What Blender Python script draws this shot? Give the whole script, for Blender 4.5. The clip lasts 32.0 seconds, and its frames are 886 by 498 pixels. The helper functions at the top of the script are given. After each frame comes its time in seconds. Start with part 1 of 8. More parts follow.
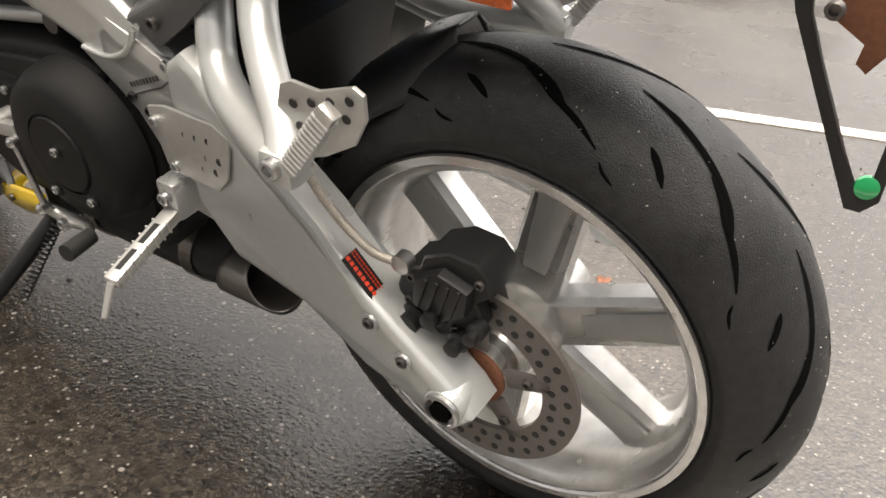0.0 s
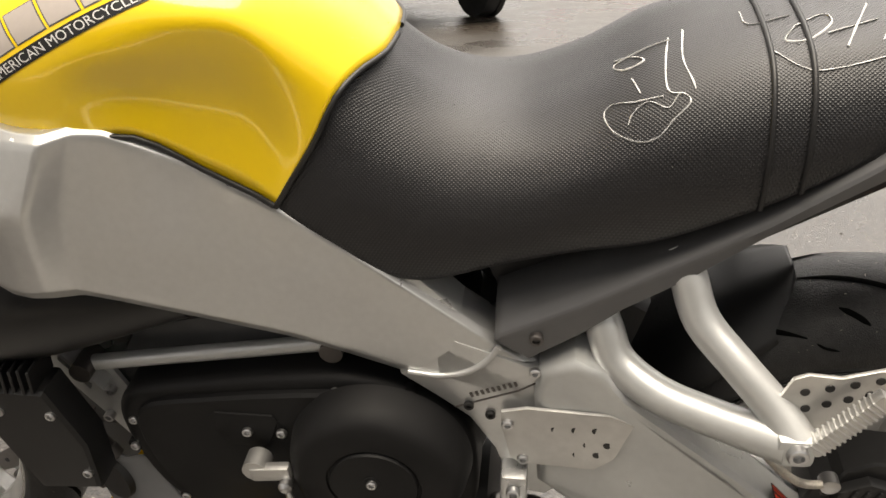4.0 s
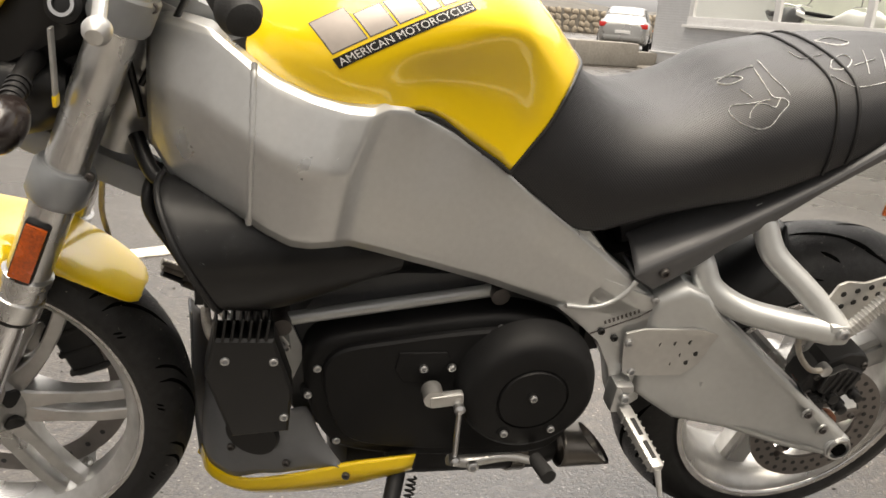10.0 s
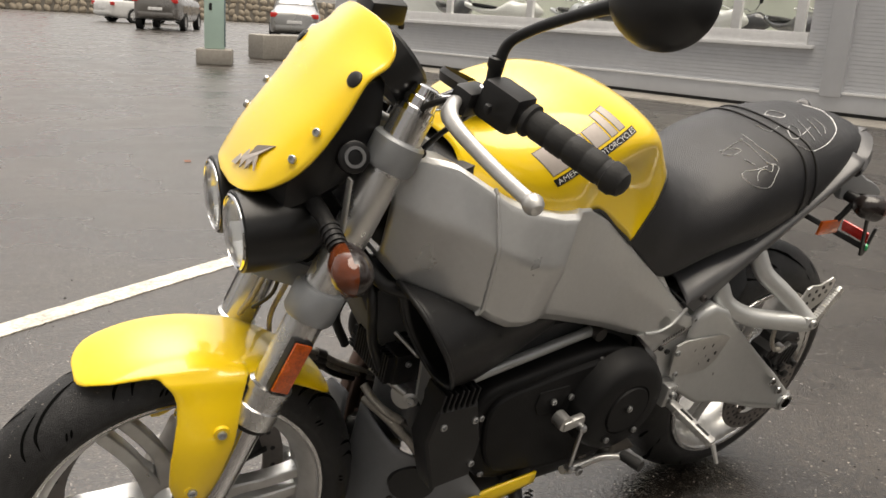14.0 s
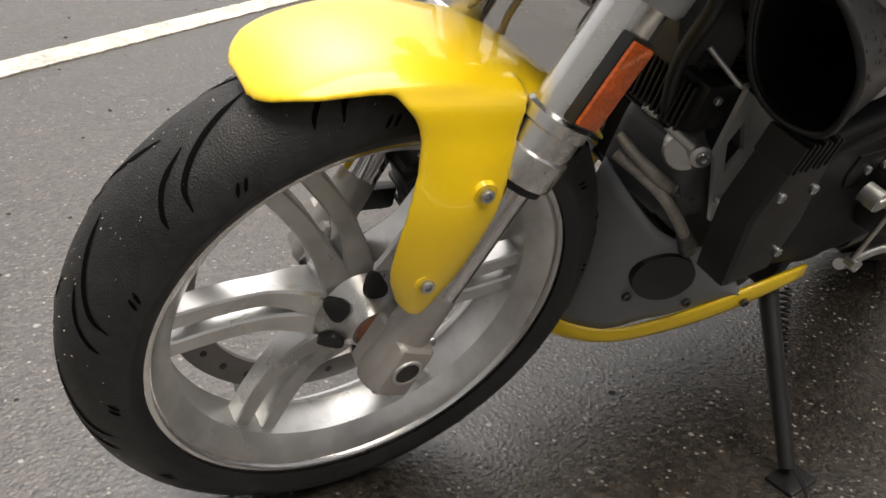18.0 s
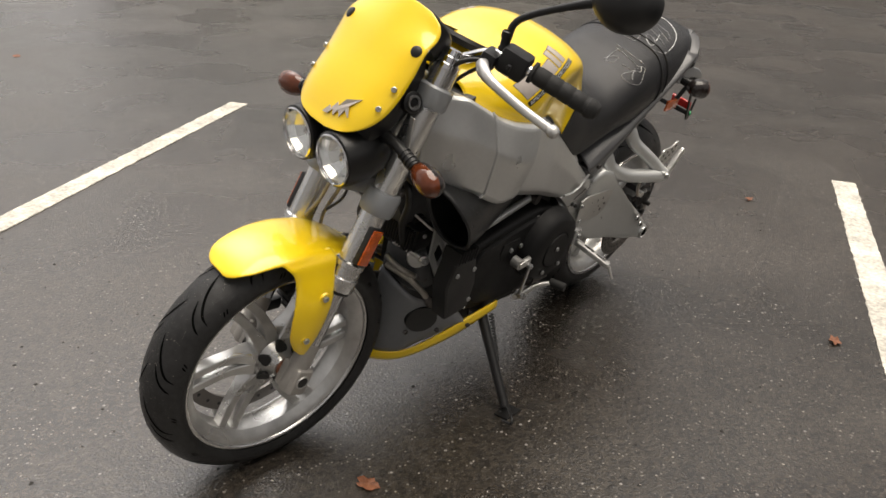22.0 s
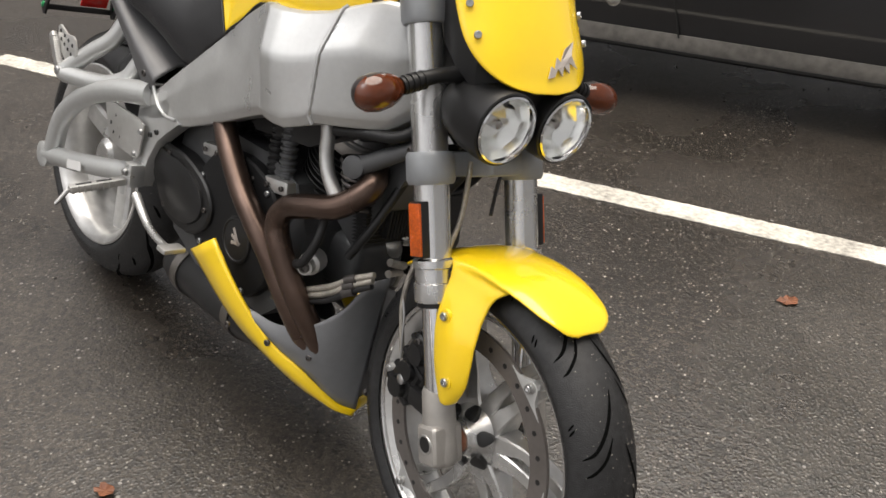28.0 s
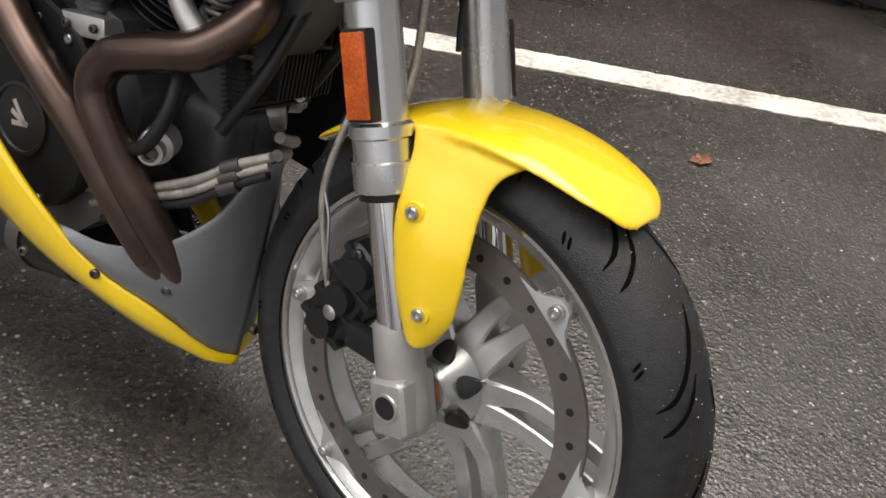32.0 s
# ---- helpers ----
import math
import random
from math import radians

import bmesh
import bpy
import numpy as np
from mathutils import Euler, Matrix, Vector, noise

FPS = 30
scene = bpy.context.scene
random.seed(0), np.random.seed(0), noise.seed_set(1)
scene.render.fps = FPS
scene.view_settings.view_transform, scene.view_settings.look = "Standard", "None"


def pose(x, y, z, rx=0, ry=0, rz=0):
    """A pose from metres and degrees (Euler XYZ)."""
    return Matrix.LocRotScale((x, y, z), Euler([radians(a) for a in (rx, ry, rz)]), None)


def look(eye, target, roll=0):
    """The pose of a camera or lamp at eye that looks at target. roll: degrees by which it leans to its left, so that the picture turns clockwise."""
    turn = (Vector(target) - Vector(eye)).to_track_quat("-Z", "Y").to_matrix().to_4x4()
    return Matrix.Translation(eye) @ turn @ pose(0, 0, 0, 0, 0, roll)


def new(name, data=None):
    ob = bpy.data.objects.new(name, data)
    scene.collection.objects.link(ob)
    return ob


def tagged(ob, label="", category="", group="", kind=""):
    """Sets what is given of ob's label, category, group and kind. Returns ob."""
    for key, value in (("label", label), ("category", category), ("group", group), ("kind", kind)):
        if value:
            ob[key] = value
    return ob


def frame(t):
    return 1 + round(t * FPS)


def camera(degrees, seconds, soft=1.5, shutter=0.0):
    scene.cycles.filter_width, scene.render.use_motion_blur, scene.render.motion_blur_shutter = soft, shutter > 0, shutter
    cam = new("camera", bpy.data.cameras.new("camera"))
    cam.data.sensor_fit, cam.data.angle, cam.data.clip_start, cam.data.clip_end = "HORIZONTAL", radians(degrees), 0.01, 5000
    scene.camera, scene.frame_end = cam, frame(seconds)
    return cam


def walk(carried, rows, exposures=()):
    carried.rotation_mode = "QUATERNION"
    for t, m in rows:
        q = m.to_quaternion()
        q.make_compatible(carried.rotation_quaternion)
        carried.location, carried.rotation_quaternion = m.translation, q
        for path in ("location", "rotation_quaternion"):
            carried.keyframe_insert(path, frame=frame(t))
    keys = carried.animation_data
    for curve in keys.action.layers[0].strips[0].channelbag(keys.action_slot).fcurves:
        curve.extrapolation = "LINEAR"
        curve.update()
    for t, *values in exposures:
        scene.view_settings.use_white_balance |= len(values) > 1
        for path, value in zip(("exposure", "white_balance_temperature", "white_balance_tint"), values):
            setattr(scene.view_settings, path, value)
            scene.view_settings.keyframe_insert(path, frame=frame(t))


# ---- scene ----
cam = camera(54.05, 32.0, soft=1.6)
PATH = [
    (0, (-0.3133, 0.8915, 0.7551), (0.3569, -0.2822, 0.1045), 7.32),
    (0.5, (-0.3133, 0.9233, 0.7734), (0.3578, -0.2476, 0.1187), 7.94),
    (1, (-0.2836, 0.9774, 0.8258), (0.4198, -0.1920, 0.2030), 6.90),
    (1.5, (-0.2109, 1.0006, 0.8486), (0.4953, -0.1848, 0.2603), 5.46),
    (2, (-0.1048, 0.9940, 0.8879), (0.5494, -0.2175, 0.2925), 3.22),
    (2.5, (0.0072, 1.0155, 0.8951), (0.5660, -0.2482, 0.3113), 2.32),
    (3, (0.1389, 1.0661, 0.9265), (0.5882, -0.2572, 0.3813), 0.66),
    (3.5, (0.2673, 1.0652, 0.9333), (0.5621, -0.3015, 0.3898), 0.02),
    (5.5, (0.5890, 1.2303, 0.9229), (0.5396, -0.2026, 0.4822), -0.18),
    (6, (0.6503, 1.2392, 0.9156), (0.5054, -0.1835, 0.4627), 0.60),
    (6.5, (0.7262, 1.2655, 0.8904), (0.5132, -0.1393, 0.4094), 1.60),
    (7, (0.8412, 1.2734, 0.8337), (0.5430, -0.1236, 0.3759), 2.48),
    (7.5, (0.8916, 1.2752, 0.7984), (0.5510, -0.1076, 0.3271), 4.63),
    (8, (0.9073, 1.2786, 0.8004), (0.5682, -0.1064, 0.3346), 5.48),
    (8.5, (0.9040, 1.2899, 0.8049), (0.5732, -0.0952, 0.3336), 5.86),
    (9, (0.9058, 1.3006, 0.8326), (0.5770, -0.0924, 0.3839), 5.60),
    (9.5, (0.9231, 1.3252, 0.8509), (0.5993, -0.0793, 0.4355), 5.44),
    (10, (0.9611, 1.3505, 0.8756), (0.6038, -0.0507, 0.4769), 4.92),
    (10.5, (1.0109, 1.3873, 0.9038), (0.5649, 0.0055, 0.5273), 4.50),
    (11, (1.0957, 1.4008, 0.9336), (0.6346, 0.0259, 0.5505), 4.11),
    (11.5, (1.2290, 1.4333, 0.9547), (0.6692, 0.0871, 0.6020), 4.80),
    (12, (1.3576, 1.4352, 0.9641), (0.7228, 0.1284, 0.5908), 4.21),
    (12.5, (1.4387, 1.3789, 0.9906), (0.7445, 0.1041, 0.6126), 2.88),
    (13, (1.5114, 1.3098, 1.0134), (0.7260, 0.0862, 0.6448), 3.20),
    (13.5, (1.5948, 1.2886, 1.0240), (0.7680, 0.0936, 0.6522), 3.43),
    (15.5, (1.8023, 1.1131, 0.9695), (0.9156, -0.0104, 0.5207), 4.20),
    (16, (1.7718, 1.0286, 0.9403), (0.9035, -0.0924, 0.4509), 4.31),
    (16.5, (1.7751, 0.9322, 0.8848), (0.9325, -0.1908, 0.3567), 5.23),
    (17, (1.7755, 0.8309, 0.8204), (0.9108, -0.2337, 0.2130), 5.89),
    (17.5, (1.7492, 0.7567, 0.7726), (0.8831, -0.2701, 0.1050), 6.59),
    (18, (1.7184, 0.7127, 0.7533), (0.8659, -0.2966, 0.0429), 7.05),
    (18.5, (1.7147, 0.7108, 0.7575), (0.8716, -0.2906, 0.0251), 6.85),
    (19, (1.7228, 0.7208, 0.7656), (0.8781, -0.2856, 0.0421), 6.27),
    (19.5, (1.7531, 0.7594, 0.8111), (0.9169, -0.2698, 0.1099), 4.72),
    (20, (1.8044, 0.8835, 0.9310), (0.9704, -0.1787, 0.2783), 2.81),
    (20.5, (1.8708, 1.0727, 1.0061), (1.0279, -0.0213, 0.4208), 1.65),
    (21, (1.9656, 1.2742, 1.1061), (1.0743, 0.1929, 0.5709), 1.57),
    (21.5, (2.1526, 1.3946, 1.1913), (1.1554, 0.4039, 0.6679), 1.27),
    (22, (2.3157, 1.3698, 1.2428), (1.2484, 0.5037, 0.6424), 2.71),
    (22.5, (2.4072, 1.1557, 1.2736), (1.2615, 0.3579, 0.7251), 2.42),
    (23, (2.5434, 0.9140, 1.2901), (1.2685, 0.3222, 0.7661), 2.49),
    (23.5, (2.5723, 0.6463, 1.2900), (1.2104, 0.2729, 0.7842), 1.58),
    (24, (2.5920, 0.3995, 1.2999), (1.1823, 0.2348, 0.8143), 1.58),
    (24.5, (2.6871, 0.1704, 1.3175), (1.2722, 0.1882, 0.8199), 1.18),
    (25, (2.6438, -0.0180, 1.2978), (1.2435, 0.1127, 0.7762), 0.15),
    (25.5, (2.5252, -0.1474, 1.4253), (1.2118, 0.0911, 0.7410), -0.40),
    (27.5, (2.1058, -0.6849, 1.2580), (1.0620, 0.1128, 0.5339), 0.35),
    (28, (1.9789, -0.7078, 1.2392), (1.0613, 0.1934, 0.4673), 2.20),
    (28.5, (1.8220, -0.6471, 1.1663), (0.9950, 0.2834, 0.3295), 3.84),
    (29, (1.7223, -0.6205, 1.0971), (0.9886, 0.3775, 0.2511), 4.02),
    (29.5, (1.6411, -0.5849, 1.0277), (1.0376, 0.4678, 0.1458), 4.32),
    (30, (1.5822, -0.5161, 0.9448), (1.0620, 0.5118, -0.0158), 7.10),
    (30.5, (1.5691, -0.4840, 0.9296), (1.0710, 0.5278, -0.0595), 8.17),
    (31, (1.5719, -0.4870, 0.9309), (1.0765, 0.5265, -0.0578), 8.45),
    (31.5, (1.5754, -0.4986, 0.9402), (1.0782, 0.5347, -0.0268), 8.68),
    (32, (1.5737, -0.5449, 0.9681), (1.0298, 0.5149, 0.0565), 8.17),
]
walk(cam, [(t, look(eye, target, roll)) for t, eye, target, roll in PATH], exposures=((0, 1.8, 6900, 12), (1, 1.75, 6980, 12), (2, 1.6, 7070, 12), (3, 1.58, 7150, 12), (6, 1.32, 7130, 12), (7, 1.6, 7120, 12), (8, 1.92, 7120, 12), (9, 1.9, 7110, 12), (10, 1.5, 7110, 12), (11, 1.28, 7100, 12), (13, 1.02, 7000, 12), (16, 0.97, 6850, 12), (18, 0.95, 6750, 12), (19, 1.0, 6760, 12), (20.5, 1.08, 6780, 12), (21.5, 0.85, 6800, 12), (23, 0.75, 6820, 12), (24, 0.7, 6830, 12), (25.5, 0.63, 6850, 12), (28, 0.8, 6600, 12), (32, 0.77, 6450, 12)))

# the bike leans on its side stand; its own frame is x ahead, y to its left, z up
LEAN_DEGREES = 15.33
LEAN = Matrix.Rotation(radians(-LEAN_DEGREES), 4, "X")
HEAD = Vector((1.06, 0.0, 0.80))
STEER = Matrix.Translation(HEAD) @ Matrix.Rotation(radians(-7.5), 4, Vector((-math.sin(radians(21)), 0, math.cos(radians(21))))) @ Matrix.Translation(-HEAD)

# ---- light: an overcast sky ----
world = bpy.data.worlds.new("world")
scene.world = world
world.use_nodes = True
wn, wl = world.node_tree.nodes, world.node_tree.links
sky = wn.new("ShaderNodeTexSky")
sky.sky_type = "NISHITA"
sky.sun_disc = False
sky.sun_elevation, sky.sun_rotation = radians(58), radians(200)
sky.dust_density, sky.air_density = 4.0, 1.0
grey = wn.new("ShaderNodeHueSaturation")
grey.inputs["Saturation"].default_value = 0.03
wl.new(sky.outputs["Color"], grey.inputs["Color"])
bg = wn["Background"]
bg.inputs["Strength"].default_value = 0.076
wl.new(grey.outputs["Color"], bg.inputs["Color"])
sun = new("sun", bpy.data.lights.new("sun", "SUN"))
sun.data.energy, sun.data.angle, sun.data.color = 2.3, radians(55), (1.0, 0.945, 0.85)
sun.matrix_world = look((0, 0, 8), (0.3, -1.5, 0))
scene.view_settings.exposure = 0.35


# ---- materials ----
def material(name, color, rough=0.5, metal=0.0, coat=0.0, grain=0.0, scale=60.0, bump=0.0, bscale=200.0, spread=0.25, rvar=0.12, emit=0.0, spec=0.5, ior=1.5, trans=0.0):
    """A surface with stains at a large scale, grain at a small one, and fine relief."""
    m = bpy.data.materials.new(name)
    m.use_nodes = True
    n, l = m.node_tree.nodes, m.node_tree.links
    b = n["Principled BSDF"]
    b.inputs["Roughness"].default_value, b.inputs["Metallic"].default_value = rough, metal
    b.inputs["Coat Weight"].default_value, b.inputs["Coat Roughness"].default_value = coat, 0.06
    b.inputs["Specular IOR Level"].default_value, b.inputs["IOR"].default_value = spec, ior
    b.inputs["Transmission Weight"].default_value = trans
    b.inputs["Base Color"].default_value = (*color, 1)
    if emit:
        b.inputs["Emission Color"].default_value, b.inputs["Emission Strength"].default_value = (*color, 1), emit
    tc = n.new("ShaderNodeTexCoord")
    if grain:
        big, small = n.new("ShaderNodeTexNoise"), n.new("ShaderNodeTexNoise")
        big.inputs["Scale"].default_value, small.inputs["Scale"].default_value = scale * 0.12, scale
        big.inputs["Detail"].default_value, small.inputs["Detail"].default_value = 5, 4
        mixf = n.new("ShaderNodeMath")
        mixf.operation = "ADD"
        ramp = n.new("ShaderNodeMapRange")
        ramp.inputs["From Min"].default_value, ramp.inputs["From Max"].default_value = 0.6, 1.4
        ramp.inputs["To Min"].default_value, ramp.inputs["To Max"].default_value = 1 - grain, 1 + grain
        hsv = n.new("ShaderNodeHueSaturation")
        hsv.inputs["Color"].default_value = (*color, 1)
        for t in (big, small):
            l.new(tc.outputs["Object"], t.inputs["Vector"])
        l.new(big.outputs["Fac"], mixf.inputs[0])
        l.new(small.outputs["Fac"], mixf.inputs[1])
        l.new(mixf.outputs[0], ramp.inputs["Value"])
        l.new(ramp.outputs[0], hsv.inputs["Value"])
        l.new(hsv.outputs[0], b.inputs["Base Color"])
        rr = n.new("ShaderNodeMapRange")
        rr.inputs["From Min"].default_value, rr.inputs["From Max"].default_value = 0.3, 0.7
        rr.inputs["To Min"].default_value, rr.inputs["To Max"].default_value = max(rough - rvar, 0.02), min(rough + rvar, 1)
        l.new(big.outputs["Fac"], rr.inputs["Value"])
        l.new(rr.outputs[0], b.inputs["Roughness"])
    if bump:
        bn, bt = n.new("ShaderNodeBump"), n.new("ShaderNodeTexNoise")
        bt.inputs["Scale"].default_value, bt.inputs["Detail"].default_value = bscale, 3
        bn.inputs["Strength"].default_value, bn.inputs["Distance"].default_value = bump, 0.002
        l.new(tc.outputs["Object"], bt.inputs["Vector"])
        l.new(bt.outputs["Fac"], bn.inputs["Height"])
        l.new(bn.outputs[0], b.inputs["Normal"])
    return m


def asphalt_material():
    """Damp, worn asphalt: dark binder, pale stones of several sizes, wet patches."""
    m = bpy.data.materials.new("asphalt")
    m.use_nodes = True
    n, l = m.node_tree.nodes, m.node_tree.links
    b = n["Principled BSDF"]
    tc = n.new("ShaderNodeTexCoord")

    def tex(kind, scale, detail=4):
        t = n.new(kind)
        t.inputs["Scale"].default_value = scale
        if kind == "ShaderNodeTexNoise":
            t.inputs["Detail"].default_value = detail
        l.new(tc.outputs["Object"], t.inputs["Vector"])
        return t

    def ramp(src, a, z, lo, hi):
        r = n.new("ShaderNodeMapRange")
        for key, v in (("From Min", a), ("From Max", z), ("To Min", lo), ("To Max", hi)):
            r.inputs[key].default_value = v
        l.new(src, r.inputs["Value"])
        return r.outputs[0]

    def mix(kind, fac, a, c):
        x = n.new("ShaderNodeMix")
        x.data_type, x.blend_type = "RGBA", kind
        for key, v in ((0, fac), (6, a), (7, c)):
            if hasattr(v, "node"):
                l.new(v, x.inputs[key])
            else:
                x.inputs[key].default_value = v
        return x.outputs[2]

    stones, fine, patch, wide, sparse = tex("ShaderNodeTexVoronoi", 120), tex("ShaderNodeTexNoise", 300, 6), tex("ShaderNodeTexNoise", 1.3, 6), tex("ShaderNodeTexNoise", 0.5, 5), tex("ShaderNodeTexVoronoi", 34)
    base = mix("MIX", ramp(wide.outputs["Fac"], 0.35, 0.68, 0, 1), (0.027, 0.023, 0.0185, 1), (0.043, 0.036, 0.029, 1))
    pick = n.new("ShaderNodeSeparateColor")
    l.new(stones.outputs["Color"], pick.inputs[0])
    base = mix("MULTIPLY", 1.0, base, mix("MIX", ramp(pick.outputs[0], 0, 1, 0, 1), (0.40, 0.40, 0.41, 1), (1.75, 1.70, 1.64, 1)))
    base = mix("MULTIPLY", 0.6, base, mix("MIX", ramp(fine.outputs["Fac"], 0.35, 0.65, 0, 1), (0.15, 0.15, 0.15, 1), (2.2, 2.2, 2.2, 1)))
    spk = n.new("ShaderNodeSeparateColor")
    l.new(sparse.outputs["Color"], spk.inputs[0])
    chip = n.new("ShaderNodeMath")
    chip.operation = "MULTIPLY"
    l.new(ramp(sparse.outputs["Distance"], 0.10, 0.16, 1, 0), chip.inputs[0])
    l.new(ramp(spk.outputs[0], 0.84, 0.86, 0, 1), chip.inputs[1])
    base = mix("MIX", chip.outputs[0], base, (0.30, 0.28, 0.26, 1))
    small = tex("ShaderNodeTexVoronoi", 85)
    spk2 = n.new("ShaderNodeSeparateColor")
    l.new(small.outputs["Color"], spk2.inputs[0])
    chip2 = n.new("ShaderNodeMath")
    chip2.operation = "MULTIPLY"
    l.new(ramp(small.outputs["Distance"], 0.16, 0.26, 1, 0), chip2.inputs[0])
    l.new(ramp(spk2.outputs[0], 0.72, 0.74, 0, 1), chip2.inputs[1])
    base = mix("MIX", chip2.outputs[0], base, (0.26, 0.24, 0.21, 1))
    wet = ramp(patch.outputs["Fac"], 0.38, 0.62, 1, 0)
    base = mix("MULTIPLY", wet, base, (0.78, 0.78, 0.79, 1))
    l.new(base, b.inputs["Base Color"])
    b.inputs["Specular IOR Level"].default_value = 1.0
    l.new(ramp(patch.outputs["Fac"], 0.38, 0.62, 0.21, 0.38), b.inputs["Roughness"])
    h = n.new("ShaderNodeMath")
    h.operation = "ADD"
    l.new(ramp(stones.outputs["Distance"], 0, 0.6, 1, 0), h.inputs[0])
    l.new(fine.outputs["Fac"], h.inputs[1])
    bn = n.new("ShaderNodeBump")
    bn.inputs["Strength"].default_value, bn.inputs["Distance"].default_value = 0.30, 0.003
    l.new(h.outputs[0], bn.inputs["Height"])
    l.new(bn.outputs[0], b.inputs["Normal"])
    return m


def weave_material():
    """Black seat vinyl with a small diamond grip pattern."""
    m = material("seat_vinyl", (0.013, 0.013, 0.0145), 0.40, grain=0.12, scale=40)
    n, l = m.node_tree.nodes, m.node_tree.links
    tc, bn = n.new("ShaderNodeTexCoord"), n.new("ShaderNodeBump")
    total = n.new("ShaderNodeMath")
    total.operation = "MULTIPLY"
    for k, turn in enumerate((0.62, -0.62)):
        mp, w = n.new("ShaderNodeMapping"), n.new("ShaderNodeTexWave")
        mp.inputs["Rotation"].default_value = (0, turn, turn)
        w.inputs["Scale"].default_value = 120
        l.new(tc.outputs["Object"], mp.inputs["Vector"])
        l.new(mp.outputs[0], w.inputs["Vector"])
        l.new(w.outputs["Fac"], total.inputs[k])
    bn.inputs["Strength"].default_value, bn.inputs["Distance"].default_value = 0.5, 0.0009
    l.new(total.outputs[0], bn.inputs["Height"])
    l.new(bn.outputs[0], n["Principled BSDF"].inputs["Normal"])
    return m


ASPHALT = asphalt_material()
LINE = material("line_paint", (0.56, 0.53, 0.47), 0.75, grain=0.6, scale=70, bump=0.5, bscale=160)
YELLOW = material("yellow_paint", (0.98, 0.665, 0.008), 0.34, coat=1.0, grain=0.02, scale=20, rvar=0.02)
SILVER = material("frame_silver", (0.60, 0.605, 0.60), 0.38, 0.72, grain=0.05, scale=120, bump=0.05, bscale=900)
SWING = material("swingarm_silver", (0.57, 0.58, 0.575), 0.38, 0.55, grain=0.05, scale=90, bump=0.05, bscale=900)
CAST = material("cast_aluminium", (0.58, 0.575, 0.56), 0.38, 0.8, grain=0.1, scale=70, bump=0.12, bscale=500)
RIM = material("wheel_silver", (0.62, 0.615, 0.60), 0.33, 0.74, grain=0.25, scale=35, bump=0.05, bscale=400)
RIMLIP = material("machined_lip", (0.66, 0.65, 0.64), 0.2, 0.95, grain=0.08, scale=60)
GREYPLASTIC = material("grey_plastic", (0.115, 0.115, 0.118), 0.42, 0.35, grain=0.06, scale=60)
CLAMP = material("grey_clamp_paint", (0.33, 0.345, 0.36), 0.4, 0.35, grain=0.05, scale=90)
CHIN = material("chin_grey", (0.20, 0.205, 0.215), 0.45, 0.15, grain=0.07, scale=60)
TUBE = material("fork_tube_silver", (0.66, 0.66, 0.655), 0.25, 0.9, grain=0.05, scale=80)
CHROME = material("chrome", (0.75, 0.75, 0.76), 0.08, 1.0)
STEEL = material("bolt_steel", (0.55, 0.55, 0.55), 0.28, 0.95)
DARKSTEEL = material("dark_steel", (0.13, 0.12, 0.115), 0.45, 0.8, grain=0.2, scale=60)
ROTOR = material("brake_steel", (0.20, 0.182, 0.17), 0.42, 0.6, grain=0.12, scale=90)
PIPE = material("burnt_header_steel", (0.125, 0.085, 0.068), 0.34, 0.85, grain=0.35, scale=22)
MUFFLER = material("muffler_steel", (0.20, 0.185, 0.17), 0.3, 0.9, grain=0.15, scale=40)
RUBBER = material("tyre_rubber", (0.016, 0.016, 0.0165), 0.46, grain=0.7, scale=90, bump=0.5, bscale=600)
# darker than the rim: the spoke pockets' shade is put into this grey
POCKET = material("spoke_pocket_grey", (0.48, 0.48, 0.47), 0.45, 0.3, grain=0.1, scale=50)
GREENLENS = material("green_lens", (0.02, 0.35, 0.12), 0.12, coat=0.8)
WATER = material("rain_water", (0.95, 0.97, 1.0), 0.02, trans=1.0, ior=1.33)
DUST = material("pale_grit", (0.42, 0.38, 0.33), 0.9, grain=0.3, scale=300)
SIDEWALL = material("sidewall_rubber", (0.017, 0.017, 0.018), 0.5, grain=0.2, scale=60)
BLACK = material("black_plastic", (0.012, 0.012, 0.0125), 0.40, spec=0.42, grain=0.15, scale=50, bump=0.08, bscale=700)
SATIN = material("black_crinkle_paint", (0.0085, 0.0085, 0.009), 0.55, spec=0.24, grain=0.15, scale=60, bump=0.2, bscale=900)
ENGINE = material("engine_grey", (0.10, 0.102, 0.105), 0.5, 0.4, grain=0.15, scale=50, bump=0.2, bscale=500)
FIN = material("cylinder_black", (0.022, 0.022, 0.0225), 0.45, 0.2, spec=0.4, grain=0.2, scale=60)
GRIP = material("grip_rubber", (0.016, 0.016, 0.016), 0.68, grain=0.2, scale=80, bump=0.2, bscale=300)
ORANGE = material("orange_reflector", (0.60, 0.10, 0.006), 0.2, coat=0.6, grain=0.45, scale=300, bump=0.4, bscale=420)
AMBER = material("smoked_amber_lens", (0.115, 0.028, 0.009), 0.16, coat=0.4, grain=0.3, scale=90)
SMOKE = material("smoked_lens", (0.018, 0.013, 0.012), 0.25, coat=0.3, grain=0.3, scale=60)
RED = material("red_lens", (0.65, 0.02, 0.015), 0.12, coat=0.8)
VINYL = weave_material()
CHALK = material("chalk", (0.72, 0.72, 0.72), 0.85, grain=0.3, scale=300)
REFLECTOR = material("lamp_reflector", (0.90, 0.91, 0.89), 0.14, 0.95, grain=0.06, scale=40)
GLASS = material("lamp_glass", (1, 1, 1), 0.02, trans=1.0, ior=1.12, bump=0.15, bscale=220)
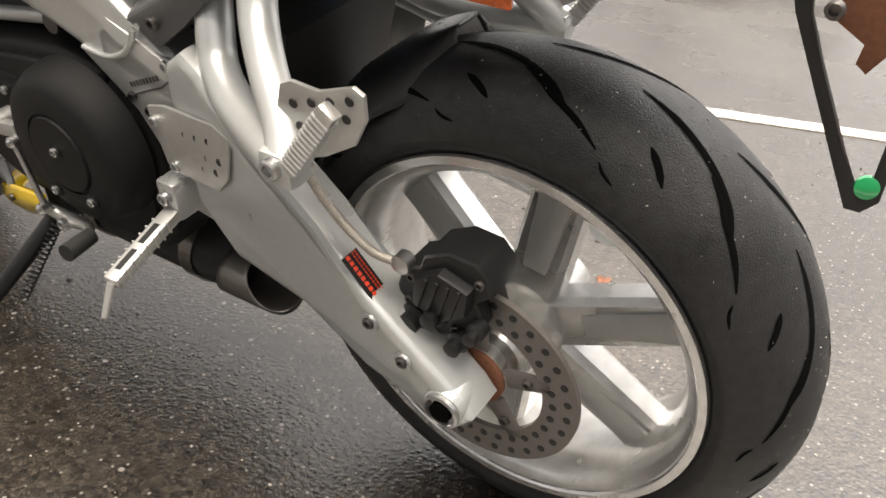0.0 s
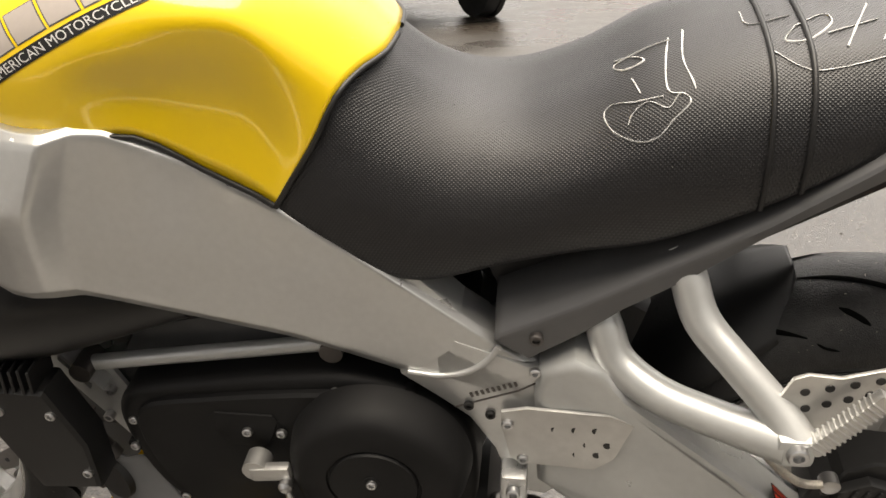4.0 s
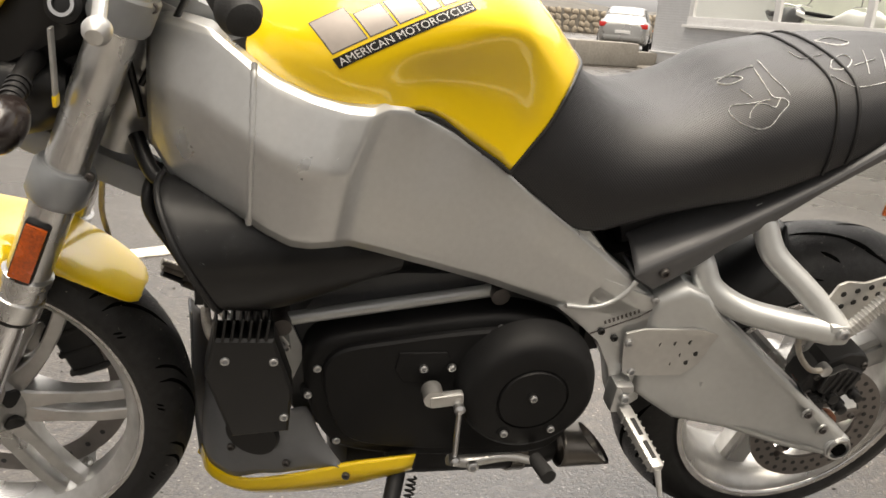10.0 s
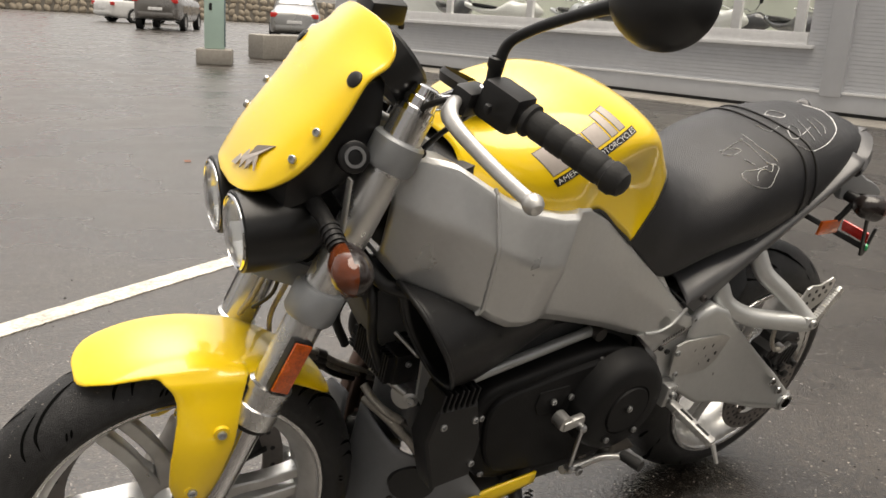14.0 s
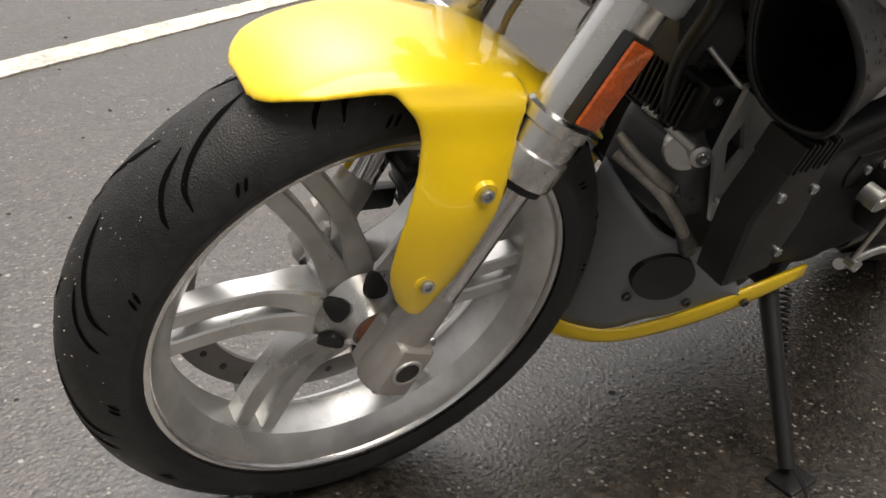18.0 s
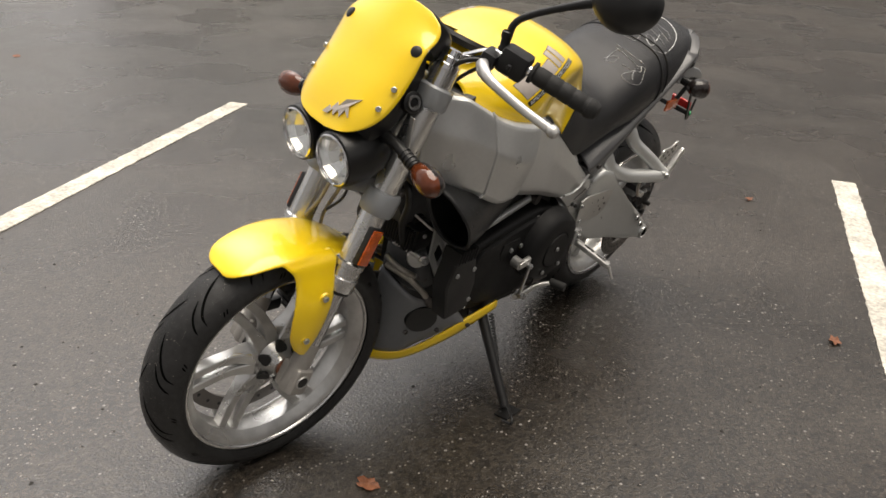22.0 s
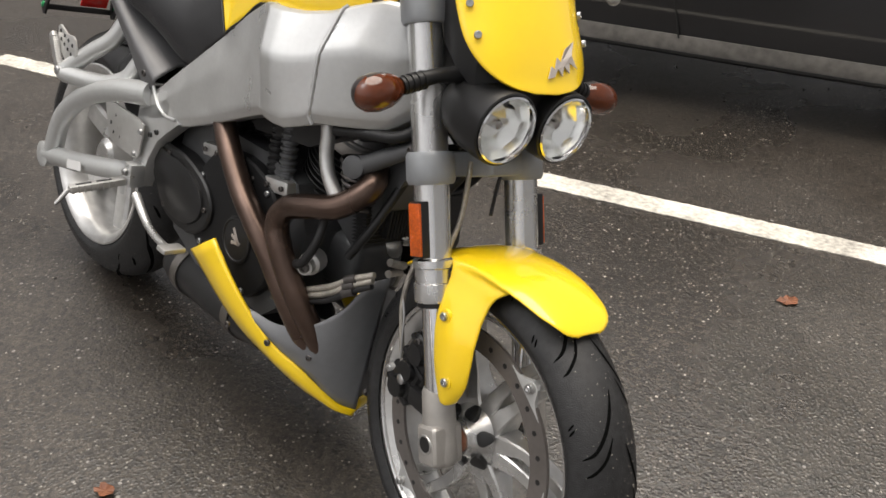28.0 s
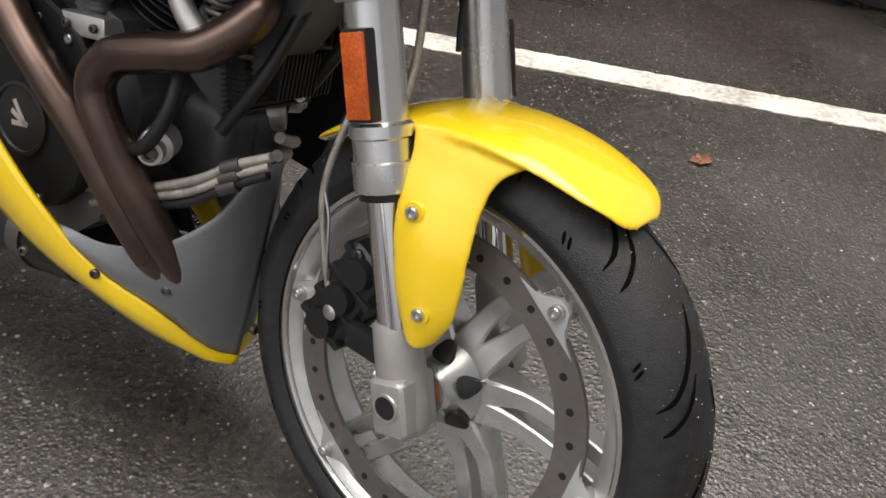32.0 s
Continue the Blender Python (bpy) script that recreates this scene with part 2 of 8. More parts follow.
DECAL = material("silver_decal", (0.47, 0.42, 0.385), 0.4, 0.2, grain=0.08, scale=90)
# near-black that stands in for the shade inside grooves and bores
GROOVE = material("groove_shade_black", (0.003, 0.003, 0.003), 0.9, spec=0.05)
FOOT = material("fork_foot_cast", (0.42, 0.40, 0.375), 0.45, 0.5, grain=0.12, scale=70, bump=0.15, bscale=500)
INK = material("black_ink", (0.012, 0.012, 0.012), 0.4)
PALEINK = material("pale_print", (0.75, 0.75, 0.74), 0.5)
STICKER = material("red_print", (0.75, 0.07, 0.03), 0.45)
BLUE = material("blue_reservoir", (0.03, 0.12, 0.5), 0.2, coat=0.5)
BRAID = material("braided_hose", (0.45, 0.42, 0.37), 0.4, 0.7, grain=0.4, scale=600, bump=0.6, bscale=900)
RUST = material("rusty_steel", (0.22, 0.09, 0.05), 0.7, 0.3, grain=0.3, scale=200)



# ---- mesh tools ----
def link(name, verts, faces, mat, parent=None, label="", m=None, smooth=35.0, kind=""):
    me = bpy.data.meshes.new(name)
    me.from_pydata([tuple(v) for v in verts], [], [tuple(f) for f in faces])
    bm = bmesh.new()
    bm.from_mesh(me)
    bmesh.ops.remove_doubles(bm, verts=bm.verts, dist=1e-5)
    bmesh.ops.recalc_face_normals(bm, faces=bm.faces)
    bm.to_mesh(me)
    bm.free()
    return finish(name, me, mat, parent, label, m, smooth, kind)


def finish(name, me, mat, parent, label, m, smooth, kind=""):
    me.materials.append(mat)
    if smooth:
        me.polygons.foreach_set("use_smooth", [True] * len(me.polygons))
        me.set_sharp_from_angle(angle=radians(smooth))
    ob = new(name, me)
    if parent is not None:
        ob.parent = parent
    if m is not None:
        ob.matrix_local = m
    tagged(ob, label=label, kind=kind)
    return ob


def part(name, bm, mat, parent, label="", m=None, smooth=35.0, kind=""):
    me = bpy.data.meshes.new(name)
    bmesh.ops.recalc_face_normals(bm, faces=bm.faces)
    bm.to_mesh(me)
    bm.free()
    return finish(name, me, mat, parent, label, m, smooth, kind)


def spline(pts, n):
    """Catmull-Rom through pts, n steps to a span."""
    p = [Vector(q) for q in pts]
    p = [2 * p[0] - p[1]] + p + [2 * p[-1] - p[-2]]
    out = []
    for i in range(1, len(p) - 2):
        a, b, c, d = p[i - 1 : i + 3]
        for k in range(n):
            t = k / n
            out.append(0.5 * ((2 * b) + (c - a) * t + (2 * a - 5 * b + 4 * c - d) * t * t + (3 * b - a - 3 * c + d) * t**3))
    return out + [p[-2]]


def grid_faces(nu, nv, wrap_u=False, wrap_v=False, off=0):
    f = []
    for i in range(nu if wrap_u else nu - 1):
        for j in range(nv if wrap_v else nv - 1):
            a, b = i * nv + j, ((i + 1) % nu) * nv + j
            c, d = ((i + 1) % nu) * nv + (j + 1) % nv, i * nv + (j + 1) % nv
            f.append((off + a, off + b, off + c, off + d))
    return f


def skin(rows, nu=6, nv=4):
    """A fine grid through a coarse grid of points."""
    across = [spline(r, nv) for r in rows]
    cols = [spline([r[j] for r in across], nu) for j in range(len(across[0]))]
    return [[c[i] for c in cols] for i in range(len(cols[0]))]


def mirrored(rows):
    """Rows from the middle out to the left become whole rows from right to left."""
    return [[Vector((v.x, -v.y, v.z)) for v in reversed(r[1:])] + list(r) for r in rows]


def flip(v):
    return Vector((v[0], -v[1], v[2]))


def sheet(name, rows, mat, parent, thick=0.0, label="", m=None, smooth=35.0, cap=False):
    nu, nv = len(rows), len(rows[0])
    verts = [v for r in rows for v in r]
    faces = grid_faces(nu, nv)
    ob = link(name, verts, faces, mat, parent, label, m, smooth)
    if thick:
        s = ob.modifiers.new("thick", "SOLIDIFY")
        s.thickness, s.offset = thick, -1
    return ob


def solid(name, loops, mat, parent, label="", m=None, smooth=35.0):
    """Closed loops of equal length skinned one to the next, with capped ends."""
    n = len(loops[0])
    verts = [v for r in loops for v in r]
    faces = grid_faces(len(loops), n, wrap_v=True)
    faces += [tuple(range(n)), tuple(range((len(loops) - 1) * n, len(loops) * n))]
    return link(name, verts, faces, mat, parent, label, m, smooth)


def tube_data(pts, r, seg=12, caps=True, squash=1.0):
    """Vertices and faces of a round bar along pts; r is one radius or one for each point."""
    pts = [Vector(p) for p in pts]
    rs = r if isinstance(r, (list, tuple)) else [r] * len(pts)
    verts, faces = [], []
    d0 = (pts[1] - pts[0]).normalized()
    u = d0.orthogonal().normalized()
    for i, p in enumerate(pts):
        d = (pts[min(i + 1, len(pts) - 1)] - pts[max(i - 1, 0)]).normalized()
        u = (u - d * u.dot(d)).normalized()
        w = d.cross(u)
        for k in range(seg):
            a = 2 * math.pi * k / seg
            verts.append(p + rs[i] * (math.cos(a) * u + squash * math.sin(a) * w))
    faces = grid_faces(len(pts), seg, wrap_v=True)
    if caps:
        faces += [tuple(range(seg)), tuple(range((len(pts) - 1) * seg, len(pts) * seg))]
    return verts, faces


def tube(name, pts, r, mat, parent, label="", m=None, seg=12, n=0, squash=1.0):
    pts = spline(pts, n) if n else pts
    if n and isinstance(r, (list, tuple)):
        r = [float(q) for q in np.interp(np.linspace(0, 1, len(pts)), np.linspace(0, 1, len(r)), r)]
    return link(name, *tube_data(pts, r, seg, squash=squash), mat, parent, label, m, 50)


def lathe_data(profile, origin, axis, seg=48, arc=2 * math.pi, closed=True):
    """profile: (distance along the axis, radius) pairs, turned round the axis."""
    o, a = Vector(origin), Vector(axis).normalized()
    u = a.orthogonal().normalized()
    w = a.cross(u)
    verts = []
    for k in range(seg):
        t = 2 * math.pi * k / seg
        d = math.cos(t) * u + math.sin(t) * w
        verts += [o + a * h + d * rr for h, rr in profile]
    return verts, grid_faces(seg, len(profile), wrap_u=True)


def lathe(name, profile, origin, axis, mat, parent, label="", m=None, seg=48, smooth=35.0):
    return link(name, *lathe_data(profile, origin, axis, seg), mat, parent, label, m, smooth)


def prism_bm(outline, h, bevel=0.0, frame_m=None, segs=2):
    """An outline of (u, v) raised by h, its upper rim rounded; frame_m carries it to its place."""
    bm = bmesh.new()
    vs = [bm.verts.new((u, v, 0)) for u, v in outline]
    base = bm.faces.new(vs)
    top = bmesh.ops.extrude_face_region(bm, geom=[base])
    tv = [g for g in top["geom"] if isinstance(g, bmesh.types.BMVert)]
    bmesh.ops.translate(bm, verts=tv, vec=(0, 0, h))
    if bevel:
        tf = [g for g in top["geom"] if isinstance(g, bmesh.types.BMFace)]
        edges = list({e for f in tf for e in f.edges})
        bmesh.ops.bevel(bm, geom=edges, offset=bevel, segments=segs, profile=0.6, affect="EDGES")
    if frame_m is not None:
        bmesh.ops.transform(bm, matrix=frame_m, verts=bm.verts)
    return bm


def side_frame(y, out=1):
    """Carries (x, z) outlines onto the plane at y, rising to the left (out=1) or the right (out=-1)."""
    return Matrix(((1, 0, 0, 0), (0, 0, out, y), (0, 1, 0, 0), (0, 0, 0, 1)))


def side_plate(name, outline, y, h, mat, parent, label="", bevel=0.004, out=1, m=None, curve=0, segs=2):
    if curve:
        closed = [(*p, 0) for p in outline]
        s = spline(closed + [closed[0]], curve)
        outline = [(v.x, v.y) for v in s[:-1]]
    return part(name, prism_bm(outline, h, bevel, side_frame(y, out), segs), mat, parent, label, m)


def axis_frame(at, axis, up=(0, 0, 1)):
    """A pose at a point with z along the axis."""
    z = Vector(axis).normalized()
    x = Vector(up).cross(z)
    x = x.normalized() if x.length > 1e-6 else z.orthogonal().normalized()
    y = z.cross(x)
    mm = Matrix((x, y, z)).transposed().to_4x4()
    mm.translation = Vector(at)
    return mm


BOLTS = {}


def bolt(at, axis=(0, 1, 0), r=0.006, parent=None, mat=None, m=None, h=None):
    """A cap-head screw with a hexagon socket."""
    mat = mat or STEEL
    h = h or r * 0.9
    key = (round(r, 4), mat.name, round(h, 4))
    if key not in BOLTS:
        prof = [(0, 0), (0, r), (h * 0.8, r), (h, r * 0.85), (h, r * 0.55), (h * 0.45, r * 0.5), (h * 0.45, 0)]
        v, f = lathe_data(prof, (0, 0, 0), (0, 0, 1), 12)
        me = bpy.data.meshes.new("bolt")
        me.from_pydata([tuple(q) for q in v], [], f)
        me.materials.append(mat)
        me.polygons.foreach_set("use_smooth", [True] * len(me.polygons))
        me.set_sharp_from_angle(angle=radians(35))
        BOLTS[key] = me
    ob = new("bolt", BOLTS[key])
    ob.parent = parent
    ob.matrix_local = (m or Matrix()) @ axis_frame(at, axis)
    return ob


def box_bm(sx, sy, sz, bevel=0.0, at=(0, 0, 0), m=None, segs=2):
    bm = bmesh.new()
    bmesh.ops.create_cube(bm, size=1.0, matrix=Matrix.Diagonal((sx, sy, sz, 1)))
    if bevel:
        bmesh.ops.bevel(bm, geom=bm.edges[:], offset=bevel, segments=segs, profile=0.6, affect="EDGES")
    bmesh.ops.transform(bm, matrix=(m or Matrix.Translation(at)), verts=bm.verts)
    return bm


def text_mesh(body, size, depth=0.0):
    """The vertices and faces of a word in the built-in font, in the plane z = 0, from its lower left corner."""
    cu = bpy.data.curves.new("word", "FONT")
    cu.body, cu.size, cu.extrude, cu.resolution_u = body, size, depth, 3
    ob = bpy.data.objects.new("word", cu)
    scene.collection.objects.link(ob)
    dg = bpy.context.evaluated_depsgraph_get()
    me = bpy.data.meshes.new_from_object(ob.evaluated_get(dg))
    bpy.data.objects.remove(ob)
    return [v.co.copy() for v in me.vertices], [tuple(p.vertices) for p in me.polygons]


def empty(name, label="", category="", parent=None, m=None, group="", kind=""):
    ob = new(name)
    if parent is not None:
        ob.parent = parent
    if m is not None:
        ob.matrix_local = m
    return tagged(ob, label, category, group, kind)



# ---- the ground ----
def ground_sheet():
    xs = sorted({-400, -150, -60, -30, *[v * 0.5 for v in range(-40, 21)], 20, 50, 150, 400})
    verts = [Vector((x, y, 0)) for x in xs for y in xs]
    ob = link("ground", verts, grid_faces(len(xs), len(xs)), ASPHALT, kind="structure", smooth=0)
    return tagged(ob, "damp worn grey-brown asphalt with pale chippings", "ground")


ground = ground_sheet()


def painted_line(a, b, width, label):
    """A worn strip of road paint with ragged edges, a skin of a few millimetres."""
    rnd = random.Random(5)
    a, b = Vector((*a, 0)), Vector((*b, 0))
    d = (b - a).normalized()
    s = Vector((-d.y, d.x, 0))
    n = int((b - a).length / 0.02)
    verts = []
    for i in range(n + 1):
        p = a + (b - a) * i / n
        w1, w2 = (width / 2 + rnd.uniform(-0.003, 0.003) for _ in range(2))
        verts += [p + s * w1 + Vector((0, 0, 0.0005)), p + s * w1 + Vector((0, 0, 0.004)), p - s * w2 + Vector((0, 0, 0.004)), p - s * w2 + Vector((0, 0, 0.0005))]
    ob = link("parking_line", verts, grid_faces(n + 1, 4), LINE, ground, label, smooth=0)
    return ob


LINE_A, LINE_B = Vector((-1.812, 0.378)), Vector((3.2, 2.415))
painted_line(LINE_A, LINE_B, 0.10, "worn white parking line")
RIGHT_A, RIGHT_B = Vector((-0.62, -2.522)), Vector((4.2, -0.155))
painted_line(RIGHT_A, RIGHT_B, 0.10, "worn white parking line")


def leaf(at, turn, size, label):
    rnd = random.Random(int(size * 1e4))
    verts, n = [Vector((0, 0, 0.006))], 14
    for k in range(n):
        a = 2 * math.pi * k / n
        rr = size * (0.55 + 0.45 * abs(math.cos(2.5 * a))) * rnd.uniform(0.8, 1.1)
        verts.append(Vector((rr * math.cos(a), rr * 0.7 * math.sin(a), rnd.uniform(0.002, 0.012))))
    faces = [(0, 1 + k, 1 + (k + 1) % n) for k in range(n)]
    ob = link("fallen_leaf", verts, faces, LEAF, smooth=0)
    ob.matrix_world = pose(at[0], at[1], 0.001, 0, 0, turn)
    s = ob.modifiers.new("thick", "SOLIDIFY")
    s.thickness = 0.001
    return tagged(ob, label, "leaf", "fallen leaves")


LEAF = material("dead_leaf", (0.20, 0.075, 0.035), 0.6, grain=0.4, scale=90)
for at, turn, size in (((-0.205, 0.845), 20, 0.030), ((1.275, 1.235), 65, 0.034), ((-1.24, 0.16), 0, 0.025), ((-0.285, -4.40), 40, 0.036), ((0.74, -0.345), 15, 0.026), ((0.16, -0.575), 80, 0.022), ((1.215, 0.295), 110, 0.034)):
    leaf(at, turn, size, "curled brown fallen leaf on the asphalt")


def crumbs(name, count, lo, hi, mat, seed, label):
    """Loose crumbs of stone and dirt strewn over the bay."""
    rnd = random.Random(seed)
    verts, faces = [], []
    for k in range(count):
        x, y = rnd.gauss(0.4, 2.2), rnd.gauss(0.2, 2.0)
        r = rnd.uniform(lo, hi) * rnd.uniform(0.5, 1.0)
        o, a0 = len(verts), rnd.uniform(0, 6)
        for q in range(5):
            a = a0 + q * 1.2566
            verts.append(Vector((x + r * math.cos(a) * rnd.uniform(0.7, 1.2), y + r * math.sin(a) * rnd.uniform(0.7, 1.2), 0.0003)))
        verts.append(Vector((x, y, r * rnd.uniform(0.4, 0.8))))
        faces += [(o + q, o + (q + 1) % 5, o + 5) for q in range(5)]
    ob = link(name, verts, faces, mat, smooth=0, kind="stuff")
    return tagged(ob, label, "debris", kind="stuff")


CRUMB = material("dark_crumb", (0.02, 0.018, 0.016), 0.7)
CHIP = material("pale_chip", (0.38, 0.35, 0.31), 0.8, grain=0.4, scale=200)
crumbs("dark_crumb", 700, 0.003, 0.008, CRUMB, 21, "dark crumbs of dirt strewn over the asphalt")
crumbs("pale_chip", 2600, 0.0015, 0.0045, CHIP, 22, "pale stone chips strewn over the asphalt")



# ---- the motorcycle ----
bike = empty("motorcycle", "yellow and silver naked motorcycle leaning on its side stand", "motorcycle", m=LEAN)
REAR, FRONT = Vector((0.012, 0.016, 0.314)), Vector((1.292, 0.003, 0.290))


def ring(profile, centre, seg):
    return lathe_data(profile, centre, (0, 1, 0), seg)


def tyre(name, centre, R, half, rim_r, mat, parent, m=None, seg=220):
    """The rounded casing of a motorcycle tyre."""
    side = []
    for k in range(0, 45):
        s = -1 + 2 * k / 44
        y = half * math.sin(s * 1.38) / math.sin(1.38)
        crown = 1 - math.cos(s * 1.38)
        r = R - half * 1.0 * crown * 0.98
        side.append((y, r))
    side = [(-half * 0.86, rim_r)] + [(-half * 0.99, (rim_r + side[0][1]) / 2 + 0.004)] + side + [(half * 0.99, (rim_r + side[-1][1]) / 2 + 0.004), (half * 0.86, rim_r)]
    verts = []
    for k in range(seg):
        a = 2 * math.pi * k / seg
        for y, r in side:
            verts.append(Vector((centre.x + r * math.cos(a), centre.y + y, centre.z + r * math.sin(a))))
    return link(name, verts, grid_faces(seg, len(side), wrap_u=True), mat, parent, "", m, 60)


def wheel_rim(name, centre, R, half, parent, label, m=None):
    prof = [(-half, R), (-half + 0.002, R + 0.004), (-half + 0.009, R + 0.003), (-half + 0.011, R - 0.006), (-half + 0.02, R - 0.012), (-half * 0.4, R - 0.022), (half * 0.4, R - 0.022), (half - 0.02, R - 0.012), (half - 0.011, R - 0.006), (half - 0.009, R + 0.003), (half - 0.002, R + 0.004), (half, R), (half - 0.002, R - 0.006), (half - 0.012, R - 0.018), (half * 0.45, R - 0.030), (-half * 0.45, R - 0.030), (-half + 0.012, R - 0.018), (-half + 0.002, R - 0.006), (-half, R)]
    return lathe(name, prof, centre, (0, 1, 0), RIM, parent, label, m, 120, 40)


def spoke(centre, ang, r0, r1, w0, w1, d0, d1, y0, y1, bend=0.0, side=0.0, n=8):
    """One wheel spoke: a tapering bar with rounded edges, from the hub to the rim."""
    loops = []
    for i in range(n + 1):
        t = i / n
        r = r0 + (r1 - r0) * t
        a = ang + bend * math.sin(math.pi * t) + side * t
        w, d, y = w0 + (w1 - w0) * t, d0 + (d1 - d0) * t, y0 + (y1 - y0) * t
        rad, tan = Vector((math.cos(a), 0, math.sin(a))), Vector((-math.sin(a), 0, math.cos(a)))
        c = centre + rad * r + Vector((0, y, 0))
        loops.append([c + tan * (w * q) + Vector((0, d * e, 0)) for q, e in ((-1, -0.6), (-0.8, -1), (0.8, -1), (1, -0.6), (1, 0.6), (0.8, 1), (-0.8, 1), (-1, 0.6))])
    return loops


def prong(centre, ang, e, n=18):
    """One of the two curved prongs of a front spoke, grown together at the hub."""
    loops = []
    for i in range(n + 1):
        t = i / n
        r = 0.040 + (0.199 - 0.040) * t
        k = min(1.0, t / 0.42)
        k = k * k * (3 - 2 * k)
        off = e * (0.0120 + 0.0045 * k + 0.0015 * t) + 0.011 * math.sin(math.pi * t ** 0.85)
        w, d = 0.0170 - 0.0070 * k, 0.0250 - 0.0120 * k
        rad, tan = Vector((math.cos(ang), 0, math.sin(ang))), Vector((-math.sin(ang), 0, math.cos(ang)))
        c = centre + rad * r + tan * off
        loops.append([c + tan * (w * q) + Vector((0, d * g, 0)) for q, g in ((-1, -0.84), (-0.8, -1), (0.8, -1), (1, -0.84), (1, 0.84), (0.8, 1), (-0.8, 1), (-1, 0.84))])
    return loops


def on_tyre(centre, R, half, a, s, lift):
    """A point on a tyre's tread at an angle and a share of its half width."""
    y = half * math.sin(s * 1.38) / math.sin(1.38)
    r = R - half * 0.98 * (1 - math.cos(s * 1.38))
    out = Vector((math.cos(a) * math.cos(s * 1.38), math.sin(s * 1.38), math.sin(a) * math.cos(s * 1.38)))
    return Vector((centre.x + r * math.cos(a), centre.y + y, centre.z + r * math.sin(a))) + out * lift


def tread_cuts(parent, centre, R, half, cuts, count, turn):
    """Tread grooves as raised black tapered inlays, the shade of the cuts put into their colour, repeated round the
    tyre on both sides, with grit on the rubber.
    """
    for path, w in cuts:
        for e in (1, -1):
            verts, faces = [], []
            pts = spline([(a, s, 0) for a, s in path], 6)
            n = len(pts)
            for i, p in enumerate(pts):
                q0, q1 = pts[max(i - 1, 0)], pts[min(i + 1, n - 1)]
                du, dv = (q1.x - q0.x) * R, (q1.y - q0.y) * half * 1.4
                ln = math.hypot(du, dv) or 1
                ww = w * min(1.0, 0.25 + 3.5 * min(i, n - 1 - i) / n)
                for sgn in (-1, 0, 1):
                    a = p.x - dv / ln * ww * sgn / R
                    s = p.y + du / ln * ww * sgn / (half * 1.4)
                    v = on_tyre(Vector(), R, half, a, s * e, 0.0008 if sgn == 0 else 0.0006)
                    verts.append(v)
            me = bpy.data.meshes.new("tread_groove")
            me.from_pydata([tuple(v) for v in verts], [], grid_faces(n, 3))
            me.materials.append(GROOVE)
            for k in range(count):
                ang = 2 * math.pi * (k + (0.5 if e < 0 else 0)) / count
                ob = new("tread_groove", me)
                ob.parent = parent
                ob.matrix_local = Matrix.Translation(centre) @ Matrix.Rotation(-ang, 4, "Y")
    rnd = random.Random(9)
    verts, faces = [], []
    for k in range(900):
        a, s, z = rnd.uniform(0, 2 * math.pi), rnd.triangular(-0.85, 0.85, 0.0), rnd.uniform(0.0004, 0.0014)
        c = on_tyre(centre, R, half, a, s, 0.0004)
        o = len(verts)
        verts += [c + Vector((rnd.uniform(-z, z), rnd.uniform(-z, z), rnd.uniform(-z, z))) for _ in range(4)]
        faces += [(o, o + 1, o + 2), (o, o + 1, o + 3), (o + 1, o + 2, o + 3), (o, o + 2, o + 3)]
    link("road_grit", verts, faces, DUST, parent, "pale grit stuck to the rubber", smooth=0, kind="stuff")


# rear wheel
rear_wheel = empty("rear_wheel", "silver cast rear wheel with a wide black tyre", parent=bike)
rear_tyre = tyre("tyre", REAR, 0.304, 0.082, 0.218, RUBBER, rear_wheel)
REAR_CUTS = (
    ([(0.0, 0.06), (0.14, 0.13), (0.28, 0.24), (0.40, 0.38), (0.50, 0.56)], 0.0036),
    ([(0.30, 0.30), (0.37, 0.38), (0.42, 0.46), (0.52, 0.56), (0.62, 0.68)], 0.0031),
    ([(0.12, 0.44), (0.17, 0.52), (0.22, 0.62)], 0.0034),
    ([(0.02, 0.74), (0.05, 0.80), (0.10, 0.84)], 0.0016),
)
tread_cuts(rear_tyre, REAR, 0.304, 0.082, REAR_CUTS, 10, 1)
rear_rim = wheel_rim("rim", REAR, 0.216, 0.078, rear_wheel, "silver painted rim with bare lip")
for k in range(6):
    a = radians(60 * k + 40)
    sp = solid("spoke", spoke(REAR, a, 0.045, 0.199, 0.031, 0.029, 0.022, 0.020, 0.02, 0.0, 0.0, n=10), RIM, rear_wheel, m=None)
    for e in (1, -1):
        lp = spoke(REAR + Vector((0, 0.0185 * e + 0.006, 0)), a, 0.078, 0.192, 0.014, 0.019, 0.004, 0.004, 0.01, 0.0)
        solid("pocket", lp, POCKET, sp)
lathe("hub", [(-0.06, 0), (-0.06, 0.03), (-0.05, 0.042), (-0.02, 0.05), (0.03, 0.056), (0.055, 0.05), (0.085, 0.042), (0.103, 0.036), (0.103, 0)], REAR, (0, 1, 0), RIM, rear_wheel)
lathe("seal", [(0.128, 0.0), (0.128, 0.034), (0.133, 0.034), (0.135, 0.03), (0.135, 0)], REAR, (0, 1, 0), RUST, rear_wheel, "rusty bearing seal")
lathe("lip", [(0.0765, 0.2225), (0.0800, 0.2210), (0.0800, 0.2125), (0.0775, 0.2100), (0.0700, 0.2085), (0.0690, 0.2055), (0.0640, 0.2045)], REAR, (0, 1, 0), RIMLIP, rear_rim, "bare machined lip", seg=120)


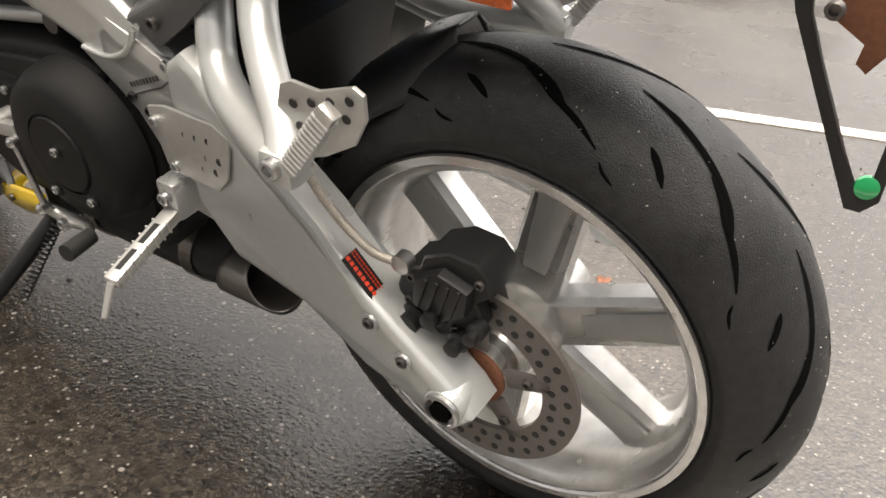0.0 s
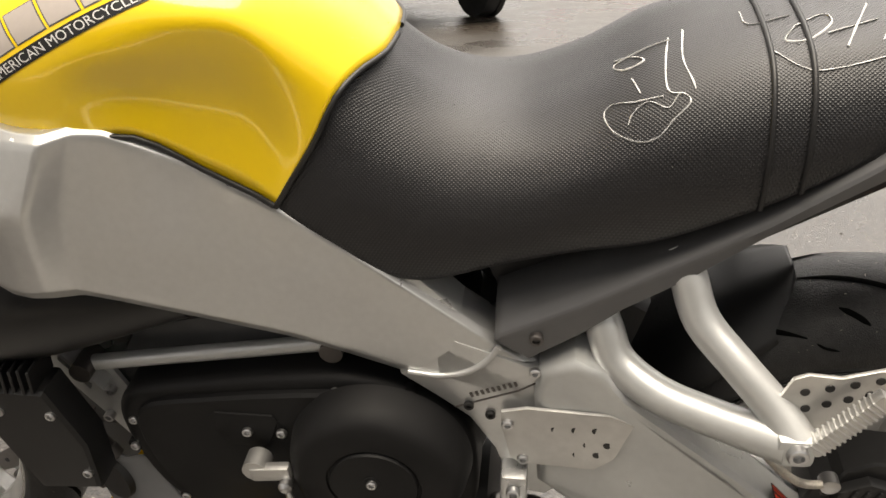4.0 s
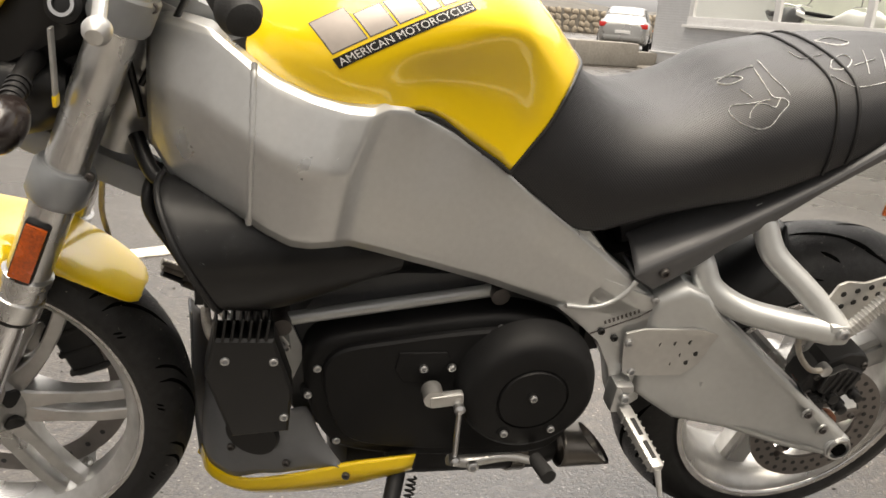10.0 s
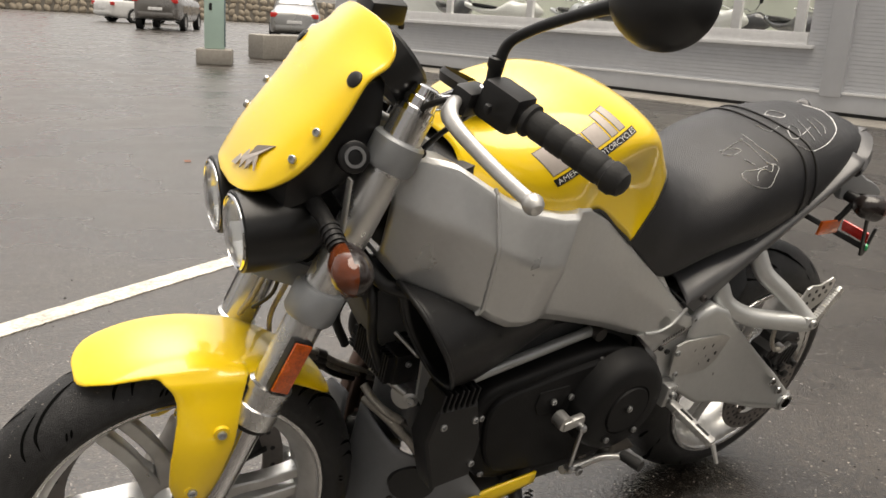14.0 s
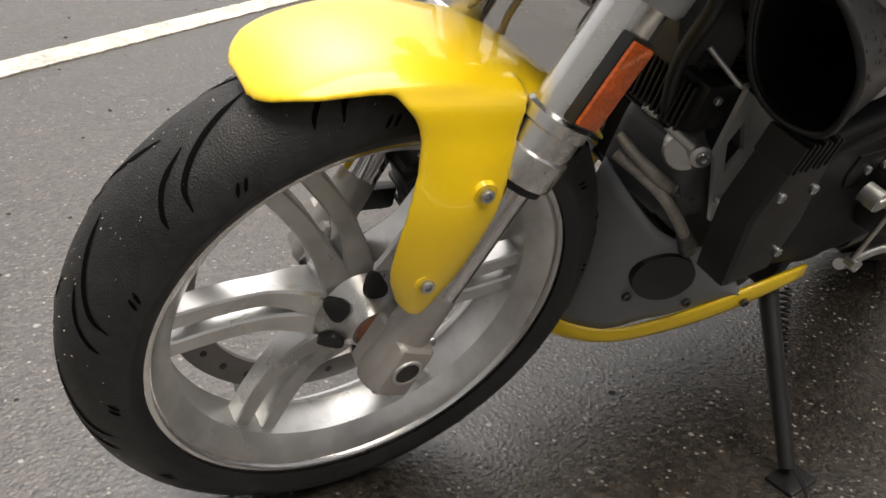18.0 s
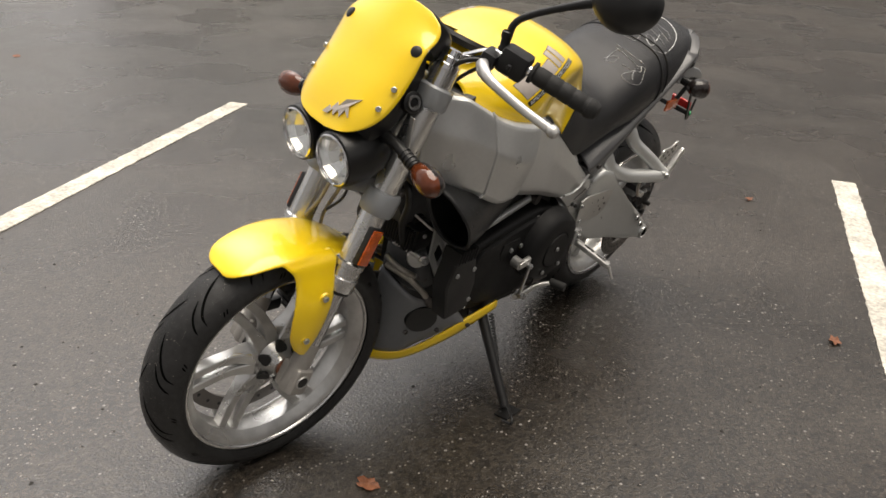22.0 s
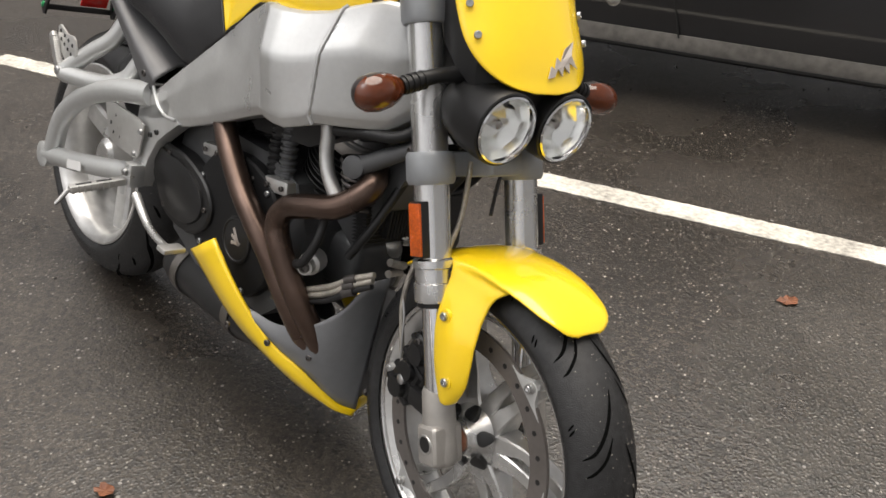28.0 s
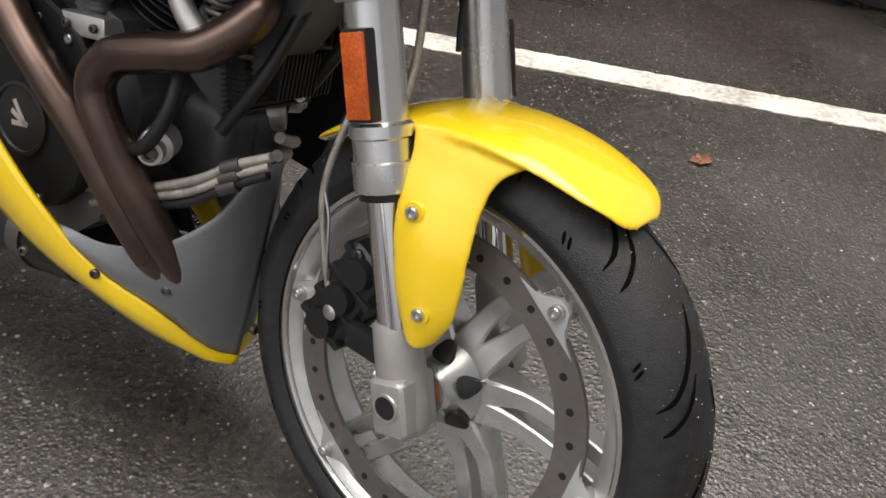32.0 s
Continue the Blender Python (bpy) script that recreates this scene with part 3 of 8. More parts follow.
def rotor(centre, y, r_in, r_out, t, holes, parent, name, m=None, rows=2):
    """A brake disc: its drilled holes are dark studs sunk in the face."""
    ob = lathe(name, [(y - t, r_in), (y - t, r_out), (y + t, r_out), (y + t, r_in), (y - t, r_in)], centre, (0, 1, 0), ROTOR, parent, "drilled steel brake disc", m, 96, 30)
    verts, faces = [], []
    for k in range(holes):
        for q in range(rows):
            a = 2 * math.pi * (k + 0.45 * q) / holes
            r = r_in + (r_out - r_in) * (q + 0.7) / (rows + 0.4)
            c = centre + Vector((r * math.cos(a), y, r * math.sin(a)))
            v, f = lathe_data([(-t - 0.0006, 0), (-t - 0.0006, 0.0042), (t + 0.0006, 0.0042), (t + 0.0006, 0)], c, (0, 1, 0), 10)
            faces += [tuple(i + len(verts) for i in ff) for ff in f]
            verts += v
    link("drill_hole", verts, faces, INK, ob, "drilled holes", kind="stuff")
    return ob


rear_disc = rotor(REAR, 0.126, 0.076, 0.115, 0.003, 30, rear_wheel, "brake_disc")
for k in range(5):
    a = radians(72 * k + 20)
    c = REAR + Vector((0, 0.126, 0))
    solid("disc_arm", spoke(c, a, 0.036, 0.086, 0.012, 0.009, 0.003, 0.003, 0, 0), ROTOR, rear_disc)
    bolt(c + Vector((0.062 * math.cos(a), 0.002, 0.062 * math.sin(a))), (0, 1, 0), 0.006, rear_disc, DARKSTEEL)

# front wheel, in the unturned steering frame
front_wheel = empty("front_wheel", "silver cast front wheel with a black tyre", parent=bike, m=STEER)
front_tyre = tyre("tyre", FRONT, 0.286, 0.060, 0.223, RUBBER, front_wheel)
FRONT_CUTS = (
    ([(0.0, 0.05), (-0.10, 0.16), (-0.20, 0.32), (-0.28, 0.52), (-0.31, 0.74)], 0.0027),
    ([(-0.22, 0.20), (-0.32, 0.36), (-0.38, 0.56), (-0.40, 0.70)], 0.0023),
    ([(-0.12, 0.78), (-0.15, 0.90)], 0.0018),
    ([(-0.15, 0.78), (-0.18, 0.90)], 0.0018),
)
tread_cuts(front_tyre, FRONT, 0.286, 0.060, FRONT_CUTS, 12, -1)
front_rim = wheel_rim("rim", FRONT, 0.222, 0.047, front_wheel, "silver painted rim with bare lip")
for e in (1, -1):
    lathe("lip", [(0.0455 * e, 0.2285), (0.0490 * e, 0.2270), (0.0490 * e, 0.2175), (0.0465 * e, 0.2150), (0.0400 * e, 0.2135), (0.0392 * e, 0.2100), (0.0350 * e, 0.2090)], FRONT, (0, 1, 0), RIMLIP, front_rim, "bare machined lip", seg=120)
for k in range(6):
    a = radians(60 * k - 2)
    for e in (1, -1):
        solid("spoke", prong(FRONT, a, e), RIM, front_wheel)
lathe("hub", [(-0.056, 0), (-0.056, 0.025), (-0.046, 0.029), (-0.024, 0.052), (0.0, 0.058), (0.024, 0.052), (0.046, 0.029), (0.056, 0.025), (0.056, 0)], FRONT, (0, 1, 0), RIM, front_wheel)
for k in range(6):
    a = radians(60 * k + 28)
    for e in (1, -1):
        c = FRONT + Vector((0.0425 * math.cos(a), 0.036 * e, 0.0425 * math.sin(a)))
        tri = [(0.0135 * math.cos(2 * math.pi * q / 18) * (1 + 0.13 * math.cos(6 * math.pi * q / 18)), 0.0115 * math.sin(2 * math.pi * q / 18) * (1 + 0.13 * math.cos(6 * math.pi * q / 18))) for q in range(18)]
        out = Vector((math.cos(a) * 0.7, e, math.sin(a) * 0.7)).normalized()
        along = Vector((math.cos(a), 0, math.sin(a)))
        along = (along - out * along.dot(out)).normalized()
        fm = Matrix((along, out.cross(along), out)).transposed().to_4x4()
        fm.translation = c - out * 0.004
        part("hub_opening", prism_bm(tri, 0.009, 0.001, fm), INK, front_wheel, "dark three-cornered opening")
for e in (1, -1):
    lathe("axle_spacer", [(0.054 * e, 0.0), (0.054 * e, 0.021), (0.068 * e, 0.020), (0.068 * e, 0)], FRONT, (0, 1, 0), RUST, front_wheel, "rusty spacer")
front_disc = rotor(FRONT, -0.046, 0.152, 0.186, 0.0028, 30, front_wheel, "perimeter_brake_disc", rows=1)
for k in range(6):
    a = radians(60 * k - 5)
    TAB = [(-0.048, 0.183), (-0.032, 0.184), (-0.021, 0.188), (-0.014, 0.196), (-0.008, 0.203), (0.0, 0.205), (0.008, 0.203), (0.014, 0.196), (0.021, 0.188), (0.032, 0.184), (0.048, 0.183)]
    tv = [(r_ * math.cos(a + s_ / 0.19), r_ * math.sin(a + s_ / 0.19)) for s_, r_ in TAB]
    side_plate("disc_tab", [(FRONT.x + u, FRONT.z + v) for u, v in tv], FRONT.y - 0.044, 0.006, POCKET, front_disc, "silver disc tab", 0.001, -1)
    c = FRONT + Vector((0.195 * math.cos(a), -0.047, 0.195 * math.sin(a)))
    lathe("disc_mount", [(-0.008, 0), (-0.008, 0.0075), (0.02, 0.009), (0.02, 0)], c, (0, 1, 0), RIM, front_wheel, seg=16)
    bolt(c + Vector((0, -0.008, 0)), (0, -1, 0), 0.0065, front_wheel)



# tank cover
def points(xs, ys, zs):
    return [Vector(p) for p in zip(xs, ys, zs)]


TANK = [
    points([0.962] * 7, [0, 0.03, 0.055, 0.070, 0.078, 0.081, 0.081], [0.904, 0.902, 0.897, 0.888, 0.879, 0.871, 0.863]),
    points([0.920] * 7, [0, 0.05, 0.09, 0.115, 0.127, 0.130, 0.128], [0.931, 0.929, 0.918, 0.900, 0.882, 0.866, 0.852]),
    points([0.860] * 7, [0, 0.06, 0.11, 0.143, 0.159, 0.163, 0.160], [0.955, 0.952, 0.942, 0.918, 0.890, 0.860, 0.832]),
    points([0.800] * 7, [0, 0.06, 0.115, 0.150, 0.166, 0.168, 0.166], [0.975, 0.972, 0.960, 0.935, 0.903, 0.865, 0.828]),
    points([0.740] * 7, [0, 0.06, 0.118, 0.152, 0.162, 0.150, 0.155], [0.985, 0.982, 0.968, 0.942, 0.908, 0.870, 0.830]),
    points([0.680] * 7, [0, 0.06, 0.115, 0.148, 0.150, 0.138, 0.146], [0.981, 0.977, 0.963, 0.940, 0.912, 0.860, 0.790]),
    points([0.630, 0.630, 0.630, 0.632, 0.634, 0.640, 0.645], [0, 0.06, 0.11, 0.137, 0.138, 0.131, 0.143], [0.962, 0.957, 0.945, 0.928, 0.900, 0.840, 0.768]),
    points([0.575, 0.578, 0.585, 0.592, 0.602, 0.618, 0.632], [0, 0.06, 0.10, 0.126, 0.132, 0.132, 0.142], [0.925, 0.920, 0.908, 0.888, 0.858, 0.808, 0.758]),
    points([0.522, 0.527, 0.545, 0.562, 0.582, 0.604, 0.625], [0, 0.05, 0.090, 0.118, 0.132, 0.138, 0.142], [0.872, 0.870, 0.868, 0.855, 0.818, 0.785, 0.753]),
]
tank = sheet("tank_cover", mirrored(skin(TANK, 7, 5)), YELLOW, bike, 0.004, "glossy yellow tank cover with silver lettering", smooth=60)
edge = [r[-1] for r in skin(TANK, 7, 5)] + list(reversed(skin(TANK, 7, 5)[-1]))
for e in (1, -1):
    tube("rubber_edge", [Vector((p.x, e * (p.y + 0.001), p.z - 0.002)) for p in edge[::2]], 0.003, INK, tank, "black edge trim", seg=8)
for e in (1, -1):
    bolt((0.957, 0.080 * e, 0.872), (0.3, e, 0.2), 0.007, tank)
lathe("filler_well", [(0.0, 0.0), (0.0, 0.060), (0.012, 0.066), (0.02, 0.062)], (0.895, 0, 0.945), (-0.35, 0, 1), BLACK, tank, "black filler surround")

# saddle
SEAT = [
    points([0.530, 0.535, 0.555, 0.575, 0.590, 0.610, 0.628], [0, 0.05, 0.088, 0.114, 0.128, 0.136, 0.140], [0.866, 0.865, 0.860, 0.842, 0.812, 0.782, 0.750]),
    points([0.490, 0.492, 0.507, 0.527, 0.547, 0.562, 0.577], [0, 0.05, 0.092, 0.122, 0.139, 0.144, 0.143], [0.834, 0.832, 0.822, 0.800, 0.768, 0.738, 0.714]),
    points([0.450, 0.450, 0.456, 0.470, 0.486, 0.498, 0.504], [0, 0.05, 0.095, 0.125, 0.141, 0.143, 0.138], [0.817, 0.815, 0.803, 0.777, 0.740, 0.702, 0.668]),
    points([0.400] * 7, [0, 0.06, 0.108, 0.134, 0.145, 0.147, 0.140], [0.814, 0.812, 0.800, 0.776, 0.748, 0.720, 0.697]),
    points([0.340] * 7, [0, 0.06, 0.108, 0.136, 0.147, 0.149, 0.143], [0.836, 0.834, 0.821, 0.795, 0.766, 0.740, 0.714]),
    points([0.280] * 7, [0, 0.06, 0.107, 0.136, 0.149, 0.152, 0.147], [0.871, 0.868, 0.855, 0.825, 0.791, 0.757, 0.729]),
    points([0.220] * 7, [0, 0.06, 0.105, 0.133, 0.147, 0.152, 0.149], [0.889, 0.886, 0.874, 0.848, 0.816, 0.785, 0.756]),
    points([0.160] * 7, [0, 0.055, 0.100, 0.127, 0.142, 0.148, 0.147], [0.901, 0.898, 0.888, 0.866, 0.838, 0.811, 0.787]),
    points([0.080] * 7, [0, 0.05, 0.092, 0.116, 0.129, 0.135, 0.135], [0.911, 0.908, 0.900, 0.885, 0.867, 0.849, 0.830]),
    points([0.000] * 7, [0, 0.045, 0.080, 0.100, 0.110, 0.115, 0.116], [0.916, 0.913, 0.907, 0.898, 0.887, 0.877, 0.866]),
    points([-0.070] * 7, [0, 0.03, 0.055, 0.070, 0.078, 0.082, 0.083], [0.908, 0.906, 0.902, 0.897, 0.892, 0.886, 0.880]),
    points([-0.118] * 7, [0, 0.01, 0.018, 0.024, 0.027, 0.028, 0.028], [0.888, 0.888, 0.887, 0.886, 0.885, 0.884, 0.882]),
]
SEATFINE = skin(SEAT, 8, 5)
seat = sheet("saddle", mirrored(SEATFINE), VINYL, bike, 0.012, "black textured vinyl saddle with chalk marks", smooth=60)
for k, off in ((52, 0.0035), (56, 0.0035)):
    row = mirrored(SEATFINE[k : k + 1])[0]
    tube("welt", [p + Vector((0, 0, 0)) + (p - Vector((p.x, 0, 0.78))).normalized() * 0.001 for p in row], 0.0026, BLACK, seat, "raised stitched seam", seg=8)

# main frame, which holds the fuel
FRAME_X = [1.058, 1.03, 0.985, 0.945, 0.915, 0.875, 0.840, 0.811, 0.789, 0.765, 0.70, 0.63, 0.56, 0.49, 0.43, 0.385, 0.366]
FTOP = [0.885, 0.893, 0.893, 0.872, 0.857, 0.846, 0.842, 0.842, 0.843, 0.840, 0.807, 0.757, 0.705, 0.652, 0.606, 0.574, 0.558]
FBOT = [0.735, 0.703, 0.694, 0.688, 0.676, 0.664, 0.664, 0.667, 0.663, 0.652, 0.620, 0.588, 0.560, 0.536, 0.515, 0.506, 0.505]
FY = [0.075, 0.110, 0.150, 0.178, 0.190, 0.203, 0.211, 0.213, 0.180, 0.174, 0.162, 0.150, 0.148, 0.149, 0.149, 0.149, 0.149]
FTY = [0.052, 0.080, 0.113, 0.147, 0.160, 0.175, 0.187, 0.191, 0.171, 0.165, 0.152, 0.143, 0.142, 0.143, 0.143, 0.143, 0.143]
FBY = [0.070, 0.105, 0.148, 0.178, 0.187, 0.196, 0.201, 0.202, 0.190, 0.184, 0.168, 0.152, 0.148, 0.149, 0.149, 0.149, 0.149]
SHEAR = [0, 0, 0, 0, 0.008, 0.018, 0.030, 0.035, 0.034, 0.026, 0.010, 0, 0, 0, 0, 0, 0]
FBODY = []
for x, zt, zb, y, yt, yb, sh in zip(FRAME_X, FTOP, FBOT, FY, FTY, FBY, SHEAR):
    h = zt - zb
    FBODY.append(points([x, x, x, x + 0.65 * sh, x + sh, x + sh, x + sh], [max(yt - 0.060, 0.012), yt - 0.010, yt, y, yb, yb - 0.010, max(yb - 0.065, 0.012)], [zt - 0.006, zt, zt - 0.006, zb + 0.60 * h, zb + 0.016, zb, zb + 0.004]))


def straight(rows, nu, nv):
    """A finer grid with straight steps, so that folds stay crisp."""
    out = []
    for a, b in zip(rows, rows[1:]):
        for i in range(nu):
            r = [p.lerp(q, i / nu) for p, q in zip(a, b)]
            out.append([r[j // nv].lerp(r[min(j // nv + 1, len(r) - 1)], (j % nv) / nv) for j in range(nv * (len(r) - 1) + 1)])
    r = rows[-1]
    return out + [[r[j // nv].lerp(r[min(j // nv + 1, len(r) - 1)], (j % nv) / nv) for j in range(nv * (len(r) - 1) + 1)]]


def softened(rows, passes, keep=0.5):
    """Rounds the folds of a grid a little."""
    for _ in range(passes):
        new_rows = [[p.copy() for p in r] for r in rows]
        for i in range(len(rows)):
            for j in range(len(rows[0])):
                near = []
                if 0 < j < len(rows[0]) - 1:
                    near += [rows[i][j - 1], rows[i][j + 1]]
                if 0 < i < len(rows) - 1:
                    near += [rows[i - 1][j], rows[i + 1][j]]
                if near and 0 < j < len(rows[0]) - 1 and 0 < i < len(rows) - 1:
                    new_rows[i][j] = rows[i][j] * keep + sum(near, Vector()) / len(near) * (1 - keep)
        rows = new_rows
    return rows


ffine = softened(straight(FBODY, 5, 9), 1)
frame_body = empty("main_frame", "brushed silver aluminium twin-spar frame", parent=bike)
spar_l = sheet("spar", ffine, SILVER, frame_body, 0.006, "welded silver frame spar", smooth=70)
spar_r = sheet("spar", [[flip(v) for v in r] for r in ffine], SILVER, frame_body, 0.006, "welded silver frame spar", smooth=70)
for e in (1, -1):
    weld = [Vector((p.x, (p.y + 0.0005) * e, p.z)) for p in ffine[16][9:46]]
    tube("weld_seam", weld, [0.0027 + 0.0015 * (k % 2) for k in range(len(weld))], SILVER, spar_l if e > 0 else spar_r, "rough weld bead", seg=8)
    foot = [(0.366, 0.556), (0.376, 0.566), (0.46, 0.60), (0.52, 0.55), (0.475, 0.515), (0.447, 0.491), (0.420, 0.445), (0.404, 0.395), (0.396, 0.378), (0.362, 0.372), (0.352, 0.382), (0.360, 0.42), (0.357, 0.50)]
    side_plate("pivot_plate", foot, 0.118 * e, 0.031, SILVER, frame_body, "silver pivot casting with dark bolts", 0.006, e)
    for at, rr in (((0.378, 0.565), 0.006), ((0.447, 0.512), 0.0055), ((0.424, 0.500), 0.0055)):
        bolt((at[0], 0.149 * e, at[1]), (0, e, 0), rr, frame_body, STEEL if rr > 0.0055 else INK)
    ridge = spline([(0.510, 0.1505 * e, 0.556), (0.475, 0.1505 * e, 0.553), (0.445, 0.1505 * e, 0.562), (0.425, 0.1505 * e, 0.580), (0.415, 0.1505 * e, 0.597)], 5)
    tube("weld_seam", ridge, 0.0035, SILVER, frame_body, "weld ridge", seg=8)
lathe("steering_head", [(-0.10, 0), (-0.10, 0.034), (0.10, 0.034), (0.10, 0)], (1.068, 0, 0.80), (-math.sin(radians(21)), 0, math.cos(radians(21))), SILVER, frame_body)
# inner fill between the spars
side_plate("airbox", [(1.0, 0.70), (1.0, 0.87), (0.86, 0.92), (0.70, 0.93), (0.60, 0.80), (0.56, 0.70), (0.70, 0.60), (0.86, 0.62)], -0.10, 0.20, BLACK, bike, "black airbox under the cover", 0.02)



# ---- front end, built straight and turned with STEER ----
def fork(z, e, dx=0.0, dy=0.0):
    """A point on a fork leg's axis, e = 1 for the left leg."""
    return Vector((1.050 + (0.945 - z) * 0.370 + dx, (0.091 + dy) * e + 0.003 * (0.95 - z) / 0.65, z))


FDIR = (fork(0.9, 1) - fork(0.3, 1)).normalized()


def fork_leg(e):
    side = "left" if e > 0 else "right"
    leg = empty("fork_leg", "silver upside-down fork leg with grey cast foot", parent=bike, m=STEER)
    up = Vector(FDIR)
    tube("outer_tube", [fork(0.955, e), fork(0.52, e)], 0.0268, TUBE, leg, "silver outer tube", seg=32)
    lathe("collar", [(-0.012, 0.022), (-0.012, 0.0305), (-0.008, 0.0315), (0.016, 0.0315), (0.018, 0.0292), (0.038, 0.0292), (0.040, 0.0315), (0.051, 0.0315), (0.054, 0.0268)], fork(0.51, e), up, TUBE, leg, "stepped bright collar", seg=40)
    lathe("dust_seal", [(-0.006, 0.0205), (-0.006, 0.027), (0.004, 0.0275), (0.004, 0.0205)], fork(0.497, e), up, BLACK, leg, seg=32)
    tube("inner_tube", [fork(0.52, e), fork(0.34, e)], 0.0205, CHROME, leg, "chromed inner tube", seg=32)
    foot = tube("foot", [fork(0.375, e), fork(0.368, e), fork(0.335, e), fork(0.30, e), fork(0.272, e, 0.003), fork(0.262, e, 0.004)], [0.0225, 0.0255, 0.026, 0.027, 0.026, 0.020], FOOT, leg, "grey cast fork foot", seg=20, squash=0.85)
    part("axle_clamp", box_bm(0.045, 0.058, 0.064, 0.010, m=axis_frame(fork(0.293, e), up, (0, 1, 0)), segs=3), FOOT, foot, "grey cast axle clamp")
    lathe("axle_bore", [(0.012, 0.0125), (0.0290, 0.0160), (0.0305, 0.0152), (0.0305, 0.0125), (0.012, 0.0120)], fork(0.296, e, 0.0), (0, e, 0), CAST, foot, seg=24)
    lathe("axle_end", [(0.0, 0.0122), (0.0298, 0.0122), (0.0298, 0)], fork(0.296, e, 0.0), (0, e, 0), INK, foot, "dark hollow axle end", seg=24)
    bolt(fork(0.305, e, -0.03, 0.004), (-1, 0, 0.2), 0.006, leg, STEEL)
    lathe("upper_clamp", [(-0.022, 0.027), (-0.022, 0.033), (-0.016, 0.036), (0.018, 0.036), (0.022, 0.033), (0.022, 0.02)], fork(0.90, e), up, CLAMP, leg, "grey painted clamp", seg=36)
    lathe("lower_clamp", [(-0.024, 0.0265), (-0.024, 0.033), (-0.018, 0.0365), (0.018, 0.0365), (0.024, 0.033), (0.024, 0.0265)], fork(0.685, e), up, CLAMP, leg, "grey painted clamp", seg=36)
    lathe("cap", [(0, 0.0255), (0.008, 0.0255), (0.010, 0.022), (0.022, 0.022), (0.024, 0.019), (0.036, 0.018), (0.038, 0.015), (0.038, 0)], fork(0.955, e), up, CHROME, leg, "stepped chrome fork cap", seg=32)
    refl = part("side_reflector", box_bm(0.030, 0.018, 0.084, 0.003, m=axis_frame(fork(0.602, e, 0.003, 0.024), up, (0, 1, 0))), BLACK, leg, "black reflector holder")
    part("lens", box_bm(0.026, 0.008, 0.078, 0.002, m=axis_frame(fork(0.602, e, 0.003, 0.0325), up, (0, 1, 0))), ORANGE, refl, "orange prism reflector")
    for z in (0.70, 0.905):
        bolt(fork(z, e, -0.032, 0.012), (0, e, 0), 0.006, leg, DARKSTEEL)
    return leg


for e in (1, -1):
    fork_leg(e)
# triple clamps
for z, t, bevel in ((0.905, 0.032, 0.008), (0.685, 0.040, 0.010)):
    c = (fork(z, 1) + fork(z, -1)) / 2
    part("triple_clamp", box_bm(0.062, 0.165, t, bevel, m=axis_frame(c + Vector((-0.012, 0, 0)), FDIR, (0, 1, 0)) @ Matrix.Rotation(radians(90), 4, "Z")), CLAMP, bike, "grey painted fork bridge", STEER)
lathe("stem_nut", [(0, 0.02), (0.012, 0.02), (0.014, 0.012), (0.014, 0)], (1.04, 0, 0.925), FDIR, CHROME, bike, m=STEER)

# front mudguard
fender = empty("front_mudguard", "glossy yellow front mudguard with water drops", parent=bike, m=STEER)
FROWS = []
for deg, rc, w, drop in ((138, 0.2925, 0.03, 0.003), (134, 0.2925, 0.054, 0.007), (123, 0.2925, 0.068, 0.014), (108, 0.296, 0.075, 0.019), (94, 0.297, 0.076, 0.02), (84, 0.298, 0.075, 0.018), (76, 0.299, 0.071, 0.015), (69, 0.299, 0.065, 0.011), (64.5, 0.298, 0.055, 0.006), (61.5, 0.296, 0.041, 0.003), (60, 0.295, 0.02, 0.003)):
    a = radians(deg)
    d = Vector((math.cos(a), 0, math.sin(a)))
    row = []
    for s in range(9):
        q = s / 8
        y = w * math.sin(q * math.pi / 2) ** 0.9
        r = rc - max(0.003, drop - 0.003) * (1 - math.cos(q * math.pi / 2))
        row.append(Vector((FRONT.x, 0.000, FRONT.z)) + d * r + Vector((0, y, 0)))
    FROWS.append(row)
ff = skin(FROWS, 5, 2)
whole = [[Vector((v.x, -v.y, v.z)) for v in reversed(r[1:])] + list(r) for r in ff]
fender_v, fender_f = [v for r in whole for v in r], grid_faces(len(whole), len(whole[0]))
stay_bolts = []
ARM = (
    (0.574, 0.577, 1.346, 1.226, 0.062, 0.058),
    (0.565, 0.570, 1.338, 1.223, 0.0750, 0.0745),
    (0.555, 0.561, 1.328, 1.225, 0.0800, 0.0830),
    (0.540, 0.540, 1.322, 1.231, 0.0840, 0.0905),
    (0.516, 0.514, 1.321, 1.236, 0.0905, 0.1010),
    (0.480, 0.482, 1.325, 1.242, 0.098, 0.109),
    (0.440, 0.442, 1.328, 1.254, 0.100, 0.111),
    (0.410, 0.410, 1.326, 1.266, 0.099, 0.110),
    (0.378, 0.378, 1.312, 1.284, 0.097, 0.106),
)
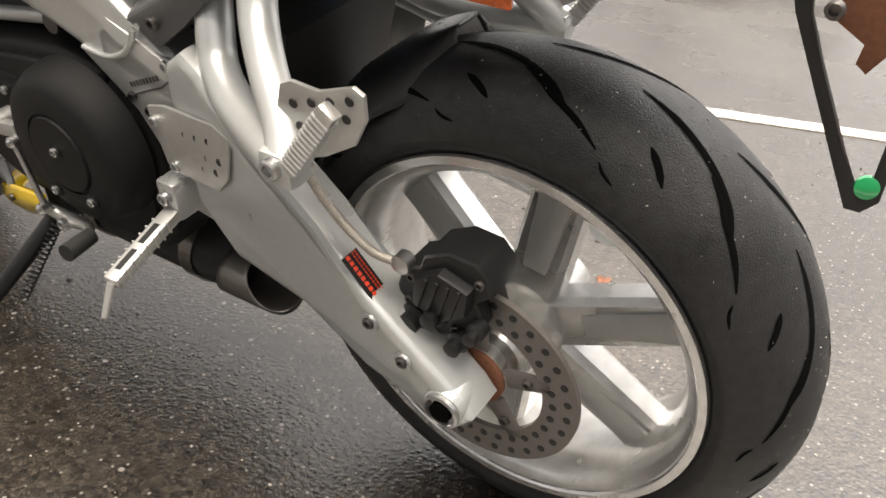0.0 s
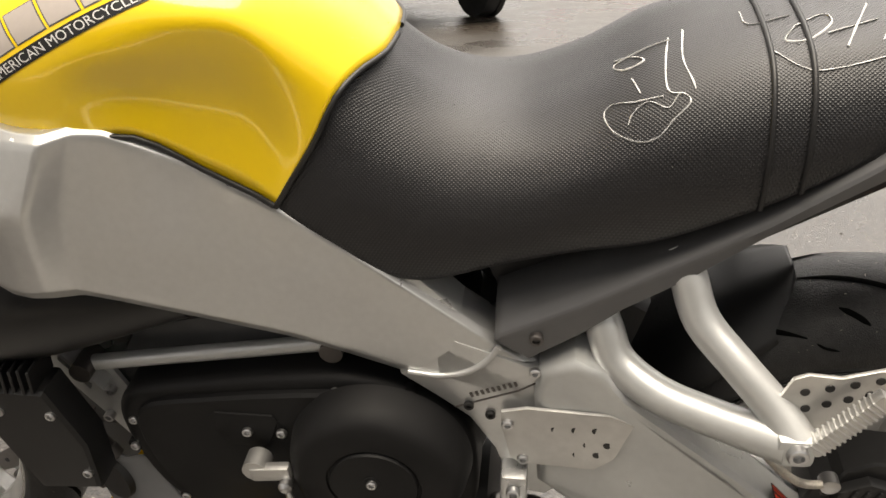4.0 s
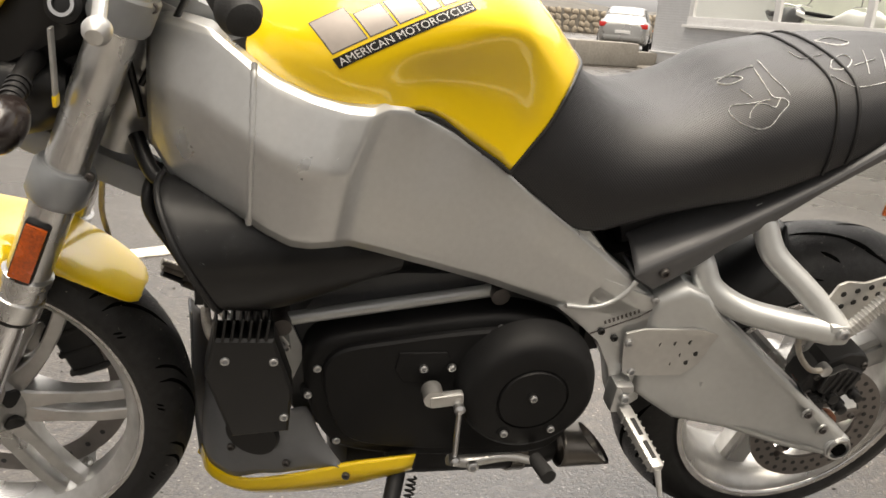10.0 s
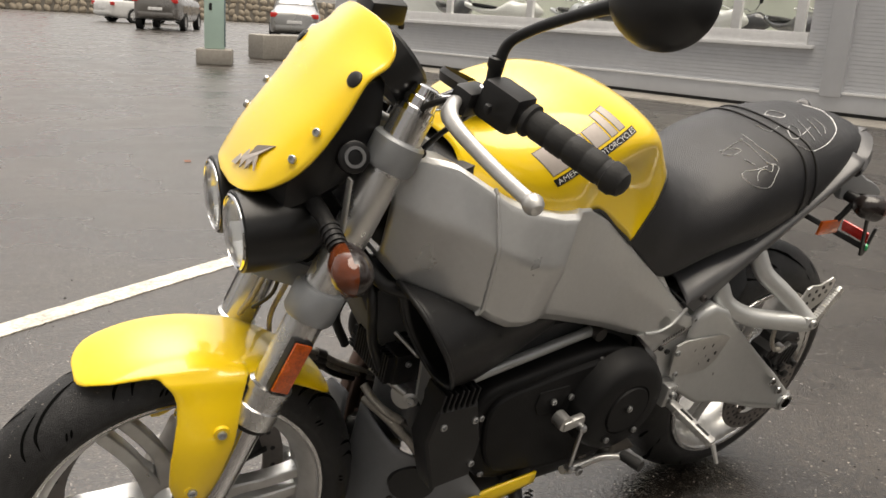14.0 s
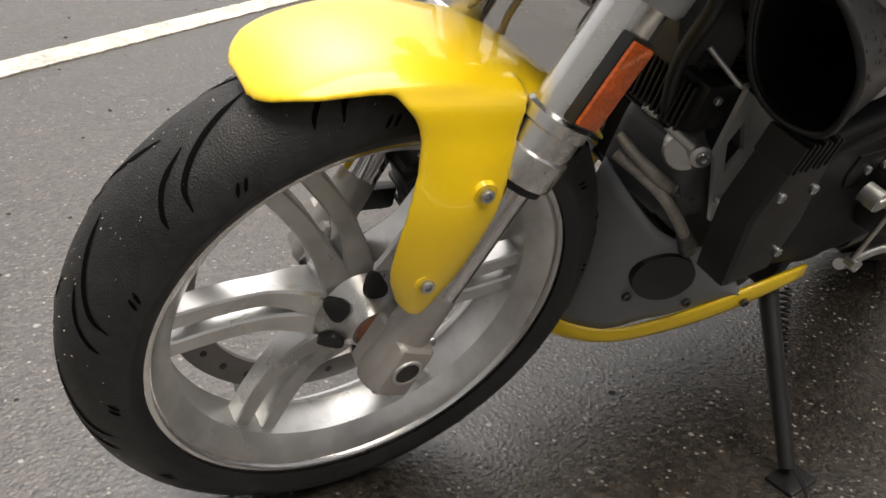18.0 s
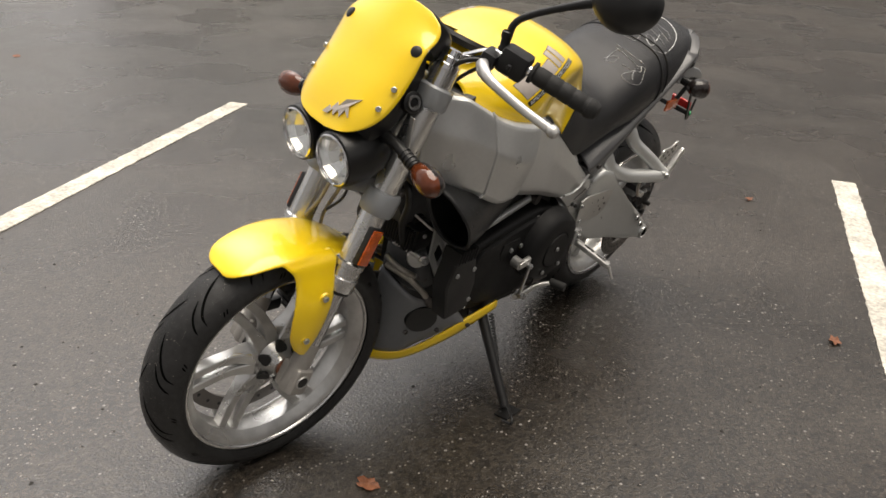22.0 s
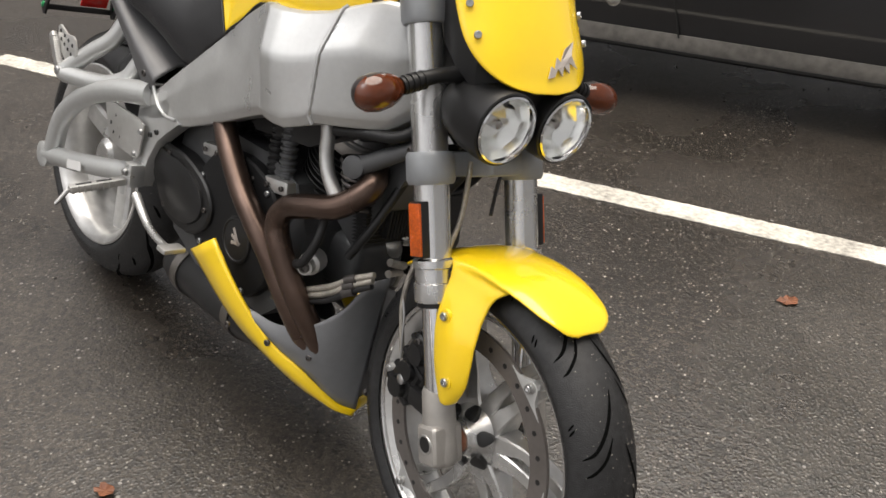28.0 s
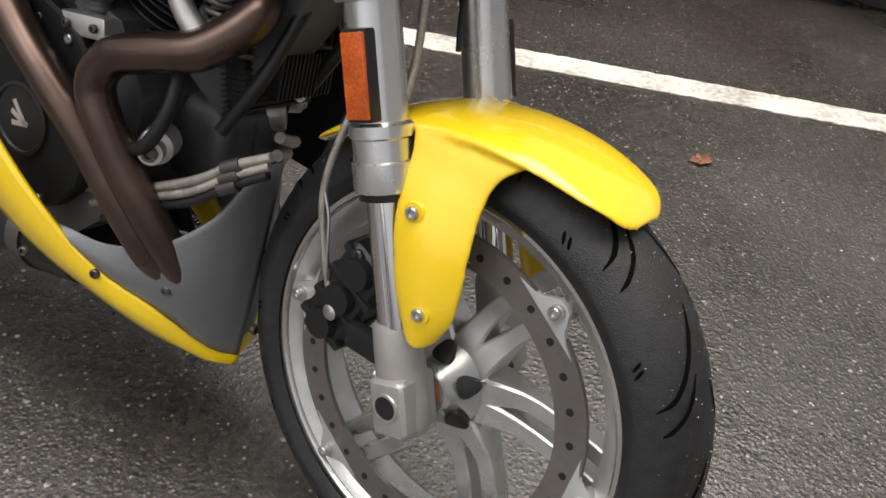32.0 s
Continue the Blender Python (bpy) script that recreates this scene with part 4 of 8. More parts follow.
for e in (1, -1):
    rows = []
    for zf, zr, xf, xr, yf, yr in ARM:
        row = []
        for k in range(7):
            t = k / 6
            z = zf + (zr - zf) * t
            bow = 0.010 * math.sin(math.pi * t) * min(1.0, max(0.0, (0.555 - z) / 0.09))
            row.append(Vector((xf + (xr - xf) * t, (yf + (yr - yf) * t + bow) * e + 0.005, z - 0.010 * math.sin(math.pi * t) * min(1.0, max(0.0, (0.50 - z) / 0.08)))))
        rows.append(row)
    fine_rows = skin(rows, 4, 3)
    fender_f += grid_faces(len(fine_rows), len(fine_rows[0]), off=len(fender_v))
    fender_v += [v for r in fine_rows for v in r]
    for z, x in ((0.500, 1.263), (0.410, 1.298)):
        stay_bolts.append((Vector((x, (0.1108 if z > 0.45 else 0.1150) * e + 0.005, z)), e))
# blade and stays flow into one moulding
blade = link("moulding", fender_v, fender_f, YELLOW, fender, "", smooth=0)
for q in blade.data.polygons:
    q.use_smooth = True
sol = blade.modifiers.new("thick", "SOLIDIFY")
sol.thickness, sol.offset = 0.0065, 0
rem = blade.modifiers.new("joined", "REMESH")
rem.mode, rem.voxel_size, rem.use_smooth_shade = "VOXEL", 0.0024, True
smo = blade.modifiers.new("rounded", "SMOOTH")
smo.factor, smo.iterations = 0.5, 30
for c, e in stay_bolts:
    lathe("recess", [(0.0024, 0.0), (0.0024, 0.0105), (-0.003, 0.0115)], c, (0.1, e, 0), YELLOW, fender, seg=20)
    bolt(c + Vector((0, 0.001 * e, 0)), (0.1, e, 0), 0.0066, fender, STEEL)

# headlamps
for e in (1, -1):
    lamp = empty("headlamp", "round clear headlamp in a black shell", parent=bike, m=STEER)
    c, ax = Vector((1.250, 0.058 * e, 0.777)), Vector((1, 0.02 * e, -0.10))
    lathe("shell", [(0.004, 0.0515), (0.002, 0.054), (-0.012, 0.0555), (-0.05, 0.055), (-0.085, 0.048), (-0.115, 0.030), (-0.120, 0)], c, ax, BLACK, lamp, "black lamp shell", seg=48)
    lathe("bezel", [(-0.004, 0.0500), (0.005, 0.0500), (0.007, 0.0475), (0.004, 0.0465), (-0.004, 0.0465)], c, ax, CHROME, lamp, "thin bright bezel", seg=48)
    lathe("reflector", [(-0.002, 0.0465), (-0.015, 0.040), (-0.032, 0.026), (-0.040, 0.010), (-0.041, 0)], c, ax, REFLECTOR, lamp, "faceted mirror bowl", seg=10, smooth=5)
    lathe("bulb", [(-0.04, 0.008), (-0.018, 0.008), (-0.014, 0.006), (-0.012, 0)], c, ax, CHROME, lamp, "bulb shield", seg=20)
    lens = lathe("lens", [(0.002, 0.0475), (0.006, 0.044), (0.012, 0.028), (0.014, 0.0)], c, ax, GLASS, lamp, "clear domed glass", seg=48)
    lens.visible_shadow = False
    ls = lens.modifiers.new("thick", "SOLIDIFY")
    ls.thickness = 0.002
# the bracket and shroud behind the lamps
side_plate("lamp_bracket", [(1.15, 0.72), (1.195, 0.76), (1.19, 0.83), (1.16, 0.86), (1.10, 0.80), (1.11, 0.74)], -0.055, 0.11, BLACK, bike, "black lamp bracket", 0.01, 1, STEER)
SHROUD = []
for x, zb, zt, w in ((1.232, 0.800, 0.850, 0.050), (1.205, 0.800, 0.905, 0.094), (1.165, 0.812, 0.965, 0.100), (1.120, 0.835, 1.005, 0.092), (1.085, 0.880, 1.015, 0.078)):
    SHROUD.append([Vector((x, y * w, zb + (zt - zb) * q)) for y, q in ((-0.6, 0), (0.6, 0), (0.95, 0.18), (1, 0.5), (0.9, 0.85), (0.6, 1), (-0.6, 1), (-0.9, 0.85), (-1, 0.5), (-0.95, 0.18))])
shroud = solid("instrument_shroud", SHROUD, BLACK, bike, "black plastic instrument shroud", STEER, 40)
for x, w in ((1.05, 0.052),):
    lathe("gauge", [(0.0, 0.0), (0.0, 0.048), (0.045, 0.052), (0.05, 0.048), (0.046, 0.0)], (1.085, 0.035, 0.985), (-0.75, 0, 0.66), BLACK, bike, "black round gauge", STEER, 36)
    lathe("gauge", [(0.0, 0.0), (0.0, 0.040), (0.040, 0.044), (0.045, 0.040), (0.042, 0.0)], (1.085, -0.050, 0.985), (-0.75, 0, 0.66), BLACK, bike, "black round gauge", STEER, 36)
# ignition lock
lock = lathe("ignition_lock", [(0, 0.0), (0, 0.021), (0.012, 0.021), (0.014, 0.018), (0.014, 0)], (1.125, 0.094, 0.895), (0.1, 1, 0.35), BLACK, bike, "black ignition lock", STEER, 28)
lathe("key_ring", [(0.014, 0.014), (0.017, 0.014), (0.017, 0.010), (0.014, 0.010)], (1.125, 0.094, 0.895), (0.1, 1, 0.35), STEEL, lock, seg=24)
tag = part("key_tag", box_bm(0.004, 0.014, 0.085, 0.002, m=Matrix.Translation((1.135, 0.122, 0.835))), CAST, bike, "pale paper key tag", STEER)
part("tag_end", box_bm(0.005, 0.0145, 0.014, 0.002, m=Matrix.Translation((1.135, 0.122, 0.797))), YELLOW, tag, "yellow tip")

# fly screen
SCREEN = []
for z, w, xc, k in ((1.052, 0.070, 1.090, 40), (1.046, 0.098, 1.096, 40), (1.030, 0.111, 1.110, 50), (1.000, 0.115, 1.143, 80), (0.960, 0.118, 1.172, 120), (0.920, 0.118, 1.203, 170), (0.885, 0.115, 1.227, 180), (0.862, 0.104, 1.240, 190), (0.846, 0.085, 1.248, 200), (0.836, 0.058, 1.254, 200), (0.830, 0.022, 1.257, 200)):
    row = []
    for s in range(9):
        y = w * s / 8
        hump = 0.014 * math.exp(-((y / 0.045) ** 2)) * max(0, (z - 0.88) / 0.17)
        row.append(Vector((xc - k * y ** 4 + hump * 0.6, y, z + (0.012 * math.cos(y / 0.118 * 1.6) - 0.012 * (y / 0.118) ** 2 if z > 1.02 else 0))))
    SCREEN.append(row)
SCR = skin(SCREEN, 4, 2)
screen = sheet("fly_screen", mirrored(SCR), YELLOW, bike, 0.0045, "glossy yellow fly screen", STEER, 70)


def on_screen(y, z):
    """The outer face of the screen at a height and a side."""
    row = min(SCR, key=lambda r: abs(r[0].z - z))
    i = min(range(len(row)), key=lambda j: abs(row[j].y - abs(y)))
    return Vector((row[i].x + 0.0015, y, z))


for e in (1, -1):
    for z, w in ((0.930, 0.105), (0.894, 0.102)):
        bolt(on_screen(w * e, z), (0.75, 0.6 * e, 0.3), 0.0055, screen, STEEL)
    lathe("rubber_plug", [(0, 0.0), (0, 0.0115), (0.004, 0.0105), (0.006, 0.007), (0.006, 0)], on_screen(0.098 * e, 0.995), (0.75, 0.30 * e, 0.5), BLACK, screen, "black rubber plug", seg=20)
# a jagged silver emblem on the screen
EMBLEM = [(0.0, 0.0), (0.010, 0.016), (0.016, 0.012), (0.024, 0.028), (0.031, 0.022), (0.041, 0.040), (0.070, 0.050), (0.055, 0.032), (0.066, 0.014), (0.050, 0.022), (0.046, 0.008), (0.036, 0.018), (0.030, 0.004), (0.022, 0.014), (0.014, 0.002)]
ev = [on_screen(0.002 + u * 0.95, 0.850 + v * 0.95) + Vector((0.0012, 0, 0)) for u, v in EMBLEM]
ev += [p + Vector((0.0015, 0, 0.0008)) for p in ev]
nE = len(EMBLEM)
link("emblem", ev, [tuple(range(nE)), tuple(range(nE, 2 * nE))] + [(i, (i + 1) % nE, nE + (i + 1) % nE, nE + i) for i in range(nE)], DECAL, screen, "jagged silver emblem", smooth=0)

# front indicators
for e in (1, -1):
    sig = empty("front_indicator", "smoked dark amber indicator on a black stalk", parent=bike, m=STEER)
    tube("stalk", [(1.165, 0.085 * e, 0.830), (1.164, 0.130 * e, 0.826), (1.162, 0.180 * e, 0.810)], [0.012, 0.0105, 0.0125], BLACK, sig, seg=16, n=4)
    for q in range(4):
        lathe("rib", [(0, 0.011), (0, 0.0135), (0.004, 0.0135), (0.004, 0.011)], Vector((1.163, (0.146 + 0.009 * q) * e, 0.8205 - 0.0025 * q)), (0, e, -0.25), BLACK, sig, seg=16)
    c, sweep = Vector((1.160, 0.217 * e, 0.801)), Vector((0.10, e, -0.16)).normalized()
    prof = [(-0.042, 0.0), (-0.040, 0.012), (-0.030, 0.0185), (-0.014, 0.0245), (0.004, 0.0265), (0.020, 0.0240), (0.030, 0.0180), (0.036, 0.0100), (0.038, 0.0)]
    v, f = lathe_data(prof, c, sweep, 32)
    ahead = lambda q: sum((v[i] for i in q), Vector()).x / len(q) > c.x + 0.004
    link("housing", v, [q for q in f if not ahead(q)], SMOKE, sig, "dark smoked housing", smooth=80)
    link("lens", v, [q for q in f if ahead(q)], AMBER, sig, "amber lens", smooth=80)

# handlebar
BAR = lambda e: [Vector((1.012, 0.0, 0.955)), Vector((1.013, 0.05 * e, 0.957)), Vector((1.012, 0.095 * e, 0.972)), Vector((1.000, 0.150 * e, 1.003)), Vector((0.985, 0.195 * e, 1.004)), Vector((0.945, 0.275 * e, 0.984)), Vector((0.913, 0.345 * e, 0.968))]
bars = empty("handlebar", "silver handlebar with black grips and bare levers", parent=bike, m=STEER)
for e in (1, -1):
    pts = spline(BAR(e), 6)
    tube("bar", pts, 0.0112, CHROME, bars, "polished handlebar tube", seg=16)
    g0, g1 = BAR(e)[4] + Vector((-0.016, 0.034 * e, -0.006)), BAR(e)[6]
    gd = (g1 - g0).normalized()
    L = (g1 - g0).length
    prof = [(0, 0.012), (0, 0.021), (0.006, 0.021), (0.008, 0.0165)]
    for q in range(4):
        s0 = 0.012 + q * (L - 0.03) / 4
        s1 = s0 + (L - 0.03) / 4 - 0.004
        prof += [(s0, 0.0165), (s0 + 0.002, 0.0178), (s1, 0.0178), (s1 + 0.002, 0.0165)]
    prof += [(L - 0.014, 0.0175), (L - 0.012, 0.0195), (L - 0.002, 0.0195), (L + 0.002, 0.017), (L + 0.008, 0.015), (L + 0.012, 0.009), (L + 0.013, 0)]
    lathe("grip", prof, g0, gd, GRIP, bars, "ribbed black rubber grip", seg=28)
    cm = axis_frame(BAR(e)[4] + Vector((0.0, 0.004 * e, 0.0)), gd, (0, 0, 1))
    sw = part("switch_box", box_bm(0.046, 0.050, 0.056, 0.009, m=cm), BLACK, bars, "black switch box")
    for u, v in ((0.010, 0.012), (-0.012, 0.010), (0.0, -0.014)):
        part("button", box_bm(0.010, 0.012, 0.008, 0.003, m=cm @ Matrix.Translation((v, u, 0)) @ Matrix.Translation((-0.024, 0, 0))), BLACK, sw)
    perch = BAR(e)[3] + Vector((0.012, 0.012 * e, -0.004))
    part("lever_perch", box_bm(0.050, 0.034, 0.030, 0.008, m=axis_frame(perch, gd, (0, 0, 1))), BLACK if e > 0 else DARKSTEEL, bars)
    ball = Vector((1.025, 0.352 * e, 0.945))
    root = perch + Vector((0.022, 0.002 * e, -0.004))
    lp = [root, root + Vector((0.020, 0.028 * e, -0.006)), root + Vector((0.022, 0.062 * e, -0.016)), root.lerp(ball, 0.66) + Vector((0.010, 0, -0.004)), ball]
    lever = tube("lever", lp, [0.0085, 0.0085, 0.0065, 0.0060, 0.0058, 0.0060], CAST, bars, "polished alloy lever", seg=14, n=6, squash=1.5)
    lathe("ball_end", [(-0.0125, 0), (-0.0105, 0.0072), (-0.0055, 0.0112), (0.0, 0.0125), (0.0055, 0.0112), (0.0105, 0.0072), (0.0125, 0)], ball, (0, e, -0.3), CAST, lever, seg=20)
    riser = Vector((1.016, 0.045 * e, 0.945))
    part("bar_clamp", box_bm(0.040, 0.026, 0.046, 0.007, m=Matrix.Translation(riser)), CAST, bars, "alloy bar clamp")
    # mirror
    mir = empty("mirror", "black oval mirror on a bent stalk", parent=bike, m=STEER)
    stalk = [(0.990, 0.168 * e, 1.008), (0.988, 0.170 * e, 1.040), (0.984, 0.176 * e, 1.072), (0.972, 0.205 * e, 1.098), (0.955, 0.255 * e, 1.128), (0.940, 0.300 * e, 1.152)]
    tube("stalk", stalk, [0.0075, 0.0075, 0.0068, 0.0065, 0.0070, 0.0095], BLACK, mir, seg=14, n=6)
    lathe("boot", [(0, 0.010), (0.012, 0.0105), (0.016, 0.0085), (0.03, 0.0085), (0.034, 0.0105), (0.044, 0.010), (0.046, 0.007)], stalk[0], (0, 0, 1), BLACK, mir, seg=18)
    mc = Vector((0.930, 0.352 * e, 1.172))
    fm = axis_frame(mc, (0.93, 0.18 * e, 0.20), (0, 0, 1))
    v, f = lathe_data([(-0.012, 0.0), (-0.012, 0.050), (-0.010, 0.056), (-0.002, 0.057), (0.012, 0.053), (0.026, 0.042), (0.036, 0.026), (0.040, 0.0)], (0, 0, 0), (0, 0, 1), 40)
    v = [fm @ Vector((p.x * 1.12, p.y * 0.94, p.z)) for p in v]
    shell = link("shell", v, f, BLACK, mir, "black plastic mirror shell")
    v, f = lathe_data([(-0.0135, 0.0), (-0.0135, 0.047), (-0.011, 0.049)], (0, 0, 0), (0, 0, 1), 40)
    link("mirror_glass", [fm @ Vector((p.x * 1.12, p.y * 0.94, p.z)) for p in v], f, CHROME, shell, "mirror glass")
# brake reservoir on the right
part("brake_reservoir", box_bm(0.058, 0.062, 0.034, 0.006, m=Matrix.Translation((1.000, -0.158, 1.036)) @ Matrix.Rotation(radians(-12), 4, "X")), BLACK, bars, "black brake fluid box")
# cables and hoses round the bars
for pts, r, mat in (
    ([(0.995, 0.175, 0.990), (1.03, 0.13, 0.985), (1.06, 0.09, 0.94), (1.075, 0.06, 0.86), (1.06, 0.05, 0.76)], 0.0045, BLACK),
    ([(0.99, 0.16, 0.985), (0.985, 0.11, 0.955), (1.01, 0.07, 0.90), (1.06, 0.05, 0.80)], 0.004, BLACK),
    ([(1.01, -0.165, 1.00), (1.04, -0.12, 1.02), (1.075, -0.085, 0.97), (1.10, -0.075, 0.86), (1.13, -0.07, 0.72)], 0.004, BRAID),
    ([(0.99, -0.19, 0.985), (1.00, -0.12, 0.95), (1.03, -0.07, 0.89)], 0.005, BLACK),
    ([(1.175, 0.03, 0.71), (1.18, 0.02, 0.66), (1.20, 0.0, 0.625)], 0.003, BLACK),
    ([(1.165, -0.03, 0.70), (1.185, -0.045, 0.62), (1.205, -0.078, 0.55), (1.235, -0.085, 0.47), (1.245, -0.080, 0.43)], 0.0042, BRAID),
):
    tube("control_cable", pts, r, mat, bike, "black control cable" if mat is BLACK else "braided brake hose", STEER, 10, 6)

# front brake caliper, behind the right fork leg
cal = empty("front_caliper", "black brake caliper inside the rim", parent=bike, m=STEER)
cm = Matrix.Translation((1.188, -0.064, 0.362)) @ Matrix.Rotation(radians(-66), 4, "Y")
part("body", box_bm(0.128, 0.052, 0.060, 0.012, m=cm, segs=3), BLACK, cal)
for u in (-0.042, 0.0, 0.042):
    lathe("piston_cap", [(0.020, 0.0), (0.020, 0.019), (0.030, 0.017), (0.031, 0)], cm @ Vector((u, -0.006, 0)), (0, -1, 0), BLACK, cal, seg=24)
for u in (-0.058, 0.058):
    bolt(cm @ Vector((u, -0.026, 0.012)), (0, -1, 0), 0.006, cal, DARKSTEEL)
tube("brake_hose", [(1.176, -0.090, 0.352), (1.159, -0.086, 0.380), (1.144, -0.085, 0.419), (1.136, -0.085, 0.452), (1.136, -0.084, 0.486), (1.142, -0.080, 0.528), (1.146, -0.070, 0.570), (1.135, -0.045, 0.640)], 0.0042, BRAID, cal, "thin braided brake hose", n=6, seg=10)
tube("hose_clip", [(1.140, -0.088, 0.462), (1.152, -0.090, 0.440), (1.160, -0.092, 0.405), (1.166, -0.092, 0.372)], 0.0018, STEEL, cal, "bent wire clip", n=4, seg=8)
lathe("banjo", [(0, 0), (0, 0.009), (0.010, 0.009), (0.012, 0.006), (0.012, 0)], (1.184, -0.090, 0.345), (0, -1, 0), STEEL, cal, "steel banjo bolt", seg=14)
for u in (-0.052, -0.018, 0.018, 0.052):
    part("caliper_rib", box_bm(0.010, 0.056, 0.066, 0.004, m=cm @ Matrix.Translation((u, 0, 0))), BLACK, cal)
part("caliper_lug", box_bm(0.075, 0.016, 0.030, 0.006, m=Matrix.Translation((1.248, -0.094, 0.335))), BLACK, cal)



# ---- engine and running gear ----
engine = empty("engine", "black and grey air-cooled V-twin engine", parent=bike)
side_plate("crankcase", [(0.87, 0.33), (0.885, 0.47), (0.84, 0.545), (0.74, 0.57), (0.58, 0.57), (0.46, 0.53), (0.43, 0.40), (0.46, 0.31), (0.56, 0.27), (0.80, 0.27)], -0.095, 0.188, ENGINE, engine, "dark grey crankcase", 0.012, 1)
PRIM = [(0.859, 0.42), (0.861, 0.46), (0.849, 0.495), (0.823, 0.516), (0.762, 0.531), (0.693, 0.543), (0.622, 0.552), (0.585, 0.554), (0.538, 0.547), (0.496, 0.530), (0.464, 0.495), (0.443, 0.439), (0.441, 0.369), (0.464, 0.323), (0.510, 0.302), (0.619, 0.303), (0.699, 0.308), (0.778, 0.322), (0.817, 0.340), (0.845, 0.378)]
PRIM = [(x, z - 0.022 * min(1, max(0, (z - 0.44) / 0.09)) - 0.034 * min(1, max(0, (0.43 - z) / 0.1))) for x, z in PRIM]
cover = side_plate("primary_cover", PRIM, 0.085, 0.058, SATIN, engine, "black crinkle-painted primary cover", 0.016, 1, None, 3, 4)
cx, cz = 0.652, 0.428
inner = [((u - cx) * 0.88 + cx, (v - cz) * 0.84 + cz) for u, v in PRIM]
side_plate("raised_face", inner, 0.140, 0.013, SATIN, cover, "", 0.009, 1, None, 3, 3)
lathe("clutch_bulge", [(0.14, 0.104), (0.165, 0.100), (0.182, 0.092), (0.188, 0.082), (0.189, 0.060), (0.1895, 0.053), (0.187, 0.052), (0.187, 0.050), (0.1915, 0.048), (0.1915, 0)], (0.548, 0.010, 0.430), (0, 1, 0), SATIN, cover, "", seg=64)
plate = [(0.735, 0.480), (0.668, 0.480), (0.662, 0.470), (0.675, 0.436), (0.690, 0.428), (0.725, 0.430), (0.738, 0.452)]
side_plate("inspection_plate", plate, 0.150, 0.006, SATIN, cover, "", 0.003)
for x, z, y in ((0.843, 0.446, 0.139), (0.745, 0.483, 0.141), (0.644, 0.500, 0.141), (0.594, 0.513, 0.140), (0.513, 0.508, 0.141), (0.853, 0.399, 0.138), (0.478, 0.474, 0.141), (0.580, 0.371, 0.198), (0.511, 0.377, 0.198), (0.549, 0.436, 0.200), (0.807, 0.312, 0.138)):
    lathe("boss", [(-0.012, 0.0105), (0.003, 0.0095), (0.004, 0.007), (0.004, 0)], (x, y - 0.001, z), (0, 1, 0), SATIN, cover, seg=16)
    bolt((x, y + 0.002, z), (0, 1, 0), 0.0058, cover)
for x, z in ((0.699, 0.455), (0.659, 0.456)):
    bolt((x, 0.156, z), (0, 1, 0), 0.006, cover)
# cylinders
for lean, bx in ((22.5, 0.785), (-22.5, 0.665)):
    cyl = empty("cylinder", "finned black cylinder", parent=engine)
    base, d = Vector((bx, 0, 0.44)), Vector((math.sin(radians(lean)), 0, math.cos(radians(lean))))
    fm = axis_frame(base, d, (0, 1, 0))
    for k in range(12):
        s, w = 0.080 + k * 0.0105, 0.066 if k < 7 else 0.072
        lathe("fin", [(s - 0.0014, 0.045), (s - 0.0014, w - 0.001), (s, w), (s + 0.0014, w - 0.001), (s + 0.0014, 0.045)], base, d, FIN, cyl, seg=36)
    lathe("barrel", [(0.06, 0), (0.06, 0.048), (0.215, 0.048), (0.215, 0)], base, d, FIN, cyl, seg=28)
    lathe("head_band", [(0.203, 0.050), (0.205, 0.066), (0.212, 0.069), (0.228, 0.069), (0.232, 0.065), (0.236, 0.065), (0.238, 0.061), (0.250, 0.058), (0.252, 0)], base, d, CAST, cyl, "bare alloy head band", seg=40)
    part("rocker_box", box_bm(0.110, 0.118, 0.040, 0.012, m=fm @ Matrix.Translation((0, 0, 0.268))), ENGINE, cyl, "grey rocker box")
side_plate("head_plate", [(0.885, 0.50), (0.87, 0.535), (0.80, 0.575), (0.765, 0.575), (0.60, 0.56), (0.60, 0.545), (0.75, 0.545)], 0.04, 0.040, ENGINE, engine, "grey casting", 0.008)
bolt((0.775, 0.081, 0.563), (0, 1, 0), 0.009, engine, DARKSTEEL)
tube("tie_rod", [(0.885, 0.119, 0.512), (0.60, 0.109, 0.554)], 0.0095, SWING, bike, "silver tie rod", seg=16)
for c in ((0.893, 0.119, 0.511), (0.598, 0.109, 0.5545)):
    lathe("rod_end", [(-0.02, 0), (-0.02, 0.013), (0.02, 0.013), (0.02, 0)], c, (0, 1, 0), DARKSTEEL, bike, "dark rod end", seg=18)
# left air scoop
LIP = [(1.040, 0.105, 0.715), (1.044, 0.140, 0.716), (1.038, 0.178, 0.703), (1.020, 0.207, 0.668), (1.000, 0.212, 0.632), (0.975, 0.197, 0.581), (0.970, 0.150, 0.565), (0.975, 0.112, 0.580), (1.000, 0.096, 0.627), (1.020, 0.093, 0.675)]
MID = [(0.915, 0.095, 0.690), (0.920, 0.130, 0.695), (0.920, 0.165, 0.685), (0.915, 0.188, 0.650), (0.905, 0.190, 0.610), (0.900, 0.176, 0.572), (0.900, 0.150, 0.558), (0.900, 0.118, 0.568), (0.905, 0.096, 0.600), (0.910, 0.092, 0.650)]
